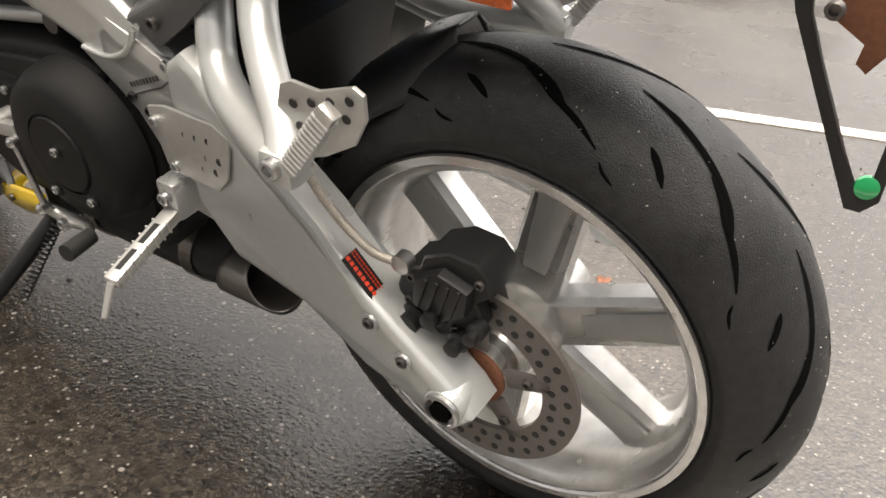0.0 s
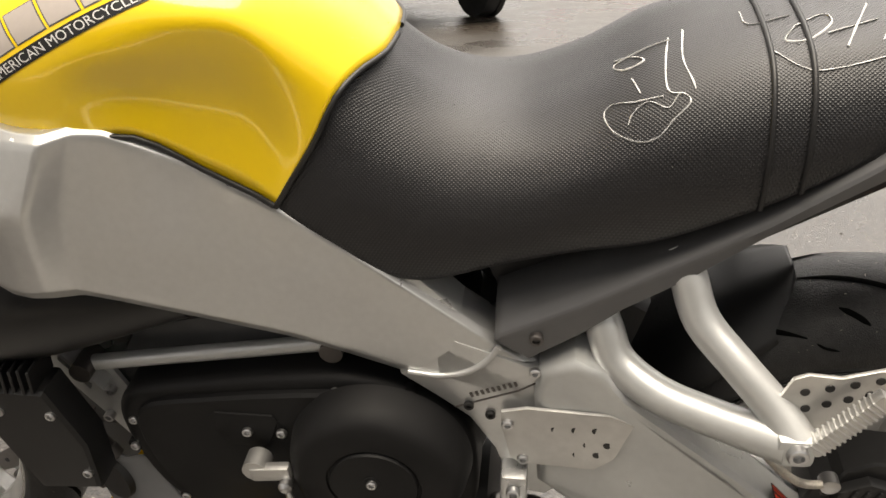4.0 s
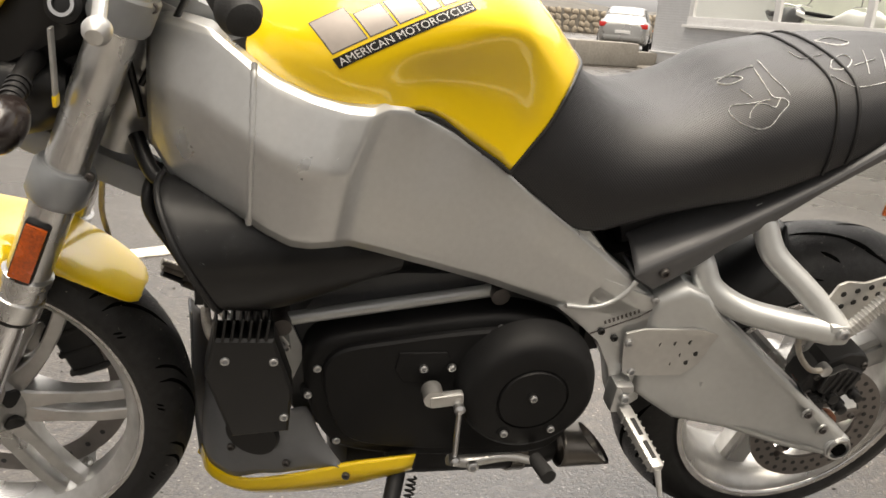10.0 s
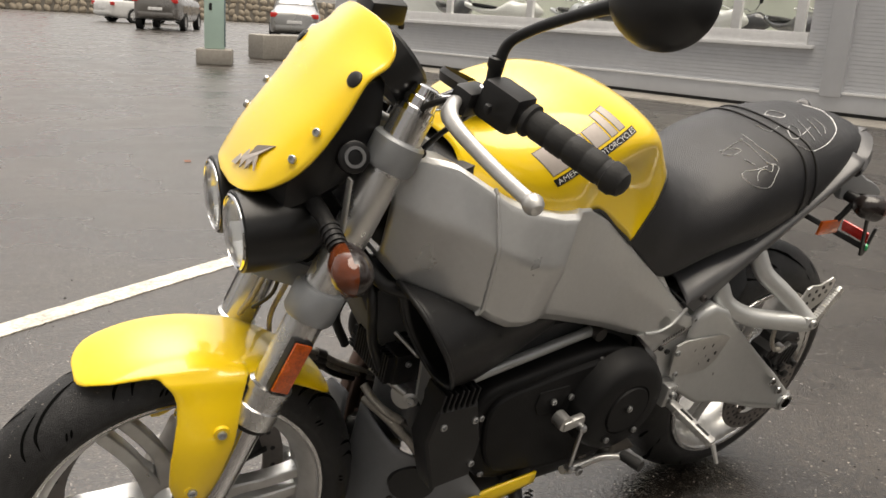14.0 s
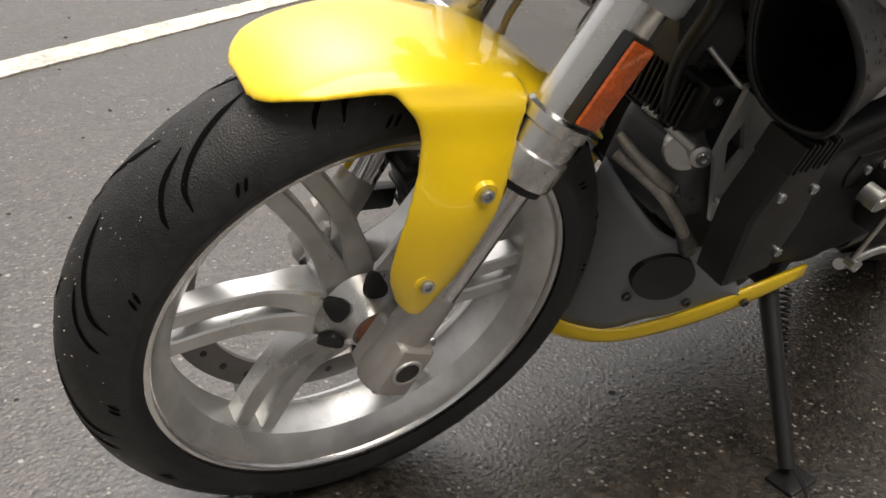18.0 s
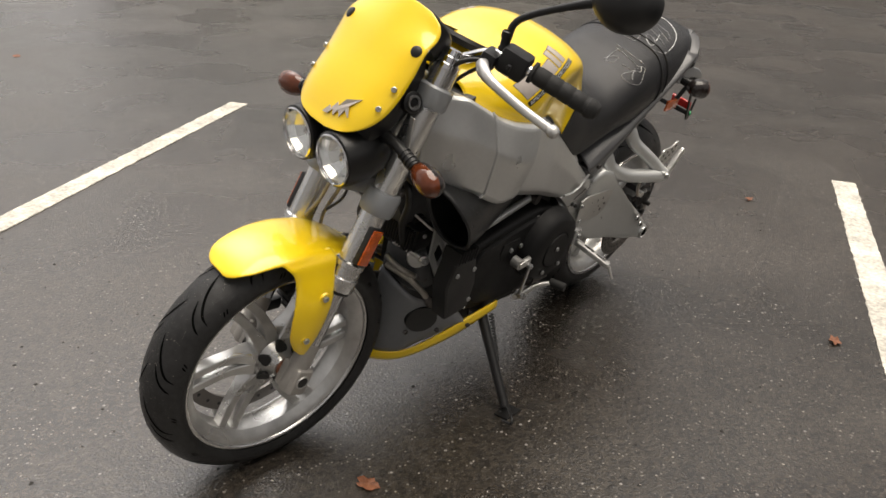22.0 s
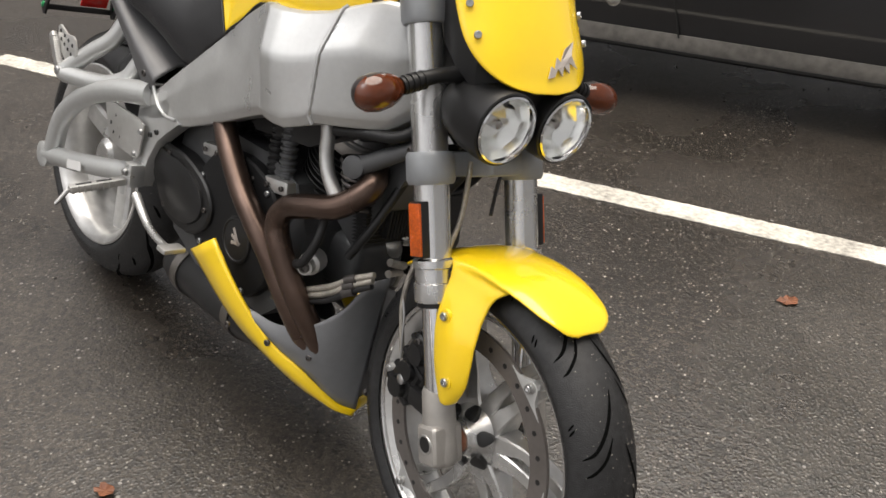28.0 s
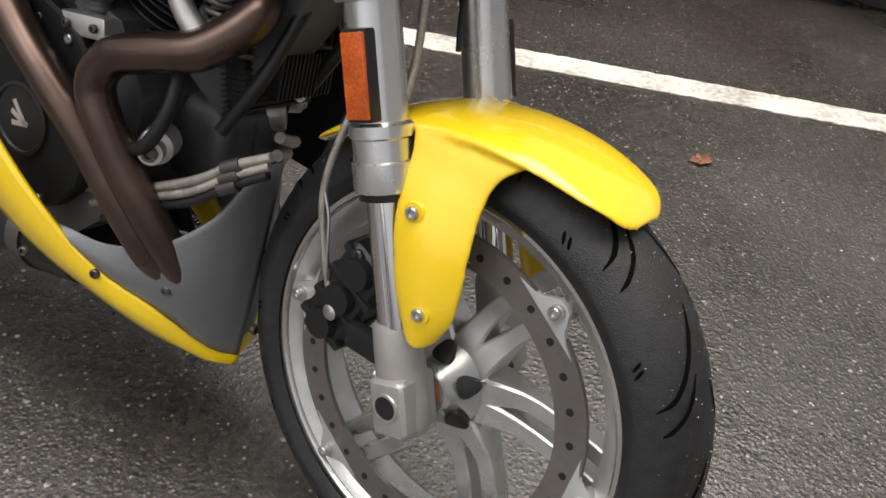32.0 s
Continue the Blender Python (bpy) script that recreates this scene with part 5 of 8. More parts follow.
END = [(0.745, 0.070, 0.650), (0.745, 0.100, 0.653), (0.745, 0.130, 0.648), (0.745, 0.145, 0.636), (0.745, 0.146, 0.622), (0.745, 0.140, 0.606), (0.745, 0.125, 0.598), (0.745, 0.100, 0.600), (0.745, 0.070, 0.612), (0.745, 0.062, 0.632)]
loops = []
for loop in (LIP, MID, END):
    c = [Vector(p) for p in loop]
    loops.append(spline(c + [c[0]], 4)[:-1])
cols = [spline([l[i] for l in loops], 8) for i in range(len(loops[0]))]
rows = [[c[i] for c in cols] for i in range(len(cols[0]))]
verts = [v for r in rows for v in r]
scoop = link("air_scoop", verts, grid_faces(len(rows), len(rows[0]), wrap_v=True) + [tuple(range((len(rows) - 1) * len(rows[0]), len(verts)))], BLACK, bike, "black plastic air scoop beaded with rain", smooth=60)
sm = scoop.modifiers.new("thick", "SOLIDIFY")
sm.thickness, sm.offset = 0.004, -1
tube("lip", [Vector(p) for p in rows[0]] + [Vector(rows[0][0])], 0.004, BLACK, scoop, "rolled lip", seg=10)
# regulator with cooling fins
REG = [(0.980, 0.533), (0.990, 0.472), (0.956, 0.369), (0.880, 0.376), (0.878, 0.449), (0.905, 0.531)]
reg = side_plate("regulator", REG, 0.150, 0.042, BLACK, bike, "black regulator with cooling fins", 0.010, 1, None, 0, 3)
for k in range(7):
    x = 0.977 - k * 0.0105
    part("cooling_fin", box_bm(0.0035, 0.046, 0.032 + 0.004 * (k % 2), 0.001, m=Matrix.Translation((x, 0.170, 0.546)) @ Matrix.Rotation(radians(-6), 4, "Y"), segs=1), BLACK, reg)
for x, z in ((0.905, 0.498), (0.888, 0.405), (0.965, 0.50)):
    bolt((x, 0.190, z), (0, 1, 0), 0.006, reg)


def ring_plate(name, outer, inner, y, h, mat, parent, label="", n=40):
    """A flat plate in the x-z plane with one opening through it."""
    def reach(loop, a):
        best = 0.0
        for (x0, z0), (x1, z1) in zip(loop, loop[1:] + loop[:1]):
            dx, dz, ex, ez = x1 - x0, z1 - z0, math.cos(a), math.sin(a)
            det = ex * -dz + ez * dx
            if abs(det) > 1e-9:
                k, u = ((x0 - mx) * -dz + (z0 - mz) * dx) / det, (ex * (z0 - mz) - ez * (x0 - mx)) / det
                if k > 0 and -1e-6 <= u <= 1 + 1e-6:
                    best = max(best, k)
        return Vector((mx + best * math.cos(a), 0, mz + best * math.sin(a)))
    mx, mz = sum(p[0] for p in inner) / len(inner), sum(p[1] for p in inner) / len(inner)
    angs = sorted([2 * math.pi * k / n for k in range(n)] + [math.atan2(z - mz, x - mx) % (2 * math.pi) for x, z in outer + inner])
    rows = []
    for loop, yy in ((outer, y), (outer, y + h), (inner, y + h), (inner, y), (outer, y)):
        rows.append([reach(loop, a) + Vector((0, yy, 0)) for a in angs])
    rows = [list(r) for r in zip(*rows)]
    return link(name, [v for r in rows for v in r], grid_faces(len(rows), 5, wrap_u=True), mat, parent, label, smooth=20)


mount = ring_plate("engine_mount", [(0.961, 0.565), (0.925, 0.545), (0.887, 0.514), (0.857, 0.441), (0.879, 0.371), (0.954, 0.487)], [(0.934, 0.524), (0.900, 0.479), (0.914, 0.450), (0.943, 0.497)], 0.097, 0.006, SWING, bike, "alloy mount plate with a slot")
part("flange", box_bm(0.006, 0.026, 0.105, 0.002, m=Matrix.Translation((0.912, 0.113, 0.515)) @ Matrix.Rotation(radians(35), 4, "Y")), SWING, mount, "folded plate edge")
for x, z in ((0.884, 0.456), (0.898, 0.411)):
    bolt((x, 0.104, z), (0, 1, 0), 0.0068, mount, STEEL, h=0.009)
tube("bracket_wire", [(0.992, 0.060, 0.590), (0.978, 0.082, 0.576), (0.970, 0.098, 0.568), (0.972, 0.106, 0.574)], 0.0032, CAST, bike, "bent alloy bracket", n=4, seg=8)
rect = part("rectifier", box_bm(0.052, 0.108, 0.056, 0.004, at=(0.968, 0.030, 0.531)), BLACK, bike, "black finned rectifier in front of the engine")
for k in range(14):
    part("cooling_fin", box_bm(0.016, 0.0030, 0.052, 0.0008, at=(0.998, -0.019 + k * 0.0072, 0.529), segs=1), BLACK, rect)
bolt((0.972, 0.084, 0.542), (0, 1, 0), 0.005, rect, STEEL)
nose = part("timing_nose", box_bm(0.105, 0.125, 0.105, 0.026, at=(0.900, 0.030, 0.420), segs=4), ENGINE, engine, "grey cast engine nose")
part("case_seam", box_bm(0.107, 0.0022, 0.107, 0.026, at=(0.9004, 0.045, 0.420), segs=4), ENGINE, nose, "case joint")
lathe("housing_boss", [(-0.05, 0.024), (-0.006, 0.024), (0.0, 0.020), (0.0, 0.0)], (0.955, 0.070, 0.462), (0.7, 0.5, 0.15), CAST, engine, "round alloy boss", seg=24)
tube("alloy_pipe", [(1.000, 0.028, 0.503), (0.976, 0.056, 0.488), (0.955, 0.080, 0.474)], 0.0065, CAST, bike, "bare alloy pipe", n=4)
lathe("pipe_end", [(-0.008, 0.0), (-0.008, 0.0125), (0.008, 0.0125), (0.010, 0.009), (0.010, 0)], (0.952, 0.086, 0.472), (0.6, 0.8, 0.1), CAST, bike, "alloy banjo end", seg=18)
bolt((0.957, 0.093, 0.473), (0.6, 0.8, 0.1), 0.0075, bike, STEEL)
for pts in ([(0.994, 0.012, 0.452), (0.990, 0.040, 0.442), (0.980, 0.063, 0.434), (0.958, 0.074, 0.420), (0.932, 0.082, 0.407)], [(0.992, 0.016, 0.428), (0.984, 0.038, 0.424), (0.966, 0.072, 0.412), (0.945, 0.092, 0.390), (0.928, 0.104, 0.368), (0.912, 0.108, 0.345)]):
    tube("oil_hose", pts, 0.0072, BRAID, bike, "braided oil hose", n=6)
    q, w = Vector(pts[-1]), (Vector(pts[-1]) - Vector(pts[-2])).normalized()
    lathe("hose_end", [(-0.026, 0.0072), (-0.024, 0.0095), (-0.008, 0.0095), (-0.006, 0.011), (0.008, 0.011), (0.010, 0.008), (0.010, 0)], q, w, DARKSTEEL, bike, "dark crimped hose end", seg=14)
# chin fairing
chin = empty("chin_fairing", "grey belly fairing with yellow lower edge", parent=bike)
BOT = [(0.994, 0.0, 0.145), (0.980, 0.042, 0.143), (0.930, 0.088, 0.155), (0.855, 0.124, 0.188), (0.775, 0.147, 0.222), (0.692, 0.160, 0.260)]
TOP = [(1.000, 0.0, 0.179), (0.986, 0.048, 0.179), (0.936, 0.098, 0.194), (0.858, 0.134, 0.236), (0.790, 0.154, 0.272), (0.692, 0.166, 0.296)]
def lowered(loop, drop):
    """The outer side of a fairing edge, a little higher or lower than drawn."""
    return [(x, y, z - drop * min(1.0, y / 0.06)) for x, y, z in loop]


BOT, TOP = lowered(BOT, -0.004), lowered(TOP, -0.004)
band = [[Vector(b), Vector(b).lerp(Vector(t), 0.5) + Vector((0.004, 0.007, 0)), Vector(t)] for b, t in zip(BOT, TOP)]
bandf = skin(band, 6, 4)
sheet("yellow_lip", [[v for v in r] for r in bandf], YELLOW, chin, 0.006, "glossy yellow lower lip", smooth=60)
BOTR = [(0.994, 0.0, 0.148), (0.976, 0.036, 0.151), (0.930, 0.078, 0.170), (0.860, 0.112, 0.206), (0.775, 0.142, 0.252), (0.645, 0.160, 0.330)]
TOPR = [(1.000, 0.0, 0.154), (0.981, 0.039, 0.161), (0.938, 0.088, 0.208), (0.870, 0.124, 0.246), (0.800, 0.155, 0.316), (0.724, 0.166, 0.384)]
BOTR, TOPR = lowered(BOTR, -0.018), lowered(TOPR, -0.018)
band = [[Vector(b), Vector(b).lerp(Vector(t), 0.5) + Vector((0.004, 0.007, 0)), Vector(t)] for b, t in zip(BOTR, TOPR)]
sheet("yellow_lip", [[flip(v) for v in r] for r in skin(band, 6, 4)], YELLOW, chin, -0.006, "glossy yellow lower lip", smooth=60)
GT = [(0.985, 0.0, 0.410), (0.976, 0.042, 0.392), (0.958, 0.084, 0.370), (0.926, 0.104, 0.356), (0.897, 0.115, 0.346), (0.868, 0.121, 0.358), (0.848, 0.126, 0.360), (0.825, 0.134, 0.312), (0.795, 0.148, 0.272)]
GB = [(0.998, 0.0, 0.177), (0.984, 0.046, 0.178), (0.950, 0.086, 0.188), (0.912, 0.108, 0.214), (0.888, 0.119, 0.224), (0.864, 0.128, 0.236), (0.846, 0.134, 0.244), (0.825, 0.142, 0.254), (0.798, 0.150, 0.264)]
GB, GT = lowered(GB, -0.004), lowered(GT, 0.003)
gr = [[Vector(b), Vector(b).lerp(Vector(t), 0.33) + Vector((0.004, 0.004, 0)), Vector(b).lerp(Vector(t), 0.66) + Vector((0.003, 0.003, 0)), Vector(t)] for b, t in zip(GB, GT)]
grf = skin(gr, 5, 4)
sheet("grey_panel", grf, CHIN, chin, 0.004, "grey plastic side panel", smooth=60)
GTR = [(1.012, 0.0, 0.432), (1.016, 0.050, 0.428), (0.996, 0.084, 0.372), (0.945, 0.106, 0.322), (0.880, 0.118, 0.296), (0.835, 0.136, 0.300), (0.795, 0.150, 0.300)]
GBR = [(0.999, 0.0, 0.153), (0.980, 0.038, 0.160), (0.955, 0.076, 0.199), (0.912, 0.100, 0.220), (0.870, 0.122, 0.246), (0.835, 0.138, 0.270), (0.798, 0.150, 0.296)]
GBR = lowered(GBR, -0.018)
gr = [[Vector(b), Vector(b).lerp(Vector(t), 0.33) + Vector((0.004, 0.004, 0)), Vector(b).lerp(Vector(t), 0.66) + Vector((0.003, 0.003, 0)), Vector(t)] for b, t in zip(GBR, GTR)]
sheet("grey_panel", [[flip(v) for v in r] for r in skin(gr, 5, 4)], CHIN, chin, -0.004, "grey plastic side panel", smooth=60)
from mathutils.bvhtree import BVHTree

CHIN_TREE = BVHTree.FromPolygons([v for r in grf for v in r], grid_faces(len(grf), len(grf[0])))
vent_c, vent_n, _, _ = CHIN_TREE.ray_cast(Vector((0.925, 0.4, 0.300)), Vector((0, -1, 0)))
vent_n = vent_n if vent_n.y > 0 else -vent_n
v, f = lathe_data([(0.004, 0.0), (0.003, 0.020), (-0.008, 0.0215)], (0, 0, 0), (0, 0, 1), 28)
vm = axis_frame(vent_c, vent_n, (0, 0, 1))
link("vent", [vm @ Vector((p.x * 2.0, p.y * 1.75, p.z * 1.6)) for p in v], f, INK, chin, "dark oval opening")
for e in (1, -1):
    for p in ((0.875, 0.128, 0.258), (0.954, 0.094, 0.262), (0.79, 0.158, 0.258)):
        bolt((p[0], p[1] * e, p[2]), (0.3, e, 0), 0.006, chin, DARKSTEEL)
bolt((1.016, 0.0, 0.205), (1, 0, 0), 0.007, chin, DARKSTEEL)
# muffler slung under the engine
muf = empty("muffler", "dark underslung muffler with a cut steel tip", parent=bike)
ML = []
for x, w, h in ((0.42, 0.05, 0.035), (0.435, 0.095, 0.062), (0.47, 0.105, 0.070), (0.72, 0.105, 0.070), (0.78, 0.095, 0.062), (0.80, 0.06, 0.04)):
    ML.append([Vector((x, w * math.cos(a) * 1.0, 0.222 + h * math.sin(a))) for a in [2 * math.pi * k / 28 for k in range(28)]])
solid("can", ML, FIN, muf, "black muffler can")
for x in (0.50, 0.70):
    lathe("strap", [(-0.012, 0.109), (-0.012, 0.112), (0.012, 0.112), (0.012, 0.109)], (0, 0, 0), (1, 0, 0), MUFFLER, muf, m=Matrix.Translation((x, 0, 0.222)) @ Matrix.Diagonal((1, 0.97, 0.65, 1)))
TIP = []
for x0, q in ((0.430, 0.0), (0.385, 0.6), (0.362, 1.0)):
    TIP.append([Vector((x0 + (0.030 * math.sin(a)) * q, 0.078 + 0.040 * math.cos(a), 0.225 + (0.034 - 0.003 * q) * math.sin(a))) for a in [2 * math.pi * k / 28 for k in range(28)]])
tipf = [[c[i] for c in [spline([l[k] for l in TIP], 4) for k in range(28)]] for i in range(9)]
vv = [v for r in tipf for v in r]
tip = link("tip", vv, grid_faces(9, 28, wrap_v=True), MUFFLER, muf, "cut steel outlet", smooth=50)
ts = tip.modifiers.new("thick", "SOLIDIFY")
ts.thickness = 0.003

# ---- swingarm, pegs, stands ----
swing = empty("swingarm", "silver cast swingarm", parent=bike)
SW = [(0.380, 0.545), (0.372, 0.572), (0.338, 0.594), (0.306, 0.584), (0.282, 0.558), (0.160, 0.463), (0.090, 0.409), (-0.016, 0.326), (-0.029, 0.308), (-0.022, 0.294), (0.007, 0.290), (0.100, 0.311), (0.200, 0.336), (0.300, 0.361), (0.372, 0.402)]
SW = [(x + 0.010 * min(1, max(0, (0.36 - x) / 0.3)), z + 0.007 * min(1, max(0, (0.36 - x) / 0.3))) for x, z in SW]
SWY = lambda x: float(np.interp(x, (0.0, 0.10, 0.26, 0.38), (0.207, 0.203, 0.166, 0.134)))
bm = prism_bm(SW, 0.052, 0.013, side_frame(0.0, 1), 3)
for v in bm.verts:
    v.co.y += SWY(v.co.x) - 0.052 * (0.6 if v.co.x > 0.25 else 1)
part("left_arm", bm, SWING, swing, "silver boxed arm with a printed sticker", smooth=40)
for x, z in ((0.095, 0.391), (0.057, 0.359)):
    lathe("collar", [(0, 0.0), (0, 0.011), (0.003, 0.0105), (0.003, 0.007), (0, 0.006)], (x, SWY(x), z), (0, 1, 0), STEEL, swing, seg=20)
    bolt((x, SWY(x), z), (0, 1, 0), 0.006, swing, DARKSTEEL)
lathe("axle_nut", [(-0.02, 0), (-0.02, 0.022), (0.003, 0.020), (0.004, 0.017), (-0.004, 0.0145), (-0.006, 0)], (0.012, 0.208, 0.318), (0, 1, 0), STEEL, swing, "recessed axle nut", seg=28)
lathe("axle_hole", [(0.0, 0.0), (0.0, 0.0115), (-0.01, 0.0118)], (0.012, 0.2125, 0.318), (0, 1, 0), GROOVE, swing, "dark axle bore", seg=24)
lathe("axle_boss", [(-0.050, 0.012), (-0.050, 0.022), (-0.006, 0.0245), (0.0, 0.022), (0.0005, 0.0195)], (0.012, 0.2065, 0.318), (0, 1, 0), SWING, swing, "rounded boss", seg=32)
tube("axle", [(0.012, 0.165, 0.316), (0.012, 0.10, 0.315)], 0.020, CAST, swing, "bare axle sleeve", seg=24)
stick = [(0.128, 0.455), (0.068, 0.388)]
sd = Vector((stick[1][0] - stick[0][0], 0, stick[1][1] - stick[0][1]))
sl = sd.length
sdn = sd.normalized()
across = Vector((0, 1, 0))
sm_ = Matrix((sdn, across, sdn.cross(across))).transposed().to_4x4()
sm_.translation = Vector((0.0985, 0.184, 0.4140))
lab = part("warning_sticker", box_bm(sl, 0.022, 0.0012, 0.0, m=sm_), INK, swing, "black sticker with red print")
for k, (u, h) in enumerate(((0.0042, 0.0046), (-0.003, 0.0018), (-0.007, 0.0018))):
    for q in range(15 if k == 0 else 24):
        n_ = 15 if k == 0 else 24
        part("print_bar", box_bm(sl / n_ * 0.72, h, 0.0004, 0, m=sm_ @ Matrix.Translation(((q + 0.5) / n_ * sl - sl / 2, u, -0.0008))), STICKER, lab)
# right arm: a curved upper tube over a straight lower one
tube("right_upper_tube", [(0.40, -0.140, 0.575), (0.29, -0.160, 0.552), (0.17, -0.168, 0.505), (0.085, -0.170, 0.445), (0.045, -0.168, 0.395), (0.020, -0.165, 0.335)], [0.026, 0.024, 0.022, 0.021, 0.021, 0.022], SWING, swing, "curved silver tube", n=8, seg=16)
tube("right_lower_tube", [(0.0, -0.165, 0.315), (0.15, -0.160, 0.345), (0.36, -0.140, 0.395)], 0.022, SWING, swing, "straight silver tube", n=6, seg=16)
lathe("right_axle_end", [(-0.02, 0), (-0.02, 0.03), (0.018, 0.03), (0.02, 0.026), (0.02, 0)], (0, -0.165, 0.315), (0, -1, 0), SWING, swing, seg=24)
PULLEY = [(0.400, 0.500), (0.462, 0.492), (0.520, 0.490), (0.590, 0.468), (0.628, 0.436), (0.634, 0.400), (0.612, 0.366), (0.560, 0.340), (0.480, 0.345), (0.430, 0.385), (0.395, 0.440)]
pulley = side_plate("belt_guard", PULLEY, -0.098, 0.030, BLACK, bike, "black pulley cover", 0.010, -1, None, 3, 3)
side_plate("raised_rim", [((x - 0.515) * 0.8 + 0.515, (z - 0.42) * 0.78 + 0.42) for x, z in PULLEY], -0.124, 0.010, BLACK, pulley, "", 0.006, -1, None, 3, 2)
for x, z in ((0.470, 0.478), (0.618, 0.412), (0.470, 0.368)):
    bolt((x, -0.128, z), (0, -1, 0), 0.0055, pulley, DARKSTEEL)
part("white_sticker", box_bm(0.07, 0.001, 0.020, 0.0, m=Matrix.Translation((0.17, -0.1835, 0.347)) @ Matrix.Rotation(radians(-13), 4, "Y")), PALEINK, swing)


def riders_peg(e):
    peg = empty("foot_peg", "bare alloy folding foot peg", parent=bike)
    P = Vector((0.397, 0.165 * e, 0.404))
    part("bracket", box_bm(0.030, 0.034, 0.050, 0.006, m=Matrix.Translation(P + Vector((0.0, -0.004 * e, 0.002)))), SILVER, peg)
    bolt(P + Vector((0, 0.014 * e, 0.008)), (0, e, 0), 0.008, peg)
    a, b = P + Vector((-0.004, 0.012 * e, -0.012)), Vector((0.378, 0.285 * e, 0.372))
    d = (b - a).normalized()
    fm = axis_frame(a.lerp(b, 0.5), d, (0, 0, 1))
    L = (b - a).length
    bar = part("bar", box_bm(0.021, 0.015, L, 0.005, m=fm), CAST, peg, "serrated alloy bar")
    for k in range(16):
        part("tooth", box_bm(0.0035, 0.0165, 0.0024, 0.0006, m=fm @ Matrix.Translation((0.0098 if k % 2 else -0.0098, 0, -L / 2 + 0.022 + (k // 2) * 0.0118)), segs=1), CAST, bar)
    for k in range(2):
        for q in (1, -1):
            part("slot", box_bm(0.0075, 0.0006, 0.030, 0, m=fm @ Matrix.Translation((0, 0.0077 * q, -0.014 + 0.040 * k))), INK, bar, "dark slot")
    tube("feeler", [b, b + Vector((-0.003, 0.022 * e, -0.030))], [0.005, 0.0035], CAST, peg, seg=10)
    return peg


for e in (1, -1):
    riders_peg(e)
    HG = [(0.412, 0.495), (0.412, 0.515), (0.385, 0.522), (0.300, 0.530), (0.276, 0.522), (0.292, 0.468), (0.312, 0.446), (0.392, 0.438), (0.402, 0.446)]
    gbm = prism_bm(HG, 0.004, 0.0015, side_frame(0.157 * e, e))
    for v in gbm.verts:
        v.co.y += 0.14 * max(0.0, 0.385 - v.co.x) * e
    guard = part("heel_guard", gbm, CAST, bike, "pale alloy heel guard with drilled holes")
    for x, z in ((0.405, 0.499), (0.388, 0.447)):
        bolt((x, 0.160 * e, z), (0, e, 0), 0.0065, guard)
    for r_, row in enumerate(((0.355, 0.498), (0.348, 0.479), (0.352, 0.462))):
        for k in range(3):
            x = row[0] - 0.021 * k - 0.006 * (r_ % 2)
            lathe("hole", [(0, 0), (0, 0.0048), (0.0008, 0.0044), (0.0008, 0)], (x, (0.1606 + 0.14 * (0.385 - x)) * e, row[1] + 0.004 * k), (0, e, 0), INK, guard, seg=12)
# shift linkage on the left
shift = empty("shift_lever", "polished shift lever with rod and rubber tip", parent=bike)
part("upper_arm", box_bm(0.048, 0.014, 0.020, 0.005, m=Matrix.Translation((0.668, 0.186, 0.424)) @ Matrix.Rotation(radians(8), 4, "Y")), CAST, shift)
lathe("clamp", [(-0.014, 0), (-0.014, 0.0145), (0.010, 0.0145), (0.010, 0)], (0.686, 0.180, 0.426), (0, 1, 0), CAST, shift, seg=20)
tube("rod", [(0.650, 0.196, 0.416), (0.642, 0.192, 0.318)], 0.0042, STEEL, shift, seg=10)
for z, x in ((0.414, 0.650), (0.316, 0.642)):
    lathe("ball_joint", [(-0.009, 0), (-0.008, 0.007), (0.006, 0.008), (0.010, 0.004), (0.010, 0)], (x, 0.194, z), (0, 1, 0), STEEL, shift, seg=16)
tube("lever", [(0.648, 0.184, 0.306), (0.615, 0.180, 0.298), (0.560, 0.190, 0.314), (0.525, 0.215, 0.326)], [0.008, 0.010, 0.007, 0.0055], CAST, shift, "polished lever", n=6, seg=14)
bolt((0.612, 0.189, 0.299), (0, 1, 0), 0.009, shift)
tube("rubber_tip", [(0.526, 0.208, 0.326), (0.518, 0.250, 0.330)], [0.0105, 0.0115], GRIP, shift, seg=16)
# brake pedal on the right
tube("brake_pedal", [(0.42, -0.165, 0.37), (0.50, -0.175, 0.335), (0.58, -0.185, 0.33), (0.635, -0.195, 0.345)], [0.010, 0.008, 0.007, 0.007], CAST, bike, "bare alloy brake pedal", n=5)
part("pedal_pad", box_bm(0.030, 0.045, 0.010, 0.003, m=Matrix.Translation((0.645, -0.205, 0.350))), CAST, bike, "ribbed pedal pad")
# side stand, on the ground
stand = empty("side_stand", "black side stand with a coil spring", parent=bike)
GZ = math.tan(radians(LEAN_DEGREES))
foot_at = Vector((0.775, 0.335, 0.335 * GZ))
tube("leg", [(0.708, 0.135, 0.262), (0.716, 0.160, 0.235), foot_at + Vector((0, -0.008, 0.012))], [0.015, 0.0135, 0.011], BLACK, stand, n=6, seg=14)
part("pivot", box_bm(0.045, 0.040, 0.045, 0.008, m=Matrix.Translation((0.705, 0.125, 0.268))), BLACK, stand)
part("foot", box_bm(0.060, 0.040, 0.006, 0.002, m=Matrix.Translation(foot_at + Vector((0, 0.004, 0.0035))) @ Matrix.Rotation(radians(LEAN_DEGREES), 4, "X")), BLACK, stand)
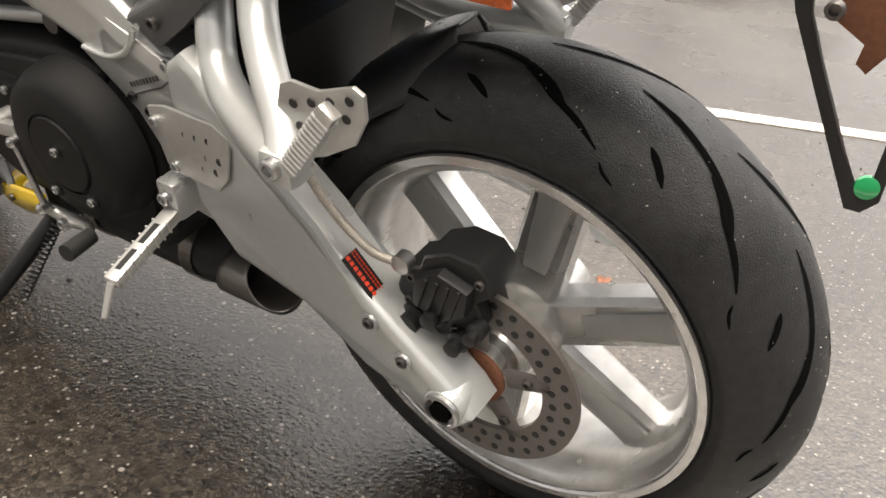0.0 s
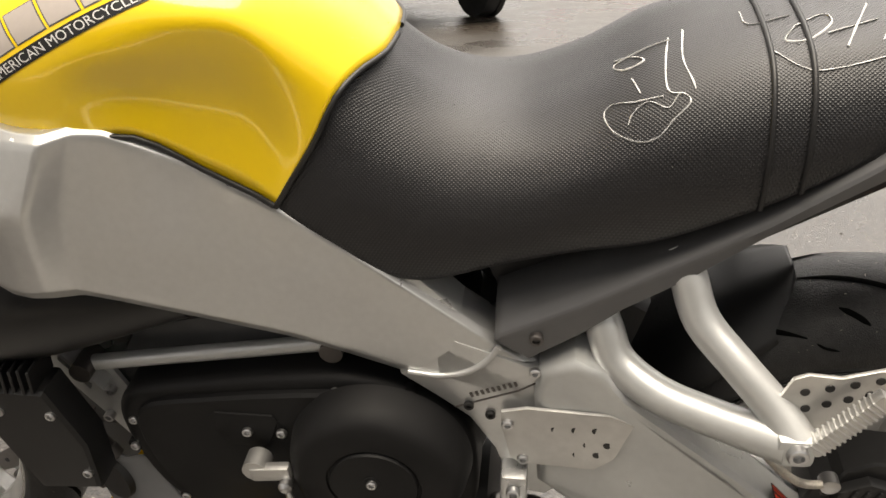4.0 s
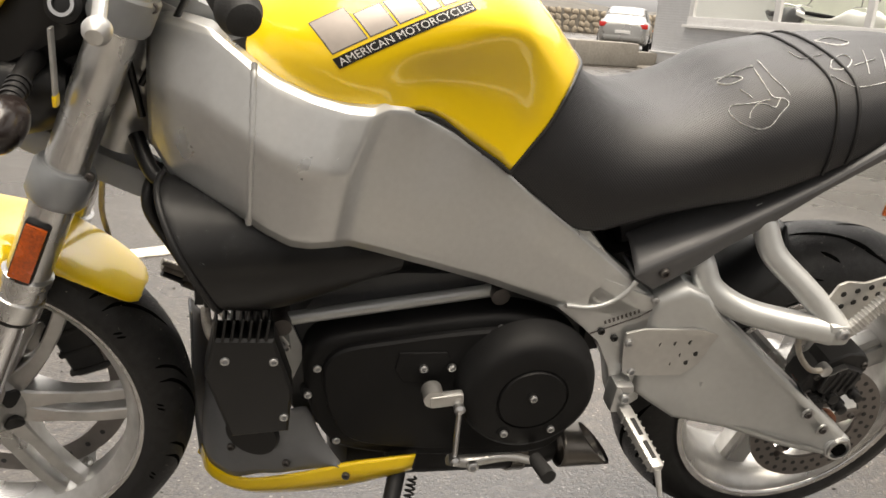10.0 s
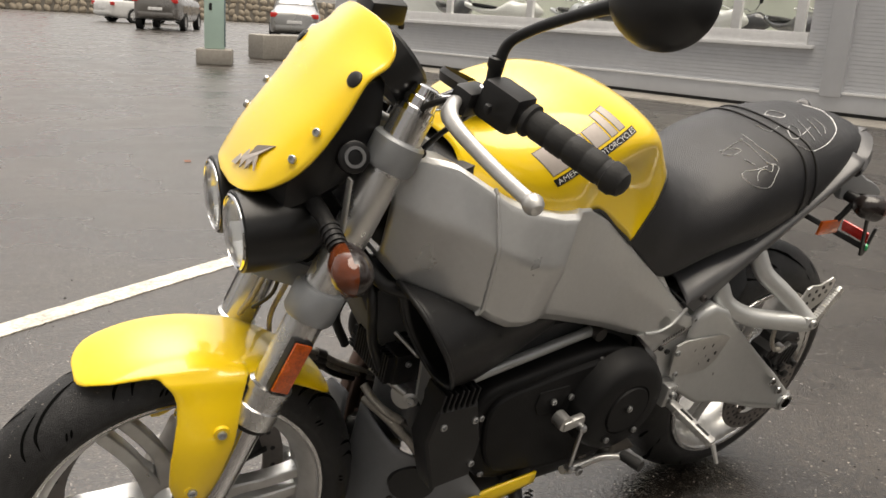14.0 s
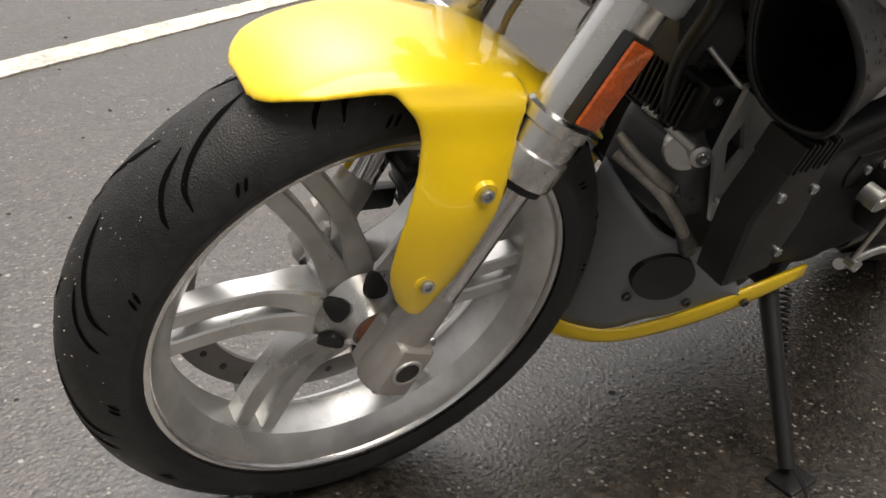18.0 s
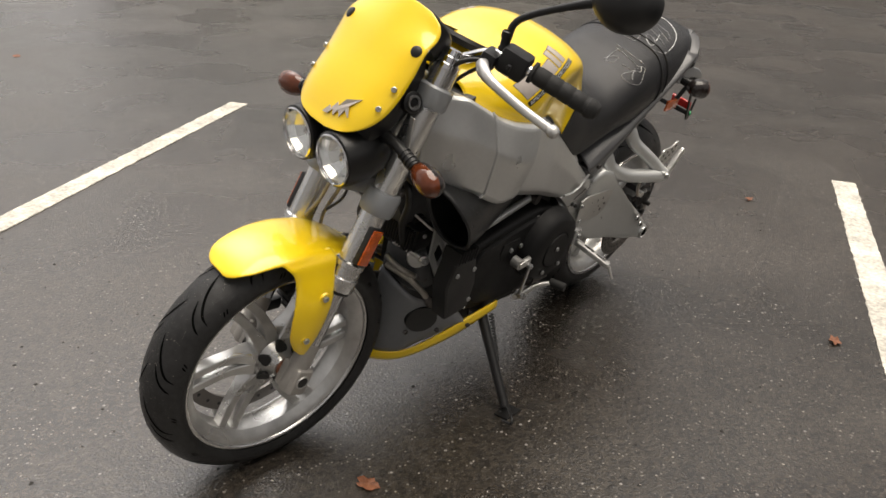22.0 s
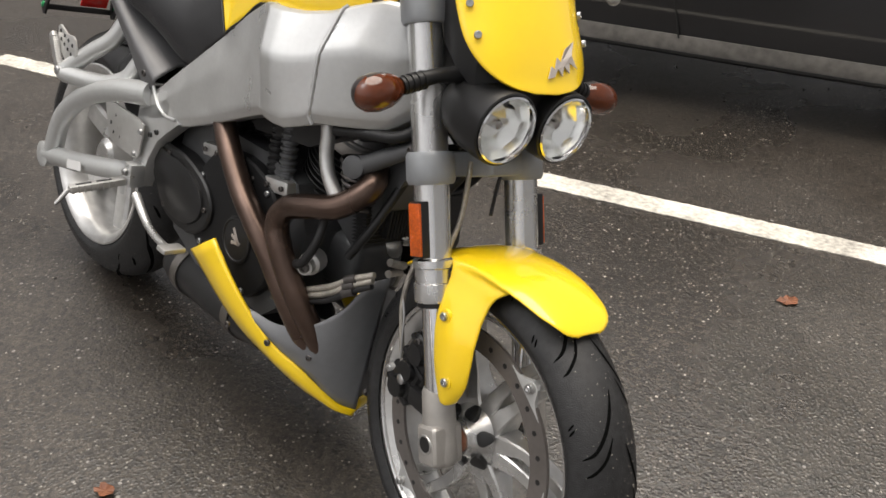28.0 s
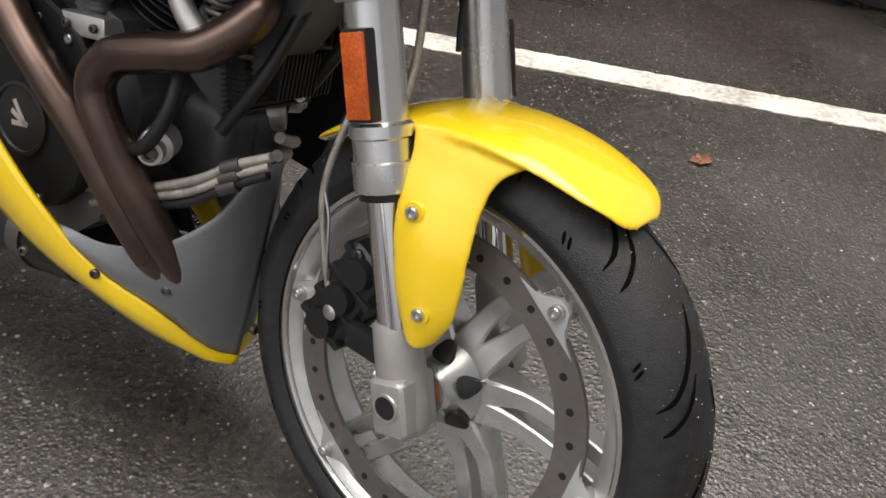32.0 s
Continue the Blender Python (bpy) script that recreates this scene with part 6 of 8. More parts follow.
tube("foot_loop", [foot_at + Vector((0.01, 0.0, 0.03)), foot_at + Vector((0.045, 0.035, 0.045)), foot_at + Vector((0.060, 0.05, 0.038)), foot_at + Vector((0.045, 0.02, 0.014))], 0.0035, BLACK, stand, n=5, seg=8)
coil = []
s0, s1 = Vector((0.690, 0.160, 0.250)), Vector((0.715, 0.235, 0.155))
sdir = (s1 - s0).normalized()
su = sdir.orthogonal().normalized()
sw_ = sdir.cross(su)
for k in range(161):
    t = k / 160
    a = t * 2 * math.pi * 16
    coil.append(s0.lerp(s1, t) + 0.0065 * (math.cos(a) * su + math.sin(a) * sw_))
tube("spring", coil, 0.0017, BLACK, stand, seg=6)



# ---- subframe, passenger pegs, tail, rear brake ----
RAIL = ((0.420, 0.637, 0.611, 0.603), (0.385, 0.654, 0.630, 0.582), (0.337, 0.679, 0.656, 0.616), (0.296, 0.698, 0.682, 0.652), (0.239, 0.733, 0.718, 0.692), (0.176, 0.773, 0.760, 0.744), (0.100, 0.828, 0.819, 0.798), (0.028, 0.882, 0.874, 0.850))
rows = [points([x] * 6, [0.070, 0.108, 0.148, 0.151, 0.148, 0.100], [zt + 0.004, zt, zc, zc - 0.005, zb, zb + 0.006]) for x, zt, zc, zb in RAIL]
rf = straight(rows, 5, 3)
for e in (1, -1):
    rail = sheet("tail_rail", [[Vector((v.x, v.y * e, v.z)) for v in r] for r in rf], GREYPLASTIC, bike, 0.004 * e, "dark silver tail rail below the saddle", smooth=50)
    tip = [points([x] * 5, [0.080, 0.110 - d, 0.143 - d, 0.143 - d, 0.090], [z + 0.004, z, z - 0.008, z - 0.026, z - 0.022]) for x, z, d in ((0.025, 0.880, 0.0), (-0.010, 0.902, 0.012), (-0.045, 0.918, 0.036), (-0.062, 0.922, 0.052))]
    sheet("rail_tip", [[Vector((v.x, v.y * e, v.z - 0.016)) for v in r] for r in skin(tip, 4, 2)], GREYPLASTIC, rail, 0.004 * e, "rail end below the saddle", smooth=50)
    bolt((0.378, 0.150 * e, 0.612), (0, e, 0), 0.0075, rail, DARKSTEEL)
    # passenger peg stay: two silver tubes meeting at the peg
    stay = empty("passenger_stay", "silver passenger peg stay", parent=bike)
    def stay_point(x, y, z):
        """The right-hand stay reaches less far out and lower."""
        w = 0.0 if e > 0 else min(1.0, (y - 0.118) / 0.114)
        return (x - 0.035 * w, (y - 0.042 * w) * e, z - 0.034 * w)

    tube("front_tube", [stay_point(*p) for p in ((0.322, 0.118, 0.640), (0.311, 0.133, 0.615), (0.296, 0.150, 0.585), (0.255, 0.176, 0.568), (0.200, 0.203, 0.566), (0.145, 0.230, 0.570))], [0.0185, 0.019, 0.0195, 0.019, 0.019, 0.021], SWING, stay, n=6, seg=18)
    tube("rear_tube", [stay_point(*p) for p in ((0.250, 0.118, 0.705), (0.239, 0.135, 0.685), (0.224, 0.157, 0.650), (0.190, 0.188, 0.622), (0.155, 0.214, 0.592), (0.138, 0.232, 0.570))], [0.018, 0.018, 0.018, 0.0175, 0.018, 0.021], SWING, stay, n=6, seg=18)
    PG = [(0.160, 0.606), (0.150, 0.636), (0.138, 0.642), (0.110, 0.640), (0.074, 0.653), (0.064, 0.648), (0.064, 0.626), (0.078, 0.600), (0.110, 0.580), (0.130, 0.572)]
    shift = Vector((0, 0, 0)) if e > 0 else Vector((-0.008, 0.026, -0.020))
    bm = prism_bm(PG, 0.004, 0.001, Matrix.Translation(shift) @ side_frame(0.212 * e, e))
    pl = part("heel_plate", bm, CAST, stay, "pale drilled heel plate")
    for k in range(4):
        lathe("hole", [(0, 0), (0, 0.0045), (0.0008, 0.004), (0.0008, 0)], Vector((0.138 - 0.020 * k, 0.2162 * e, 0.622 + 0.006 * k)) + shift, (0, e, 0), INK, pl, seg=12)
        lathe("hole", [(0, 0), (0, 0.0045), (0.0008, 0.004), (0.0008, 0)], Vector((0.134 - 0.017 * k, 0.2162 * e, 0.602 + 0.007 * k)) + shift, (0, e, 0), INK, pl, seg=12)
    peg = empty("passenger_peg", "ribbed alloy passenger peg folded up", parent=bike)
    P = Vector(stay_point(0.142, 0.232, 0.572))
    part("knuckle", box_bm(0.036, 0.030, 0.034, 0.008, m=Matrix.Translation(P)), SWING, peg)
    bolt(P + Vector((0, 0.013 * e, 0.004)), (0, e, 0), 0.010, peg)
    a, b = P + Vector((-0.012, 0.008 * e, 0.002)), P + Vector((-0.064, 0.006 * e, 0.072))
    fm = axis_frame(a.lerp(b, 0.5), (b - a), (0, 1, 0))
    L = (b - a).length
    bar = part("bar", box_bm(0.018, 0.013, L, 0.004, m=fm), CAST, peg)
    for k in range(13):
        part("rib", box_bm(0.0195, 0.0150, 0.0028, 0.001, m=fm @ Matrix.Translation((0, 0, -L / 2 + 0.008 + k * 0.0056)), segs=1), CAST, bar)
# hugger over the rear tyre
HR = []
for deg, r, w in ((152, 0.309, 0.070), (142, 0.312, 0.080), (132, 0.314, 0.084), (122, 0.316, 0.080), (115, 0.317, 0.068), (110, 0.318, 0.046), (107.5, 0.319, 0.014)):
    deg2 = 180 - deg
    a = radians(deg2)
    d = Vector((math.cos(a), 0, math.sin(a)))
    HR.append([REAR + d * (r - 0.045 * (s / 6) ** 2.2) + Vector((0, w * s / 6, 0)) for s in range(7)])
hugger = sheet("rear_hugger", mirrored(skin([[Vector((v.x, v.y, v.z)) for v in r] for r in HR], 4, 2)), BLACK, bike, 0.004, "matt black rear hugger wet with rain", smooth=60)
# tail unit
tail = empty("tail_unit", "grey tail moulding with lamp and number plate frame", parent=bike)
TL = []
for x, w, zb, zt in ((0.100, 0.100, 0.790, 0.820), (0.060, 0.118, 0.795, 0.842), (0.022, 0.122, 0.800, 0.862), (-0.010, 0.113, 0.790, 0.852), (-0.050, 0.110, 0.775, 0.828), (-0.110, 0.104, 0.768, 0.812), (-0.160, 0.080, 0.755, 0.795), (-0.205, 0.040, 0.745, 0.770)):
    TL.append([Vector((x, w * c, zb + (zt - zb) * q)) for c, q in ((-0.7, 0), (0.7, 0), (0.95, 0.2), (1, 0.5), (0.9, 0.85), (0.6, 1), (-0.6, 1), (-0.9, 0.85), (-1, 0.5), (-0.95, 0.2))])
solid("moulding", [[v for v in l] for l in [[c[i] for c in [spline([t[k] for t in TL], 3) for k in range(10)]] for i in range(3 * (len(TL) - 1) + 1)]], CLAMP, tail, "grey plastic tail moulding", smooth=50)
lathe("tail_lamp", [(-0.03, 0), (-0.03, 0.056), (0.006, 0.054), (0.018, 0.040), (0.026, 0.0)], (-0.078, 0, 0.842), (-0.8, 0, 0.62), RED, tail, "red tail lamp", seg=32)
lens = lathe("reflector_pad", [(0, 0), (0, 0.036), (0.003, 0.034), (0.004, 0)], (-0.084, 0.066, 0.816), (-0.35, 0.9, 0.45), PALEINK, tail, "white dotted pad", seg=28)
for k in range(7):
    for q in range(5):
        u, v_ = (k - 3) * 0.009, (q - 2) * 0.009
        if u * u + v_ * v_ < 0.0009:
            fm = axis_frame((-0.084, 0.066, 0.816), (-0.35, 0.9, 0.45))
            lathe("dot", [(0.0035, 0.0), (0.0045, 0.0022), (0.0035, 0.0026)], fm @ Vector((u, v_, 0)), (-0.35, 0.9, 0.45), STICKER if u > 0 else GREYPLASTIC, lens, seg=8)
for e in (1, -1):
    ARCH = [(0.098, 0.806), (0.060, 0.806), (0.041, 0.811), (0.022, 0.808), (0.006, 0.795), (-0.004, 0.772), (-0.030, 0.770), (-0.060, 0.780), (-0.110, 0.775), (-0.150, 0.765), (-0.152, 0.782), (-0.110, 0.803), (-0.070, 0.815), (-0.035, 0.832), (0.003, 0.852), (0.028, 0.852), (0.062, 0.832)]
    side_plate("side_panel", ARCH, 0.106 * e, 0.014, CLAMP, tail, "grey arched side panel", 0.005, e, None, 3, 3)
    sig = empty("rear_indicator", "smoked rear indicator with a round lens", parent=bike)
    tube("stalk", [(-0.010, 0.060 * e, 0.785), (-0.020, 0.110 * e, 0.782), (-0.028, 0.143 * e, 0.779)], [0.014, 0.011, 0.013], BLACK, sig, n=4, seg=14)
    c = Vector((-0.038, 0.170 * e, 0.776))
    lathe("housing", [(-0.038, 0), (-0.034, 0.014), (-0.020, 0.0235), (0.0, 0.027), (0.013, 0.027)], c, (-0.86, 0.5 * e, -0.04), SMOKE, sig, "dark smoked housing", seg=28, smooth=80)
    lathe("lens", [(0.013, 0.027), (0.020, 0.0235), (0.026, 0.0145), (0.029, 0)], c, (-0.86, 0.5 * e, -0.04), AMBER, sig, "amber lens", seg=28, smooth=80)
    bm = box_bm(0.070, 0.006, 0.031, 0.002, m=Matrix.Translation((0.019, 0.134 * e, 0.718)) @ Matrix.Rotation(radians(-1), 4, "Y"))
    part("rear_side_reflector", bm, ORANGE, bike, "orange rectangular reflector")
    tube("reflector_arm", [(-0.004, 0.131 * e, 0.730), (-0.016, 0.134 * e, 0.748), (-0.024, 0.138 * e, 0.770)], 0.0065, BLACK, bike, "black bracket arm", n=4)
# number plate frame: a bent black flat bar
VEE = [(-0.194, 0.752), (-0.208, 0.752), (-0.213, 0.724), (-0.227, 0.692), (-0.256, 0.631), (-0.271, 0.603), (-0.277, 0.612), (-0.279, 0.660), (-0.287, 0.660), (-0.286, 0.602), (-0.276, 0.590), (-0.265, 0.590), (-0.246, 0.630), (-0.216, 0.694), (-0.202, 0.724)]
TAB2 = [(-0.222, 0.742), (-0.258, 0.735), (-0.262, 0.700), (-0.252, 0.684), (-0.244, 0.690), (-0.246, 0.704), (-0.226, 0.716)]
for e in (1, -1):
    vee = side_plate("plate_frame", VEE, 0.086 * e, 0.005, BLACK, tail, "black flat-bar plate frame", 0.001, e)
    tube("plate_strut", [Vector((-0.10, 0.045 * e, 0.770)), Vector((-0.201, 0.086 * e, 0.742))], 0.006, BLACK, tail, "black plate strut", seg=8)
    side_plate("inner_bracket", TAB2, 0.070 * e, 0.004, RUST, tail, "rusty plate bracket", 0.001, e)
    bolt((-0.226, 0.090 * e, 0.731), (0, e, 0), 0.0065, tail, DARKSTEEL)
    lathe("green_lens", [(0, 0.0085), (0.004, 0.0085), (0.007, 0)], Vector((-0.275, 0.090 * e, 0.612)), (-0.3, e, 0.2), GREENLENS, tail, "round green lens", seg=16)
part("plate_bar", box_bm(0.005, 0.172, 0.014, 0.001, at=(-0.283, 0, 0.606)), BLACK, tail)
part("plate_bar", box_bm(0.005, 0.172, 0.014, 0.001, at=(-0.204, 0, 0.746)), BLACK, tail)
part("red_reflector", box_bm(0.006, 0.070, 0.030, 0.003, m=Matrix.Translation((-0.289, 0.045, 0.628)) @ Matrix.Rotation(radians(20), 4, "Y")), RED, tail, "red reflector")
# rear shock, fan and wiring glimpsed below the saddle
lathe("cooling_fan", [(-0.015, 0.0), (-0.015, 0.060), (0.015, 0.060), (0.015, 0.052), (0.0, 0.050), (0.0, 0)], (0.395, 0.03, 0.650), (0, 1, 0), BLACK, bike, "black cooling fan", seg=32)
for k in range(6):
    a = radians(60 * k)
    tube("fan_blade", [Vector((0.395 + 0.012 * math.cos(a), 0.034, 0.650 + 0.012 * math.sin(a))), Vector((0.395 + 0.050 * math.cos(a + 0.5), 0.040, 0.650 + 0.050 * math.sin(a + 0.5)))], 0.006, FIN, bike, "fan blade", seg=8, squash=0.4)
side_plate("rear_tray", [(0.42, 0.62), (0.45, 0.70), (0.25, 0.74), (0.05, 0.83), (0.0, 0.80), (0.22, 0.66)], -0.09, 0.18, BLACK, bike, "black under-seat tray", 0.01)
side_plate("seat_post", [(0.475, 0.60), (0.520, 0.665), (0.500, 0.672), (0.455, 0.625)], 0.09, 0.045, SWING, bike, "silver web casting", 0.004)
lathe("shock_reservoir", [(0, 0.0), (0, 0.014), (0.05, 0.014), (0.055, 0.010), (0.055, 0)], (0.28, 0.0, 0.610), (-0.6, 0, 0.8), BLUE, bike, "blue shock reservoir", seg=24)
side_plate("battery_box", [(0.44, 0.42), (0.44, 0.60), (0.33, 0.64), (0.26, 0.60), (0.30, 0.45)], -0.10, 0.19, FIN, bike, "dark rear engine mount", 0.02)
# rear caliper on the left arm
rc = empty("rear_caliper", "black rear brake caliper", parent=bike, m=Matrix.Translation((0.010, 0.026, 0.006)))
part("body", prism_bm([(0.074, 0.372), (0.080, 0.405), (0.072, 0.430), (0.052, 0.440), (0.046, 0.455), (0.018, 0.470), (-0.012, 0.468), (-0.024, 0.455), (-0.027, 0.435), (-0.012, 0.420), (-0.018, 0.395), (0.005, 0.372), (0.034, 0.360)], 0.048, 0.006, side_frame(0.090, 1), 3), BLACK, rc)
part("cover", prism_bm([(0.054, 0.402), (0.050, 0.436), (0.022, 0.452), (-0.010, 0.442), (-0.006, 0.412), (0.022, 0.392)], 0.014, 0.005, side_frame(0.137, 1), 2), BLACK, rc)
for x, z, r_ in ((0.030, 0.395, 0.013), (0.055, 0.380, 0.016), (-0.015, 0.395, 0.010), (0.005, 0.372, 0.012)):
    lathe("pin_boot", [(0, 0), (0, r_), (0.012, r_), (0.015, r_ * 0.7), (0.024, r_ * 0.7), (0.026, 0)], (x, 0.135, z), (0, 1, 0), BLACK, rc, seg=18)
lathe("banjo", [(0, 0), (0, 0.010), (0.014, 0.010), (0.016, 0.006), (0.016, 0)], (0.062, 0.140, 0.448), (0, 1, 0), STEEL, rc, "steel banjo fitting", seg=16)
tube("hose", [(0.064, 0.150, 0.448), (0.095, 0.155, 0.455), (0.130, 0.160, 0.490), (0.150, 0.165, 0.530), (0.165, 0.160, 0.560)], 0.0045, BRAID, rc, "braided brake hose", n=6)
for x, z in ((0.064, 0.395), (0.060, 0.425), (-0.016, 0.448), (0.012, 0.380)):
    bolt((x, 0.137, z), (0, 1, 0), 0.0052, rc, DARKSTEEL)
for k in range(4):
    part("cover_rib", box_bm(0.004, 0.004, 0.040, 0.001, m=Matrix.Translation((0.040 - 0.012 * k, 0.1515, 0.424)) @ Matrix.Rotation(radians(-18), 4, "Y")), BLACK, rc)



# ---- right side: pipes, covers, hoses ----
pipes = empty("exhaust_headers", "heat-browned exhaust header pipes", parent=bike)
tube("rear_header", [(0.575, -0.080, 0.620), (0.640, -0.125, 0.588), (0.735, -0.143, 0.513), (0.800, -0.145, 0.465), (0.850, -0.138, 0.420), (0.898, -0.120, 0.350), (0.928, -0.090, 0.285), (0.925, -0.060, 0.245), (0.86, -0.03, 0.225)], 0.0215, PIPE, pipes, "browned steel pipe", n=8, seg=20)
tube("front_header", [(0.975, -0.050, 0.630), (1.010, -0.085, 0.603), (0.978, -0.118, 0.560), (0.925, -0.134, 0.540), (0.880, -0.140, 0.520), (0.862, -0.142, 0.485), (0.880, -0.138, 0.440), (0.918, -0.122, 0.375), (0.950, -0.090, 0.305), (0.955, -0.060, 0.262), (0.92, -0.03, 0.235)], 0.0215, PIPE, pipes, "browned steel pipe", n=8, seg=20)
lathe("clamp_ring", [(-0.014, 0.023), (-0.014, 0.029), (0.014, 0.029), (0.014, 0.023)], (0.930, -0.085, 0.292), (0.4, 0.5, -0.75), PIPE, pipes, seg=24)
cam_cover = side_plate("cam_cover", [(0.82, 0.34), (0.84, 0.44), (0.80, 0.52), (0.70, 0.55), (0.60, 0.52), (0.55, 0.43), (0.57, 0.34), (0.66, 0.29), (0.76, 0.29)], -0.088, 0.030, SATIN, engine, "black cam cover", 0.010, -1, None, 3, 3)
lathe("timing_cap", [(0.116, 0.046), (0.122, 0.044), (0.123, 0.040), (0.121, 0.038), (0.121, 0)], (0.722, 0, 0.393), (0, -1, 0), BLACK, cam_cover, "round black cap with silver emblem", seg=40)
for a0, L in ((0.35, 0.030), (0.9, 0.034), (-0.2, 0.026)):
    part("emblem_stroke", box_bm(L, 0.0012, 0.006, 0, m=Matrix.Translation((0.722, -0.1222, 0.393 + 0.012 * (a0 - 0.3))) @ Matrix.Rotation(a0, 4, "Y")), DECAL, cam_cover)
for x, z in ((0.815, 0.42), (0.79, 0.51), (0.70, 0.538), (0.58, 0.47), (0.60, 0.34), (0.76, 0.305)):
    bolt((x, -0.117, z), (0, -1, 0), 0.0058, cam_cover)
lathe("oil_filter", [(-0.04, 0), (-0.04, 0.036), (0.055, 0.036), (0.062, 0.030), (0.062, 0)], (0.900, -0.045, 0.290), (0.75, -0.5, -0.2), INK, engine, "black oil filter with white print", seg=32)
for k in range(3):
    lathe("print_band", [(0.01 + 0.014 * k, 0.0365), (0.016 + 0.014 * k, 0.0365)], (0.900, -0.045, 0.290), (0.75, -0.5, -0.2), PALEINK if k == 1 else INK, engine, "white printed band", seg=32)
# pushrod tubes and tappet blocks
for x0, x1, y in ((0.806, 0.790, -0.092), (0.758, 0.752, -0.086), (0.61, 0.575, -0.085), (0.63, 0.60, -0.085)):
    a, b = Vector((x0, y, 0.520)), Vector((x1, y, 0.650))
    prof = []
    for k in range(11):
        prof += [(0.012 * k, 0.0125), (0.012 * k + 0.003, 0.0165), (0.012 * k + 0.007, 0.0165), (0.012 * k + 0.010, 0.0125)]
    lathe("pushrod_cover", prof, a, b - a, ENGINE if x0 > 0.8 else BLACK, engine, "ribbed pushrod cover", seg=20)
for x in (0.782, 0.615):
    block = part("tappet_block", box_bm(0.112, 0.034, 0.026, 0.006, m=Matrix.Translation((x, -0.098, 0.526)) @ Matrix.Rotation(radians(-8), 4, "Y")), CAST, engine, "alloy tappet block")
    for dx in (-0.042, 0.0, 0.042):
        bolt((x + dx, -0.116, 0.526 + 0.14 * dx), (0, -1, 0), 0.005, block, DARKSTEEL)
# intake, front mount and coil below the right spar
tube("silver_bracket_tube", [(0.902, -0.112, 0.700), (0.914, -0.112, 0.662), (0.921, -0.113, 0.625), (0.940, -0.113, 0.592), (0.972, -0.108, 0.558)], 0.0122, CAST, bike, "bent silver tube", n=6, seg=18)
coilp = []
for k in range(97):
    t, a = k / 96, 2 * math.pi * 7 * k / 96
    coilp.append(Vector((0.955 + 0.03 * t + 0.024 * math.cos(a), -0.080 + 0.024 * math.sin(a), 0.635 - 0.075 * t)))
tube("mount_spring", coilp, 0.0035, DARKSTEEL, bike, "dark coil spring", seg=8)
tube("front_mount_arm", [(1.070, -0.062, 0.690), (1.020, -0.080, 0.655), (0.978, -0.093, 0.627)], [0.013, 0.015, 0.018], ENGINE, bike, "grey cast mount arm", n=5)
lathe("mount_bush", [(-0.018, 0), (-0.018, 0.019), (0.018, 0.019), (0.020, 0.015), (0.020, 0)], (0.978, -0.093, 0.627), (0.35, -0.9, 0.1), ENGINE, bike, "round mount bush", seg=24)
side_plate("front_mount", [(1.03, 0.60), (1.06, 0.66), (0.98, 0.66), (0.90, 0.58), (0.90, 0.50), (0.95, 0.47)], -0.045, 0.09, ENGINE, engine, "grey front motor mount", 0.012)
lathe("drain_plug", [(0, 0), (0, 0.022), (0.03, 0.020), (0.034, 0.014), (0.05, 0.014), (0.05, 0)], (0.905, -0.08, 0.43), (0.5, -0.85, 0), CAST, engine, "alloy fitting", seg=20)
bolt((0.930, -0.122, 0.43), (0.5, -0.85, 0), 0.009, engine, DARKSTEEL)
for k in range(3):
    tube("oil_line", [(0.80 + 0.02 * k, -0.092, 0.330 - 0.012 * k), (0.90, -0.104, 0.372 - 0.012 * k), (0.975, -0.102, 0.412 - 0.013 * k), (1.020, -0.096, 0.446 - 0.012 * k), (1.060, -0.086, 0.470 - 0.010 * k)], 0.0055, (BRAID, BRAID, BLACK)[k], bike, "braided oil line", n=6, seg=10)
    lathe("hose_end", [(-0.012, 0.006), (-0.012, 0.008), (0.012, 0.008), (0.012, 0.006)], (1.020, -0.096, 0.446 - 0.012 * k), (0.8, 0.15, 0.5), DARKSTEEL, bike, "dark hose end", seg=14)
for pts in (([(0.93, -0.10, 0.56), (0.95, -0.12, 0.50), (0.93, -0.13, 0.44), (0.88, -0.12, 0.42)]), ([(1.03, -0.03, 0.62), (1.02, -0.07, 0.54), (0.985, -0.08, 0.47)]), ([(1.05, 0.05, 0.70), (1.06, 0.085, 0.66), (1.03, 0.06, 0.58), (0.99, 0.05, 0.50)])):
    tube("wiring_loom", pts, 0.008, BLACK, bike, "ribbed black wiring sleeve", n=6)
# dark lower fill behind the fork: oil cooler and horn bracket
part("oil_cooler", box_bm(0.030, 0.110, 0.090, 0.008, m=Matrix.Translation((0.968, 0.0, 0.530)) @ Matrix.Rotation(radians(-14), 4, "Y")), FIN, bike, "finned black oil cooler")
for k in range(14):
    part("cooler_fin", box_bm(0.036, 0.114, 0.002, 0, m=Matrix.Translation((0.968, 0.0, 0.530)) @ Matrix.Rotation(radians(-14), 4, "Y") @ Matrix.Translation((0, 0, -0.042 + 0.0062 * k))), FIN, bike)
for e in (1, -1):
    tube("frame_loom", [(1.075, 0.045 * e, 0.735), (1.05, 0.085 * e, 0.700), (1.00, 0.11 * e, 0.690), (0.95, 0.13 * e, 0.680)], 0.010, BLACK, bike, "black wiring loom", n=5)



import itertools

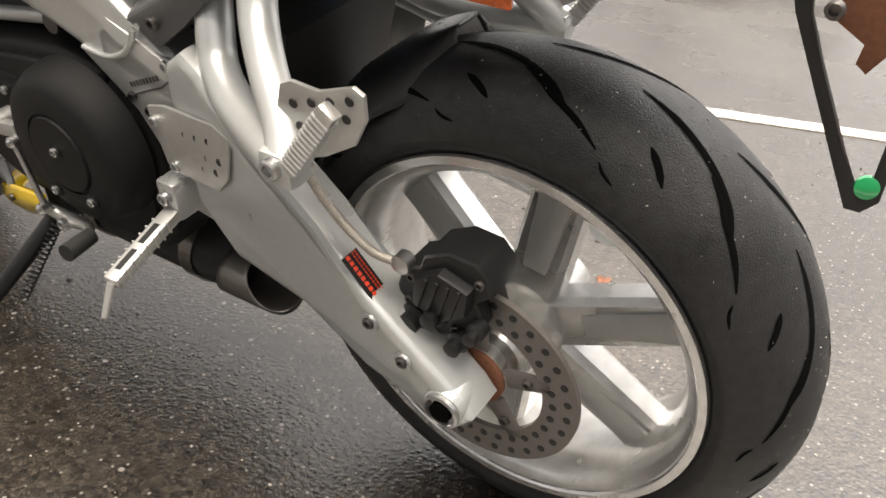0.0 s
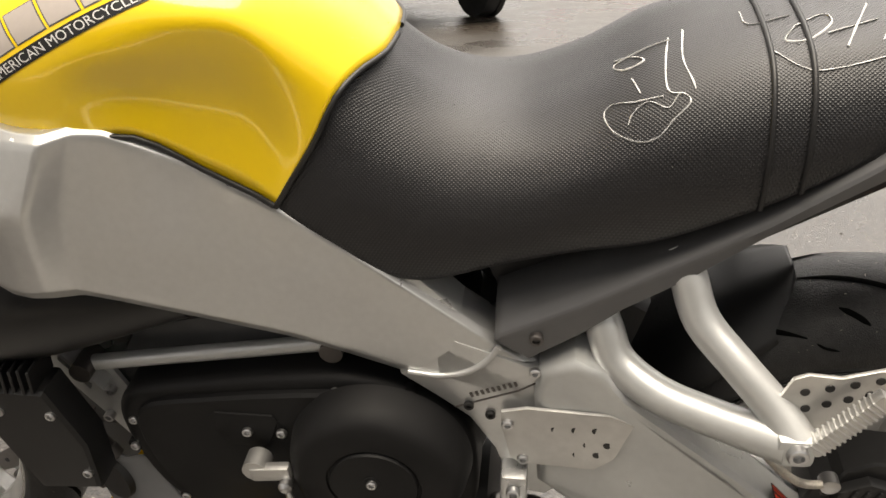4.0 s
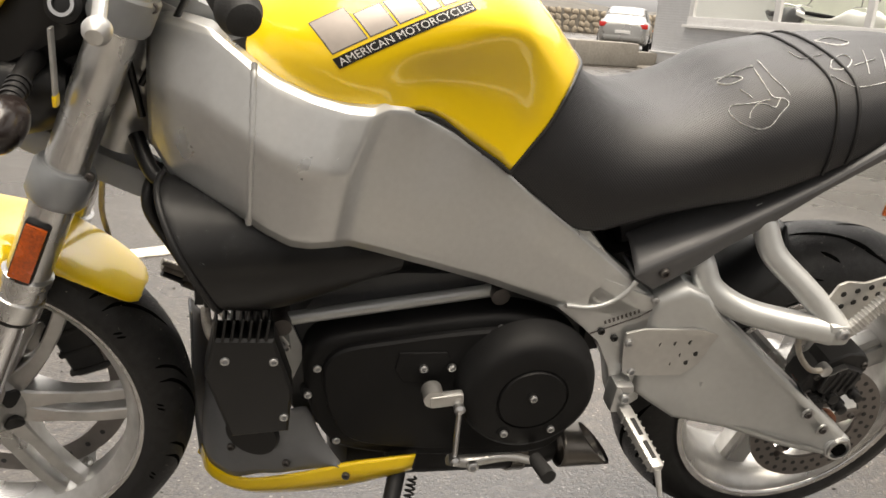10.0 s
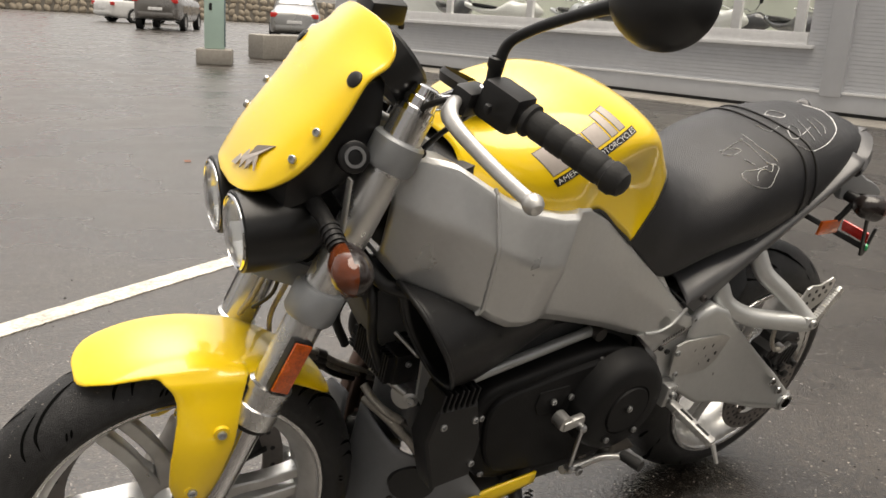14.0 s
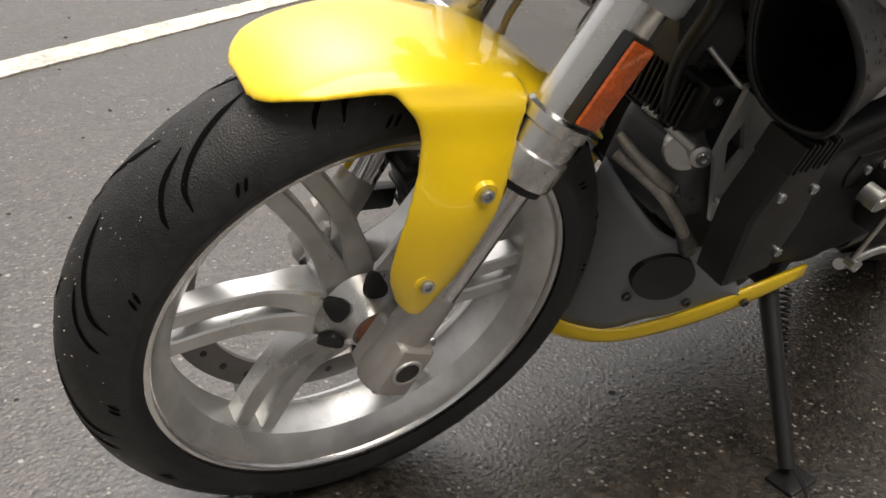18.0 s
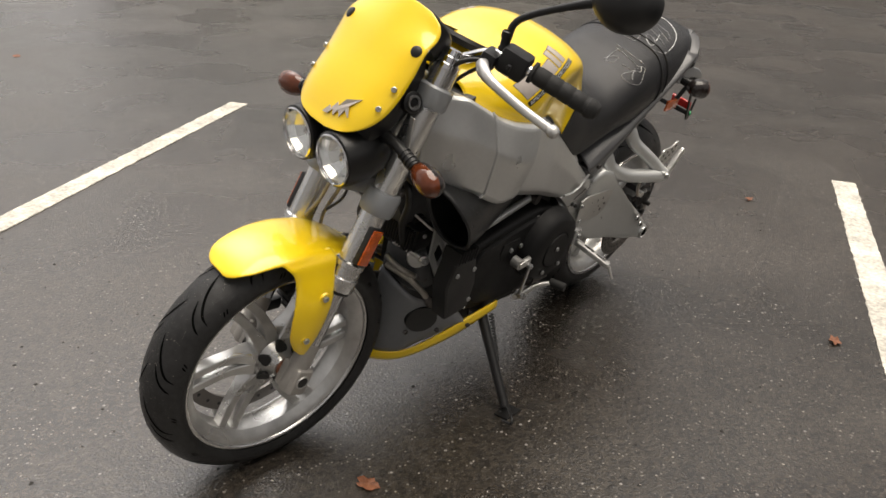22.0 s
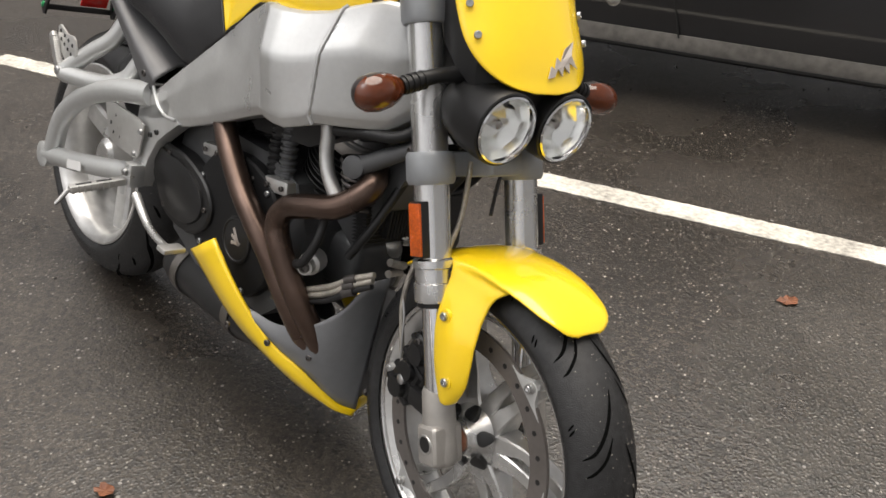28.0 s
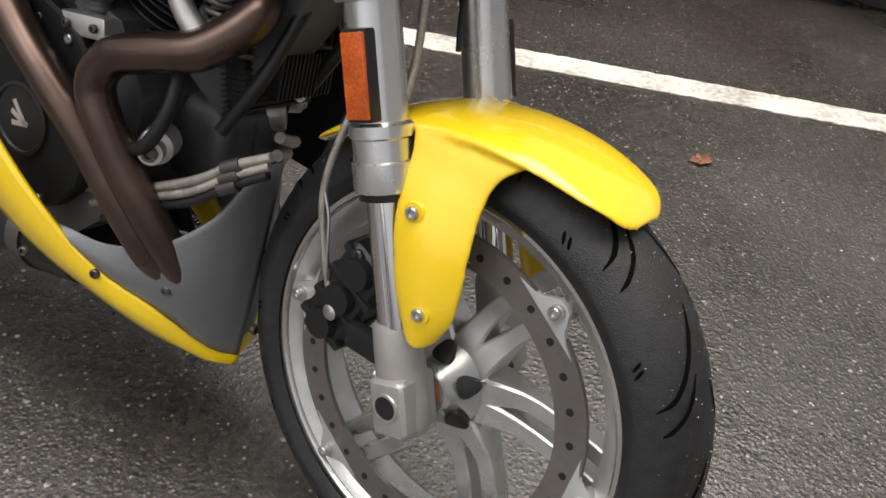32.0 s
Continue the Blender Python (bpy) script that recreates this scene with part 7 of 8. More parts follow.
# ---- decals, chalk marks, stamped bars and rain ----
TANKFINE = skin(TANK, 7, 5)
tank_faces = grid_faces(len(TANKFINE), len(TANKFINE[0]))
TANK_TREE = BVHTree.FromPolygons([v for r in TANKFINE for v in r], tank_faces)
LOGO_O, LOGO_E = Vector((0.857, 0.159, 0.893)), Vector((0.700, 0.134, 0.966))
LOGO_U = (LOGO_E - LOGO_O).normalized()
LOGO_V = Vector((0.023, -0.026, 0.021)).normalized()
LOGO_N = Vector((0.15, 0.86, 0.48)).normalized()


def on_tank(u, v, lift=0.0007):
    """A point of the tank's left side, u metres along the lettering and v up from its foot."""
    q = LOGO_O + LOGO_U * u + LOGO_V * v
    hit, normal, _, _ = TANK_TREE.ray_cast(q + LOGO_N * 0.12, -LOGO_N)
    if hit is None:
        hit, normal, _, _ = TANK_TREE.find_nearest(q)
    if normal.dot(LOGO_N) < 0:
        normal = -normal
    return hit + normal * lift


def decal(name, quads, mat, parent, label, lift=0.0007, right=False):
    """Parallelograms (u0, u1, v0, v1) printed on the tank."""
    verts, faces = [], []
    for u0, u1, v0, v1 in quads:
        o, n, m_ = len(verts), max(2, round((u1 - u0) / 0.004)), max(2, round((v1 - v0) / 0.004))
        for i in range(n + 1):
            for j in range(m_ + 1):
                p = on_tank(u0 + (u1 - u0) * i / n, v0 + (v1 - v0) * j / m_, lift)
                verts.append(flip(p) if right else p)
        faces += grid_faces(n + 1, m_ + 1, off=o)
    return link(name, verts, faces, mat, parent, label, smooth=60)


BLOCKS = (((0.0, 0.040, 0.0, 0.043),), ((0.045, 0.075, 0.0, 0.031),), ((0.080, 0.110, 0.0, 0.031),), ((0.115, 0.129, 0.0, 0.043),), ((0.134, 0.148, 0.0, 0.043),))
for right in (False, True):
    for quads in BLOCKS:
        decal("emblem_block", quads, DECAL, tank, "silver printed block shape", right=right)
        rim = [(a - 0.0012, b + 0.0012, c - 0.0012, d + 0.0012) for a, b, c, d in quads]
        decal("emblem_edge", rim, GREYPLASTIC, tank, "thin dark outline", 0.0004, right)
    strip = decal("tagline_strip", [(-0.004, 0.162, -0.0185, -0.0055)], INK, tank, "black strip with white lettering", right=right)
    tv, tf = text_mesh("AMERICAN MOTORCYCLES", 0.0125)
    wide = max(v.x for v in tv)
    tp = []
    for v in tv:
        u = v.x / wide * 0.160
        p = on_tank(0.161 - u if right else u, -0.0162 + v.y, 0.0011)
        tp.append(flip(p) if right else p)
    link("lettering", tp, tf, PALEINK, strip, "white lettering", smooth=0)

# chalk on the saddle
SEAT_TREE = BVHTree.FromPolygons([v for r in mirrored(SEATFINE) for v in r], grid_faces(len(SEATFINE), 2 * len(SEATFINE[0]) - 1))
CHALKS = (
    [(0.316, 0.025), (0.301, 0.035), (0.291, 0.053), (0.308, 0.053), (0.316, 0.034), (0.291, 0.032), (0.268, 0.033)],
    [(0.269, 0.027), (0.274, 0.068), (0.274, 0.103), (0.261, 0.111)],
    [(0.256, 0.020), (0.260, 0.071), (0.252, 0.109)],
    [(0.302, 0.073), (0.296, 0.096)],
    [(0.278, 0.108), (0.300, 0.103), (0.319, 0.093), (0.326, 0.101), (0.318, 0.119), (0.299, 0.131), (0.282, 0.133), (0.269, 0.126), (0.256, 0.118), (0.264, 0.110), (0.274, 0.118), (0.290, 0.108), (0.302, 0.112), (0.306, 0.119)],
    [(0.190, 0.085), (0.172, 0.105), (0.148, 0.111), (0.092, 0.100), (0.034, 0.068), (-0.015, 0.001), (0.0, -0.04)],
    [(0.167, 0.053), (0.142, 0.038), (0.138, 0.055), (0.158, 0.076), (0.178, 0.074), (0.167, 0.053)],
    [(0.104, 0.027), (0.132, 0.091)],
    [(0.144, 0.071), (0.102, 0.056)],
    [(0.074, 0.026), (0.104, 0.087)],
    [(0.054, 0.023), (0.063, 0.058), (0.085, 0.081)],
    [(0.206, 0.007), (0.202, 0.038), (0.168, 0.032)],
    [(0.150, -0.02), (0.120, -0.03), (0.105, -0.005), (0.130, 0.005), (0.150, -0.02)],
)
rc_ = random.Random(3)
for stroke in CHALKS:
    line = []
    for p in spline([(x, y, 0) for x, y in stroke], 6):
        hit, normal, _, _ = SEAT_TREE.ray_cast(Vector((p.x, p.y, 1.2)), Vector((0, 0, -1)))
        if hit is not None:
            line.append(hit + (normal if normal.z > 0 else -normal) * 0.0004)
    if len(line) > 2:
        tube("chalk_mark", line, [rc_.uniform(0.0006, 0.0015) for _ in line], CHALK, seat, "white chalk stroke", seg=6, squash=0.5)

# stamped bars on the left pivot casting
for k in range(9):
    part("stamped_bar", box_bm(0.0030, 0.0010, 0.0060, 0, m=Matrix.Translation((0.444 - 0.0058 * k, 0.1500, 0.527 + 0.0024 * k)) @ Matrix.Rotation(radians(22), 4, "Y")), DARKSTEEL, frame_body)
tube("casting_groove", [(0.462, 0.1492, 0.507), (0.395, 0.1492, 0.536), (0.372, 0.1492, 0.552)], 0.0012, DARKSTEEL, frame_body, "fine joint line", seg=6)


def rain(ob, count, seed, biggest=0.0026, inside=None, low=0.0):
    """Drops of rain standing on a panel."""
    rnd = random.Random(seed)
    me = ob.data
    mid = sum((v.co for v in me.vertices), Vector()) / len(me.vertices)
    polys = [p for p in me.polygons if inside is None or inside(p.center)]
    total = list(itertools.accumulate(p.area for p in polys))
    verts, faces = [], []
    for k in range(count):
        p = rnd.choices(polys, cum_weights=total)[0]
        nrm = p.normal if p.normal.dot(p.center - Vector((p.center.x, 0, mid.z - 0.05))) > 0 else -p.normal
        if (LEAN @ nrm).z < low:
            continue
        vs = [me.vertices[i].co for i in p.vertices]
        a, b = rnd.random(), rnd.random()
        c = vs[0].lerp(vs[1], a).lerp(vs[-1].lerp(vs[2 if len(vs) > 3 else -1], a), b)
        r = biggest * rnd.uniform(0.25, 1.0) ** 1.6
        fm = axis_frame(c, nrm)
        o = len(verts)
        for ring_r, h in ((1.0, 0.0), (0.8, 0.38)):
            verts += [fm @ Vector((r * ring_r * math.cos(q * math.pi / 3.5), r * ring_r * math.sin(q * math.pi / 3.5), r * h)) for q in range(7)]
        verts.append(fm @ Vector((0, 0, r * 0.55)))
        faces += [(o + q, o + (q + 1) % 7, o + 7 + (q + 1) % 7, o + 7 + q) for q in range(7)] + [(o + 7 + q, o + 7 + (q + 1) % 7, o + 14) for q in range(7)]
    drops = link("rainwater", verts, faces, WATER, ob, "clear rain drops", smooth=80, kind="stuff")
    drops.visible_shadow = False


rain(spar_l, 220, 1, 0.0028)
rain(spar_r, 160, 2, 0.0024)
rain(scoop, 500, 3, 0.0036, lambda c: c.y > 0.1)
rain(tank, 160, 4, 0.0020)
rain(blade, 420, 5, 0.0032)
rain(screen, 120, 6, 0.0022)
rain(seat, 60, 7, 0.0020)
rain(hugger, 160, 8, 0.0028)



# ---- the building behind: a showroom with grey siding ----
SIDING = material("grey_siding", (0.55, 0.56, 0.58), 0.5, grain=0.06, scale=6)
TRIM = material("white_trim", (0.80, 0.80, 0.80), 0.45, grain=0.08, scale=12)
CONCRETE = material("concrete", (0.30, 0.28, 0.25), 0.85, grain=0.25, scale=20, bump=0.4, bscale=120)
SHOPWALL = material("showroom_wall", (0.68, 0.71, 0.63), 0.8, grain=0.1, scale=4)
SHOPFLOOR = material("showroom_floor", (0.55, 0.53, 0.50), 0.4, grain=0.1, scale=10)
PANE = material("window_glass", (0.95, 0.97, 0.96), 0.02, trans=1.0, ior=1.1)
WALL_M = Matrix.Translation((-10.7, 0, 0)) @ Matrix.Rotation(math.atan(0.15), 4, "Z")  # y along the wall, x out to the lot
building = empty("showroom_building", "grey sided showroom with white framed windows", "building", m=WALL_M)


def wall_box(name, x0, x1, y0, y1, z0, z1, mat, parent, label="", bevel=0.0):
    return part(name, box_bm(x1 - x0, y1 - y0, z1 - z0, bevel, at=((x0 + x1) / 2, (y0 + y1) / 2, (z0 + z1) / 2)), mat, parent, label, smooth=0 if not bevel else 35)


def siding(y0, y1, z0, z1):
    """Boards with a shadow gap every 12 cm, all one wall face."""
    n = max(1, round((z1 - z0) / 0.055))
    verts, faces = [], []
    for k in range(n):
        a, b = z0 + (z1 - z0) * k / n, z0 + (z1 - z0) * (k + 1) / n
        o = len(verts)
        for y in (y0, y1):
            verts += [Vector((0.0, y, a)), Vector((0.006, y, a + 0.004)), Vector((0.006, y, b - 0.006)), Vector((0.0, y, b - 0.002)), Vector((0.0, y, b))]
        faces += [(o + j, o + j + 1, o + 5 + j + 1, o + 5 + j) for j in range(4)]
    return link("siding", verts, faces, SIDING, building, "grey horizontal siding", smooth=0)


WZ0, WZ1, WY0, WY1 = 0.98, 2.65, -16.05, -6.15
for y0, y1, z0, z1 in ((-17.2, -0.40, 0.36, WZ0), (-17.2, WY0, WZ0, 4.2), (WY1, -5.45, WZ0, 4.2), (WY0, WY1, WZ1, 4.2), (-5.45, -0.40, WZ0, 4.2), (1.18, 9.5, 0.36, 4.2), (-0.40, 1.18, 2.55, 4.2)):
    siding(y0, y1, z0, z1)
wall_box("base_band", -0.05, 0.035, -17.25, -0.42, 0.10, 0.36, SIDING, building, "grey base band", 0.008)
wall_box("base_band", -0.05, 0.035, 1.20, 9.5, 0.10, 0.36, SIDING, building, "grey base band", 0.008)
wall_box("gutter_edge", 0.0, 0.060, -17.25, -0.42, 0.34, 0.375, TRIM, building, "pale drip edge", 0.006)
wall_box("gutter_edge", 0.0, 0.060, 1.20, 9.5, 0.34, 0.375, TRIM, building, "pale drip edge", 0.006)
# solid black strip, its colour standing in for shade below the wall
wall_box("shade_strip", -0.3, -0.02, -17.2, 9.5, 0.0, 0.12, INK, building, "black strip painted as the shade under the wall")
wall_box("pilaster", 0.0, 0.08, -5.85, -5.55, 0.30, 4.2, SIDING, building, "grey corner post", 0.01)
wall_box("back_wall", -8.0, -7.9, -17.2, 9.5, 0, 4.2, SIDING, building)
wall_box("end_wall", -8.0, 0.0, -17.25, -17.15, 0, 4.2, SIDING, building)
wall_box("end_wall", -8.0, 0.0, 9.4, 9.5, 0, 4.2, SIDING, building)
# front of the roof is left open, out of view, so sky brightens the showroom
wall_box("roof", -8.1, -3.3, -17.4, 9.6, 4.2, 4.35, SIDING, building)
wall_box("eaves", -0.05, 0.25, -17.4, 9.6, 4.2, 4.35, SIDING, building)
wall_box("inner_wall", -3.4, -3.3, -17.1, -5.4, 0.1, 4.2, SHOPWALL, building, "pale green showroom wall")
wall_box("inner_floor", -3.3, -0.05, -17.1, -5.4, 0.05, 0.45, SHOPFLOOR, building, "showroom floor")
wall_box("inner_side", -3.3, -0.05, -5.45, -5.40, 0.1, 4.2, SHOPWALL, building)
# the window
win = empty("window", "white framed shop window", parent=building)
wall_box("sill", -0.04, 0.10, WY0 - 0.1, WY1 + 0.1, WZ0 - 0.06, WZ0 + 0.0, TRIM, win, "", 0.01)
wall_box("frame", -0.03, 0.05, WY0, WY1, WZ0, WZ0 + 0.17, TRIM, win, "", 0.01)
wall_box("frame", -0.03, 0.05, WY0, WY1, WZ1 - 0.12, WZ1, TRIM, win, "", 0.01)
MULL = (-15.95, -13.45, -11.35, -9.20, -7.28, -6.30)
for y in MULL:
    wall_box("mullion", -0.03, 0.05, y - 0.07, y + 0.07, WZ0 + 0.17, WZ1 - 0.12, TRIM, win, "", 0.008)
for a, b in zip(MULL, MULL[1:]):
    g = wall_box("pane", -0.004, 0.004, a + 0.07, b - 0.07, WZ0 + 0.17, WZ1 - 0.12, PANE, win, "clear shop glass")
    g.visible_shadow = False
# door with its concrete ramp
door = empty("door", "white shop door above a concrete ramp", parent=building)
wall_box("leaf", -0.04, 0.02, -0.34, 1.12, 0.40, 2.50, TRIM, door, "white door leaf", 0.01)
wall_box("threshold", -0.05, 0.06, -0.40, 1.18, 0.33, 0.40, CONCRETE, door, "concrete threshold", 0.01)
ramp_v = [Vector(p) for p in ((0.04, -0.42, 0), (0.04, 1.30, 0), (0.04, -0.42, 0.36), (0.04, 1.30, 0.36), (0.75, -0.25, 0.02), (0.75, 1.75, 0.02), (0.75, -0.25, 0), (0.75, 1.75, 0))]
ramp = link("ramp", ramp_v, [(2, 3, 5, 4), (0, 2, 4, 6), (1, 3, 5, 7), (4, 5, 7, 6), (0, 1, 3, 2), (0, 1, 7, 6)], CONCRETE, smooth=0, kind="structure")
ramp.matrix_world = WALL_M
tagged(ramp, "pale concrete ramp up to the shop door", "ramp")
kerb_v, kn = [], 60
rk = random.Random(8)
for k in range(kn + 1):
    y = -17.5 + 27 * k / kn
    w = 0.55 + rk.uniform(-0.06, 0.06)
    kerb_v += [Vector((-0.05, y, 0.05)), Vector((w - 0.06, y, 0.035)), Vector((w, y, 0.0))]
apron = link("pavement_apron", kerb_v, grid_faces(kn + 1, 3), CONCRETE, kind="structure", smooth=0)
apron.matrix_world = WALL_M
tagged(apron, "uneven pale concrete strip along the wall", "pavement")

# motorcycles on show behind the glass
SHOW = {"white": material("show_white", (0.62, 0.62, 0.60), 0.25, coat=0.6), "dark": material("show_dark", (0.05, 0.05, 0.055), 0.3, coat=0.5), "silver": material("show_silver", (0.42, 0.43, 0.44), 0.3, 0.5)}


def show_bike(at, turn, mat, label):
    m = WALL_M @ Matrix.Translation((*at, 0.45)) @ Matrix.Rotation(radians(turn), 4, "Z")
    ob = empty("display_motorcycle", label, "motorcycle", m=m, group="motorcycles in the showroom")
    for x in (-0.68, 0.68):
        lathe("wheel", [(-0.06, 0.20), (-0.06, 0.27), (0, 0.31), (0.06, 0.27), (0.06, 0.20), (-0.06, 0.20)], (x, 0, 0.31), (0, 1, 0), RUBBER, ob, seg=28)
        lathe("hub", [(-0.05, 0), (-0.05, 0.06), (0.05, 0.06), (0.05, 0)], (x, 0, 0.31), (0, 1, 0), CAST, ob, seg=16)
        for k in range(5):
            a = 2 * math.pi * k / 5
            tube("spoke", [(x, 0, 0.31), (x + 0.21 * math.cos(a), 0, 0.31 + 0.21 * math.sin(a))], 0.015, CAST, ob, seg=6)
    BODY = []
    for x, w, zb, zt in ((0.85, 0.03, 0.78, 0.86), (0.65, 0.16, 0.66, 1.02), (0.40, 0.20, 0.55, 0.98), (0.15, 0.19, 0.60, 1.02), (-0.10, 0.15, 0.70, 0.88), (-0.45, 0.14, 0.72, 0.86), (-0.85, 0.06, 0.86, 0.96)):
        BODY.append([Vector((x, w * math.cos(a), (zb + zt) / 2 + (zt - zb) / 2 * math.sin(a))) for a in [2 * math.pi * k / 16 for k in range(16)]])
    solid("bodywork", [[c[i] for c in [spline([r[k] for r in BODY], 3) for k in range(16)]] for i in range(19)], mat, ob, smooth=60)
    part("engine_block", box_bm(0.42, 0.30, 0.34, 0.05, at=(0.05, 0, 0.46)), DARKSTEEL, ob)
    for e in (1, -1):
        tube("fork_tube", [(0.68, 0.09 * e, 0.31), (0.50, 0.09 * e, 0.95)], 0.024, CAST, ob, seg=10)
        tube("bar", [(0.46, 0.0, 1.02), (0.45, 0.15 * e, 1.06), (0.36, 0.36 * e, 1.04)], 0.014, CHROME, ob, seg=8)
        tube("mirror_arm", [(0.43, 0.24 * e, 1.06), (0.46, 0.32 * e, 1.20)], 0.008, BLACK, ob, seg=6)
        lathe("mirror", [(-0.01, 0), (-0.01, 0.05), (0.02, 0.04), (0.03, 0)], (0.46, 0.33 * e, 1.22), (1, 0, 0), BLACK, ob, seg=14)
    part("saddle", box_bm(0.55, 0.24, 0.07, 0.03, m=Matrix.Translation((-0.38, 0, 0.88)) @ Matrix.Rotation(radians(6), 4, "Y")), BLACK, ob)
    tube("exhaust", [(0.1, 0.16, 0.35), (-0.3, 0.18, 0.36), (-0.85, 0.2, 0.5)], [0.03, 0.04, 0.05], CHROME, ob, seg=10, n=4)
    return ob


for at, turn, key, label in (((-1.0, -14.4), 70, "dark", "dark motorcycle on show behind the glass"), ((-0.95, -12.9), 110, "white", "white motorcycle on show behind the glass"), ((-1.1, -11.2), 60, "silver", "silver motorcycle on show behind the glass"), ((-0.9, -9.9), 120, "dark", "dark motorcycle on show behind the glass"), ((-1.0, -8.4), 80, "white", "white touring motorcycle on show behind the glass"), ((-1.2, -6.9), 60, "dark", "dark motorcycle on show behind the glass"), ((-2.4, -12.0), 90, "silver", "silver motorcycle on show behind the glass"), ((-2.4, -8.8), 90, "dark", "dark motorcycle on show behind the glass")):
    show_bike(at, turn, SHOW[key], label)

# ---- cars ----
CARGLASS = material("car_glass", (0.012, 0.014, 0.016), 0.05, coat=0.8)
TYRE = material("car_tyre", (0.018, 0.018, 0.018), 0.7, grain=0.3, scale=40)
HUB = material("car_wheel_alloy", (0.62, 0.62, 0.62), 0.3, 0.7, grain=0.06, scale=30)
LAMPCLEAR = material("lamp_clear", (0.55, 0.55, 0.53), 0.12, coat=0.6)
SALT = material("road_dirt", (0.16, 0.15, 0.135), 0.9, grain=0.5, scale=25)


def car(label, paint, m, L=4.7, W=1.80, H=1.46, tall=False, seg=40, fine=False, noselen=0.86, base=2.75, r=0.325):
    """A car: x from its front wheel to the rear, its near side at y = 0, its middle at y = W / 2."""
    ob = empty("car", label, "car", m=m, group="parked cars")
    up = 0.16 if tall else 0.0
    F = -noselen
    S = ((F, 0.58, 0.32, 0.58), (F + 0.06, 0.78, 0.25, 0.68), (F + 0.22, 0.93, 0.20, 0.77), (F + 0.6, 0.985, 0.18, 0.87), (0.45, 1.0, 0.17, 0.93), (1.2, 1.0, 0.17, 0.96), (2.2, 1.0, 0.17, 0.98), (3.0, 0.99, 0.19, 1.00), (F + L - 0.45, 0.95, 0.22, 1.02), (F + L - 0.12, 0.86, 0.28, 0.98), (F + L, 0.70, 0.36, 0.82))
    rows = []
    for x, w, zb, zt in S:
        zb, zt, w = zb + up, zt + up * 1.6, w * W / 2
        h = zt - zb
        rows.append([Vector((x, W / 2 - w * a, zb + h * b)) for a, b in ((0.88, 0.0), (0.97, 0.06), (1.0, 0.28), (0.995, 0.62), (0.985, 0.72), (0.95, 0.90), (0.86, 0.985), (0.55, 1.03), (0.0, 1.05), (-0.55, 1.03), (-0.86, 0.985), (-0.95, 0.90), (-0.985, 0.72), (-0.995, 0.62), (-1.0, 0.28), (-0.97, 0.06), (-0.88, 0.0))])
    g = skin(rows, 4, 2)
    nv = len(g[0])
    body = link("body", [v for q in g for v in q], grid_faces(len(g), nv) + [tuple(range(nv)), tuple(range((len(g) - 1) * nv, len(g) * nv))] + [(i * nv, (i + 1) * nv, (i + 2) * nv - 1, (i + 1) * nv - 1) for i in range(len(g) - 1)], paint, ob, "painted body shell", smooth=40)
    roof_h = H + up * 1.8
    end = F + L
    C = ((0.62, 0.84, 0.95), (0.95, 0.80, 1.12), (1.35, 0.74, roof_h - 0.06), (1.75, 0.70, roof_h), (2.5, 0.69, roof_h), (end - (0.35 if tall else 1.05), 0.68, roof_h - 0.07), (end - (0.12 if tall else 0.55), 0.76, 1.10 + up), (end - (0.05 if tall else 0.35), 0.80, 1.00 + up))
    cab = []
    for x, w, zt in C:
        w *= W / 2
        z0 = 0.93 + up * 1.5
        zt = max(zt, z0 + 0.02)
        cab.append([Vector((x, W / 2 - (0.86 * W / 2 + (w - 0.86 * W / 2) * b) * a, z0 + (zt - z0) * b)) for a, b in ((1.0, 0.0), (1.0, 0.5), (1.0, 0.9), (0.85, 1.0), (0.0, 1.03), (-0.85, 1.0), (-1.0, 0.9), (-1.0, 0.5), (-1.0, 0.0))])
    gc = skin(cab, 3, 1)
    nv = len(gc[0])
    link("cabin_glass", [v for q in gc for v in q], grid_faces(len(gc), nv) + [tuple(range(nv)), tuple(range((len(gc) - 1) * nv, len(gc) * nv))], CARGLASS, ob, "dark side and end glass", smooth=40)
    top = [[v + Vector((0, 0, 0.006)) for v in q[2:7]] for q in gc[6:-4]]
    sheet("roof", top, paint, ob, 0.02, smooth=50)
    for xp in (0.95, 2.05, end - (0.5 if tall else 1.25)):
        for e in (0, 1):
            row = min(gc, key=lambda q: abs(q[0].x - xp))
            pts = [row[k] + Vector((0, (-0.006 if e == 0 else 0.006), 0)) for k in ((0, 1, 2) if e == 0 else (8, 7, 6))]
            tube("pillar", pts, 0.035, paint, ob, seg=8)
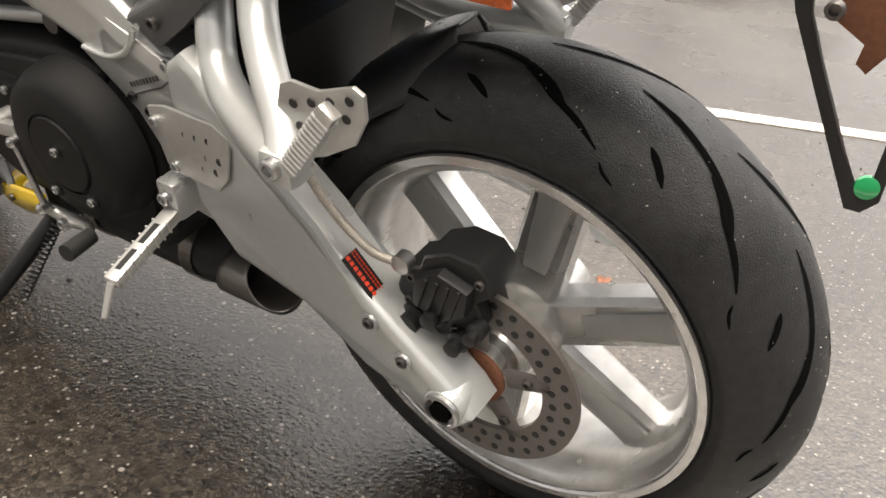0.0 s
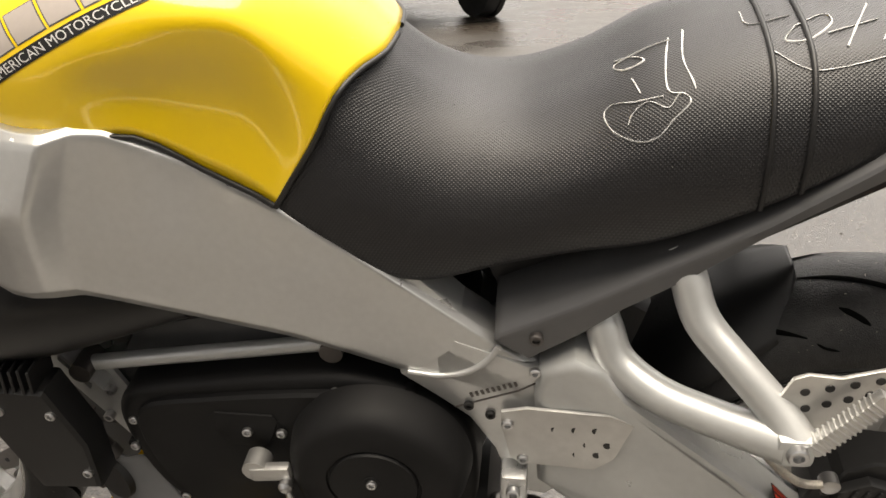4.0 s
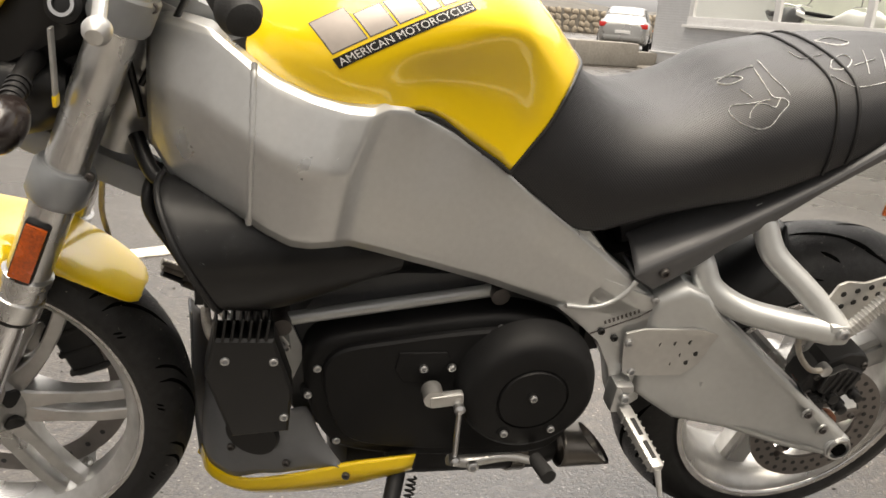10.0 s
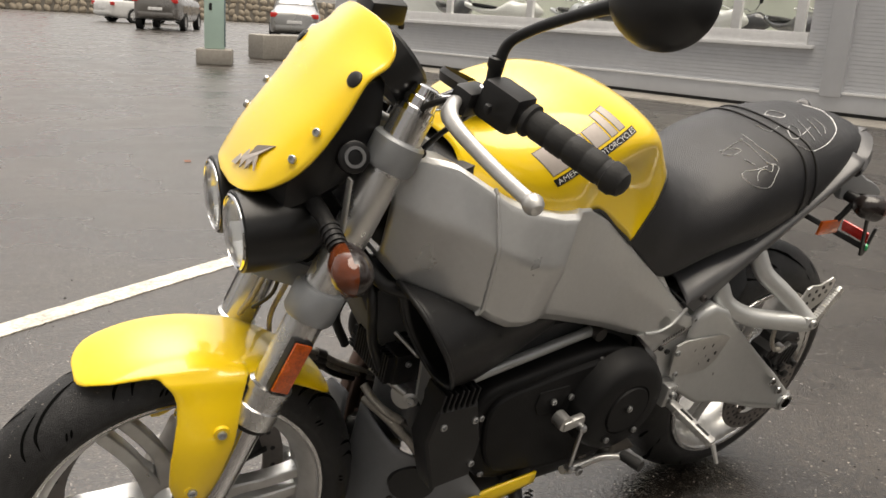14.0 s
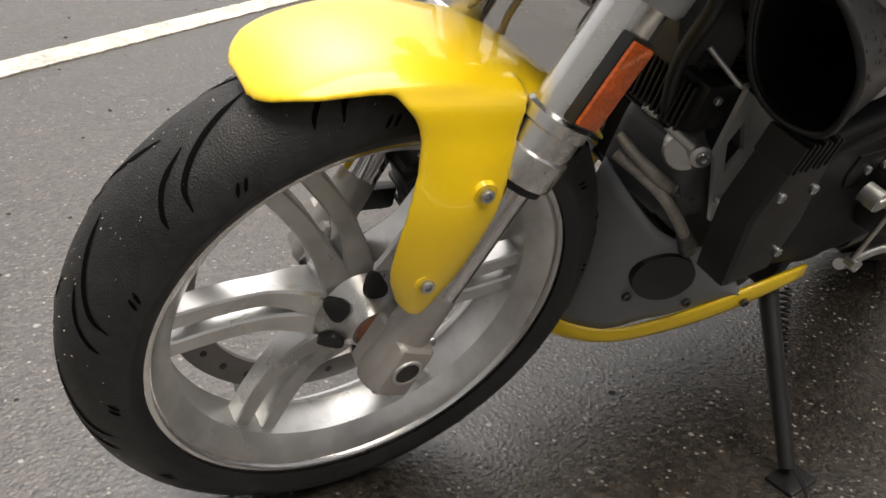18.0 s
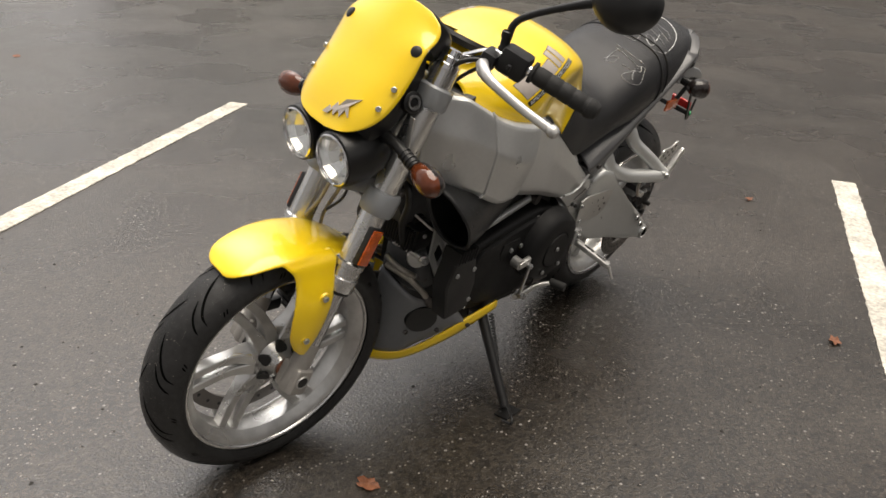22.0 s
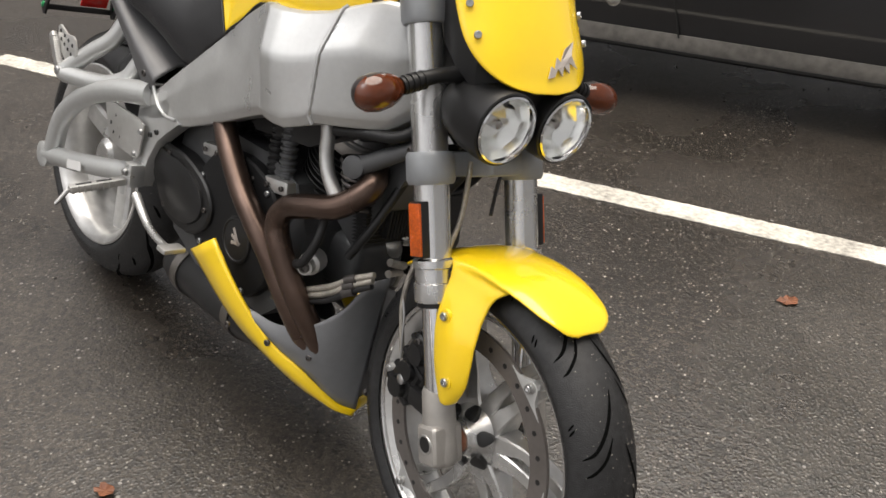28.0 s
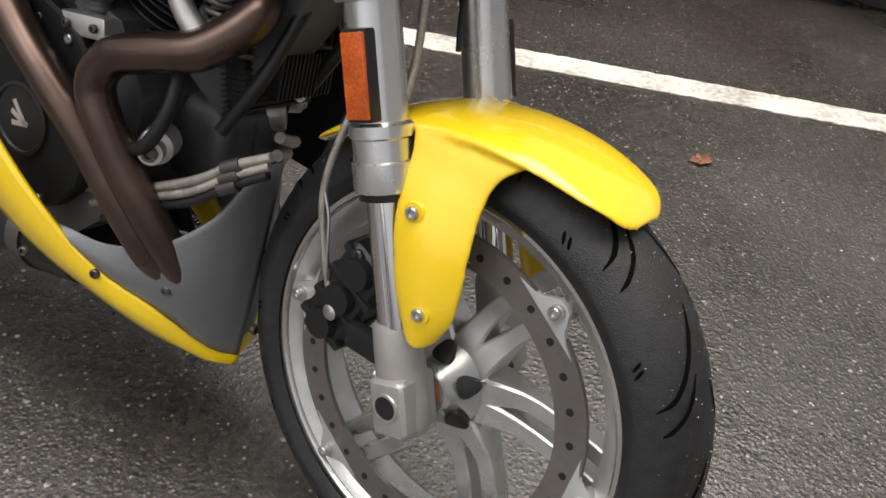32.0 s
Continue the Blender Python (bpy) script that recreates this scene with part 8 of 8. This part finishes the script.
    for xw in (0.0, base):
        for e in (0, 1):
            y = -0.002 if e == 0 else W + 0.002
            s = 1 if e == 0 else -1
            lathe("wheel_arch", [(-0.012, r + 0.028), (0.004, r + 0.024), (0.030, r + 0.012), (0.03, 0.0)], (xw, y, r + 0.0), (0, s, 0), INK, ob, "dark wheel arch", seg=seg)
            wheel = empty("wheel", "alloy wheel", parent=ob)
            lathe("tyre", [(0.0, 0.205), (-0.016, 0.215), (-0.022, 0.26), (-0.012, r - 0.012), (0.012, r), (0.19, r), (0.2, 0.2)], (xw, y + 0.012 * s, r), (0, s, 0), TYRE, wheel, seg=seg * 2)
            lathe("rim", [(0.0, 0.212), (-0.008, 0.205), (0.0, 0.196), (0.06, 0.185), (0.06, 0)], (xw, y + 0.012 * s, r), (0, s, 0), HUB, wheel, seg=seg)
            if seg:
                lathe("disc_shadow", [(0.055, 0.0), (0.055, 0.184)], (xw, y + 0.010 * s, r), (0, s, 0), INK, wheel, seg=seg)
                for k in range(10):
                    a = 2 * math.pi * k / 10 + 0.1
                    solid("spoke", spoke(Vector((xw, y + 0.016 * s, r)), a, 0.03, 0.20, 0.017, 0.020, 0.010, 0.012, 0.004, 0.0), HUB, wheel)
                lathe("cap", [(-0.006, 0), (-0.004, 0.03), (0.01, 0.042)], (xw, y + 0.012 * s, r), (0, s, 0), HUB, wheel, seg=20)
                if fine and e == 0:
                    for k in range(54):
                        a = 2 * math.pi * k / 54
                        part("tread_block", box_bm(0.018, 0.045, 0.010, 0, m=Matrix.Translation((xw + (r - 0.001) * math.cos(a), y + 0.036, r + (r - 0.001) * math.sin(a))) @ Matrix.Rotation(-a + math.pi / 2, 4, "Y")), TYRE, wheel)
    for e in (0, 1):
        y = 0.10 if e == 0 else W - 0.10
        part("headlamp", box_bm(0.16, 0.10, 0.10, 0.03, m=Matrix.Translation((F + 0.43, y + (-0.012 if e == 0 else 0.012), 0.715 + up)) @ Matrix.Rotation(radians(16 if e == 0 else -16), 4, "Z")), LAMPCLEAR, ob, "clear headlamp")
        part("side_marker", box_bm(0.05, 0.05, 0.06, 0.01, at=(F + 0.47, y - 0.068 if e == 0 else y + 0.068, 0.712 + up)), ORANGE, ob, "orange marker")
        part("tail_lamp", box_bm(0.10, 0.26, 0.16, 0.03, at=(end - 0.07, y + (0.10 if e == 0 else -0.10), 0.84 + up * 1.5)), RED, ob, "red tail lamp")
    part("number_plate", box_bm(0.012, 0.52, 0.11, 0.003, at=(end + 0.003, W / 2, 0.62 + up)), TRIM, ob, "white plate with dark bars")
    part("rear_bumper", box_bm(0.10, W * 0.74, 0.16, 0.04, at=(end - 0.03, W / 2, 0.42 + up)), paint, ob)
    part("sill_dirt", box_bm(base - 0.75, 0.010, 0.07, 0.003, at=(base / 2, 0.012, 0.245 + up)), SALT, ob, "salt and road dirt on the sill")
    if fine:
        for x0, x1 in ((0.42, 0.36), (1.52, 1.50)):
            tube("door_gap", [(x1, -0.001, 0.27), (x0 - 0.07, -0.001, 0.50), (x0, 0.002, 0.72), (x0 + 0.10, 0.04, 0.90)], 0.004, INK, ob, "door shut line", seg=6, n=5)
        part("door_handle", box_bm(0.20, 0.025, 0.028, 0.008, at=(1.28, -0.006, 0.745)), paint, ob)
        tube("chrome_strip", [(0.78, 0.105, 0.955), (1.6, 0.10, 0.975), (2.6, 0.105, 0.99)], 0.007, CHROME, ob, "bright window strip", seg=8)
        mirror = part("door_mirror", box_bm(0.14, 0.20, 0.13, 0.04, at=(0.80, -0.08, 1.02)), paint, ob)
        part("sill_line", box_bm(2.1, 0.006, 0.012, 0.002, at=(1.4, -0.001, 0.215)), INK, ob)
    return ob


def paint(name, color, metal=0.4):
    return material(name, color, 0.28, metal, coat=0.9, grain=0.05, scale=8)


u22 = radians(22)
CAR_M = Matrix.Translation((-1.109, 1.592, 0)) @ Matrix.Rotation(u22, 4, "Z")
car("dark grey sedan with silver alloy wheels, parked beside the bay", paint("dark_grey_car_paint", (0.022, 0.022, 0.024)), CAR_M, fine=True, seg=56, noselen=0.86, r=0.315)
WHITE = paint("white_car_paint", (0.70, 0.70, 0.69), 0.0)
SILVERCAR = paint("silver_car_paint", (0.36, 0.36, 0.35), 0.5)
BEIGE = paint("beige_car_paint", (0.46, 0.43, 0.36), 0.2)


def parked(label, mat, x, y, heading, **more):
    """heading: degrees of the way from nose to tail."""
    return car(label, mat, Matrix.Translation((x, y, 0)) @ Matrix.Rotation(radians(heading), 4, "Z"), **more)


parked("white crossover standing across the lot", WHITE, 1.13, -8.91, -52, tall=True, r=0.36)
parked("silver sedan far across the lot, tail towards the bikes", SILVERCAR, -13.0, -31.0, 62, seg=20)
parked("beige van far across the lot with lit tail lamps", BEIGE, -0.2, -31.5, 84, tall=True, seg=20)
parked("grey estate car by the stone wall", paint("grey_car_paint", (0.20, 0.19, 0.18), 0.4), -9.9, -36.0, 60, tall=True, seg=20)
parked("white hatchback far down the lot", WHITE, -12.6, -44.0, 20, seg=20)

# gate post on a concrete foot, and concrete blocks
MINT = material("mint_paint", (0.42, 0.56, 0.50), 0.5, grain=0.06, scale=8)
SLATE = material("slate_paint", (0.13, 0.19, 0.20), 0.5, grain=0.06, scale=8)
post = empty("gate_post", "mint green gate post on a concrete foot", "post", m=Matrix.Translation((-4.2, -14.2, 0)) @ Matrix.Rotation(radians(-25), 4, "Z"))
part("shaft", box_bm(0.34, 0.34, 1.25, 0.01, at=(0, 0, 0.90)), MINT, post)
part("side_panel", box_bm(0.02, 0.30, 1.20, 0.005, at=(-0.172, 0, 0.90)), SLATE, post, "slate side panel")
part("foot", box_bm(0.62, 0.62, 0.27, 0.03, at=(0, 0, 0.135)), CONCRETE, post, "concrete foot")
part("lock", box_bm(0.05, 0.02, 0.12, 0.005, at=(0.06, 0.172, 1.00)), BLACK, post)
part("cap", box_bm(0.40, 0.40, 0.06, 0.01, at=(0, 0, 1.55)), TRIM, post)
arm = part("barrier_arm", box_bm(4.6, 0.05, 0.10, 0.01, at=(2.3, 0, 1.42)), TRIM, post, "white barrier arm with red bands")
for k in range(5):
    part("red_band", box_bm(0.35, 0.056, 0.106, 0.004, at=(0.6 + 0.85 * k, 0, 1.42)), RED, arm)
for at, size, turn in (((-6.6, -16.3), (1.7, 0.5, 0.50), 15), ((-7.7, -16.9), (1.2, 0.5, 0.32), 15)):
    blk = part("concrete_block", box_bm(*size, 0.04), CONCRETE, None)
    blk.matrix_world = pose(at[0], at[1], size[2] / 2, 0, 0, turn)
    tagged(blk, "worn concrete block beside the building", "block", "concrete blocks")

# stone wall, red kiosk and bank in the distance
STONE = material("field_stone", (0.42, 0.36, 0.28), 0.85, grain=0.35, scale=3)
MORTAR = material("mortar", (0.22, 0.20, 0.17), 0.9, grain=0.2, scale=10)
stone_wall = part("stone_wall", box_bm(34, 0.8, 1.7, 0.05, at=(0, 0, 0.85)), MORTAR, None, smooth=0)
stone_wall.matrix_world = pose(-22, -62, 0, 0, 0, -12)
tagged(stone_wall, "rough field-stone retaining wall", "wall", kind="structure")
rs = random.Random(4)
smeshes = []
for q in range(6):
    bm = bmesh.new()
    bmesh.ops.create_icosphere(bm, subdivisions=2, radius=0.5)
    for v in bm.verts:
        v.co *= 1 + 0.25 * noise.noise(v.co * 2.1 + Vector((q * 7, 0, 0)))
    me = bpy.data.meshes.new("stone")
    bm.to_mesh(me)
    bm.free()
    me.materials.append(STONE)
    smeshes.append(me)
for row in range(4):
    for k in range(60):
        st = new("stone", smeshes[rs.randrange(6)])
        st.parent = stone_wall
        st.matrix_local = Matrix.Translation((-16.7 + k * 0.56 + rs.uniform(-0.1, 0.1), 0.40, 0.22 + row * 0.42 + rs.uniform(-0.04, 0.04))) @ Matrix.Rotation(rs.uniform(0, 6), 4, "Y") @ Matrix.Diagonal((0.56, 0.24, rs.uniform(0.36, 0.46), 1))
REDPAINT = material("red_cladding", (0.50, 0.05, 0.04), 0.5, grain=0.08, scale=3)
kiosk = part("red_building", box_bm(14, 6, 4, 0.05, at=(0, 0, 2.0)), REDPAINT, None, smooth=0)
kiosk.matrix_world = pose(-6, -74, 0, 0, 0, -5)
tagged(kiosk, "red clad building beyond the lot", "building", kind="structure")
BANK = material("far_scrub", (0.12, 0.115, 0.105), 0.9, grain=0.4, scale=0.6)
bank_v = []
for k in range(81):
    a = radians(-190 + 200 * k / 80)
    d = Vector((math.cos(a), math.sin(a), 0))
    h = 3 + 2 * noise.noise(Vector((k * 0.35, 0, 0)))
    bank_v += [d * 90, d * 96 + Vector((0, 0, h * 0.7)), d * 105 + Vector((0, 0, h))]
bank = link("backdrop_bank", bank_v, grid_faces(81, 3), BANK, kind="structure", smooth=60)
tagged(bank, "dull scrub bank in the distance", "backdrop")
# the shop front opposite, behind the camera
opp = part("facade_opposite", box_bm(30, 1, 6, 0.0, at=(0, 0, 3)), SIDING, None, smooth=0)
opp.matrix_world = pose(14, 10, 0, 0, 0, 60)
tagged(opp, "plain grey facade closing the lot", "facade", kind="structure")
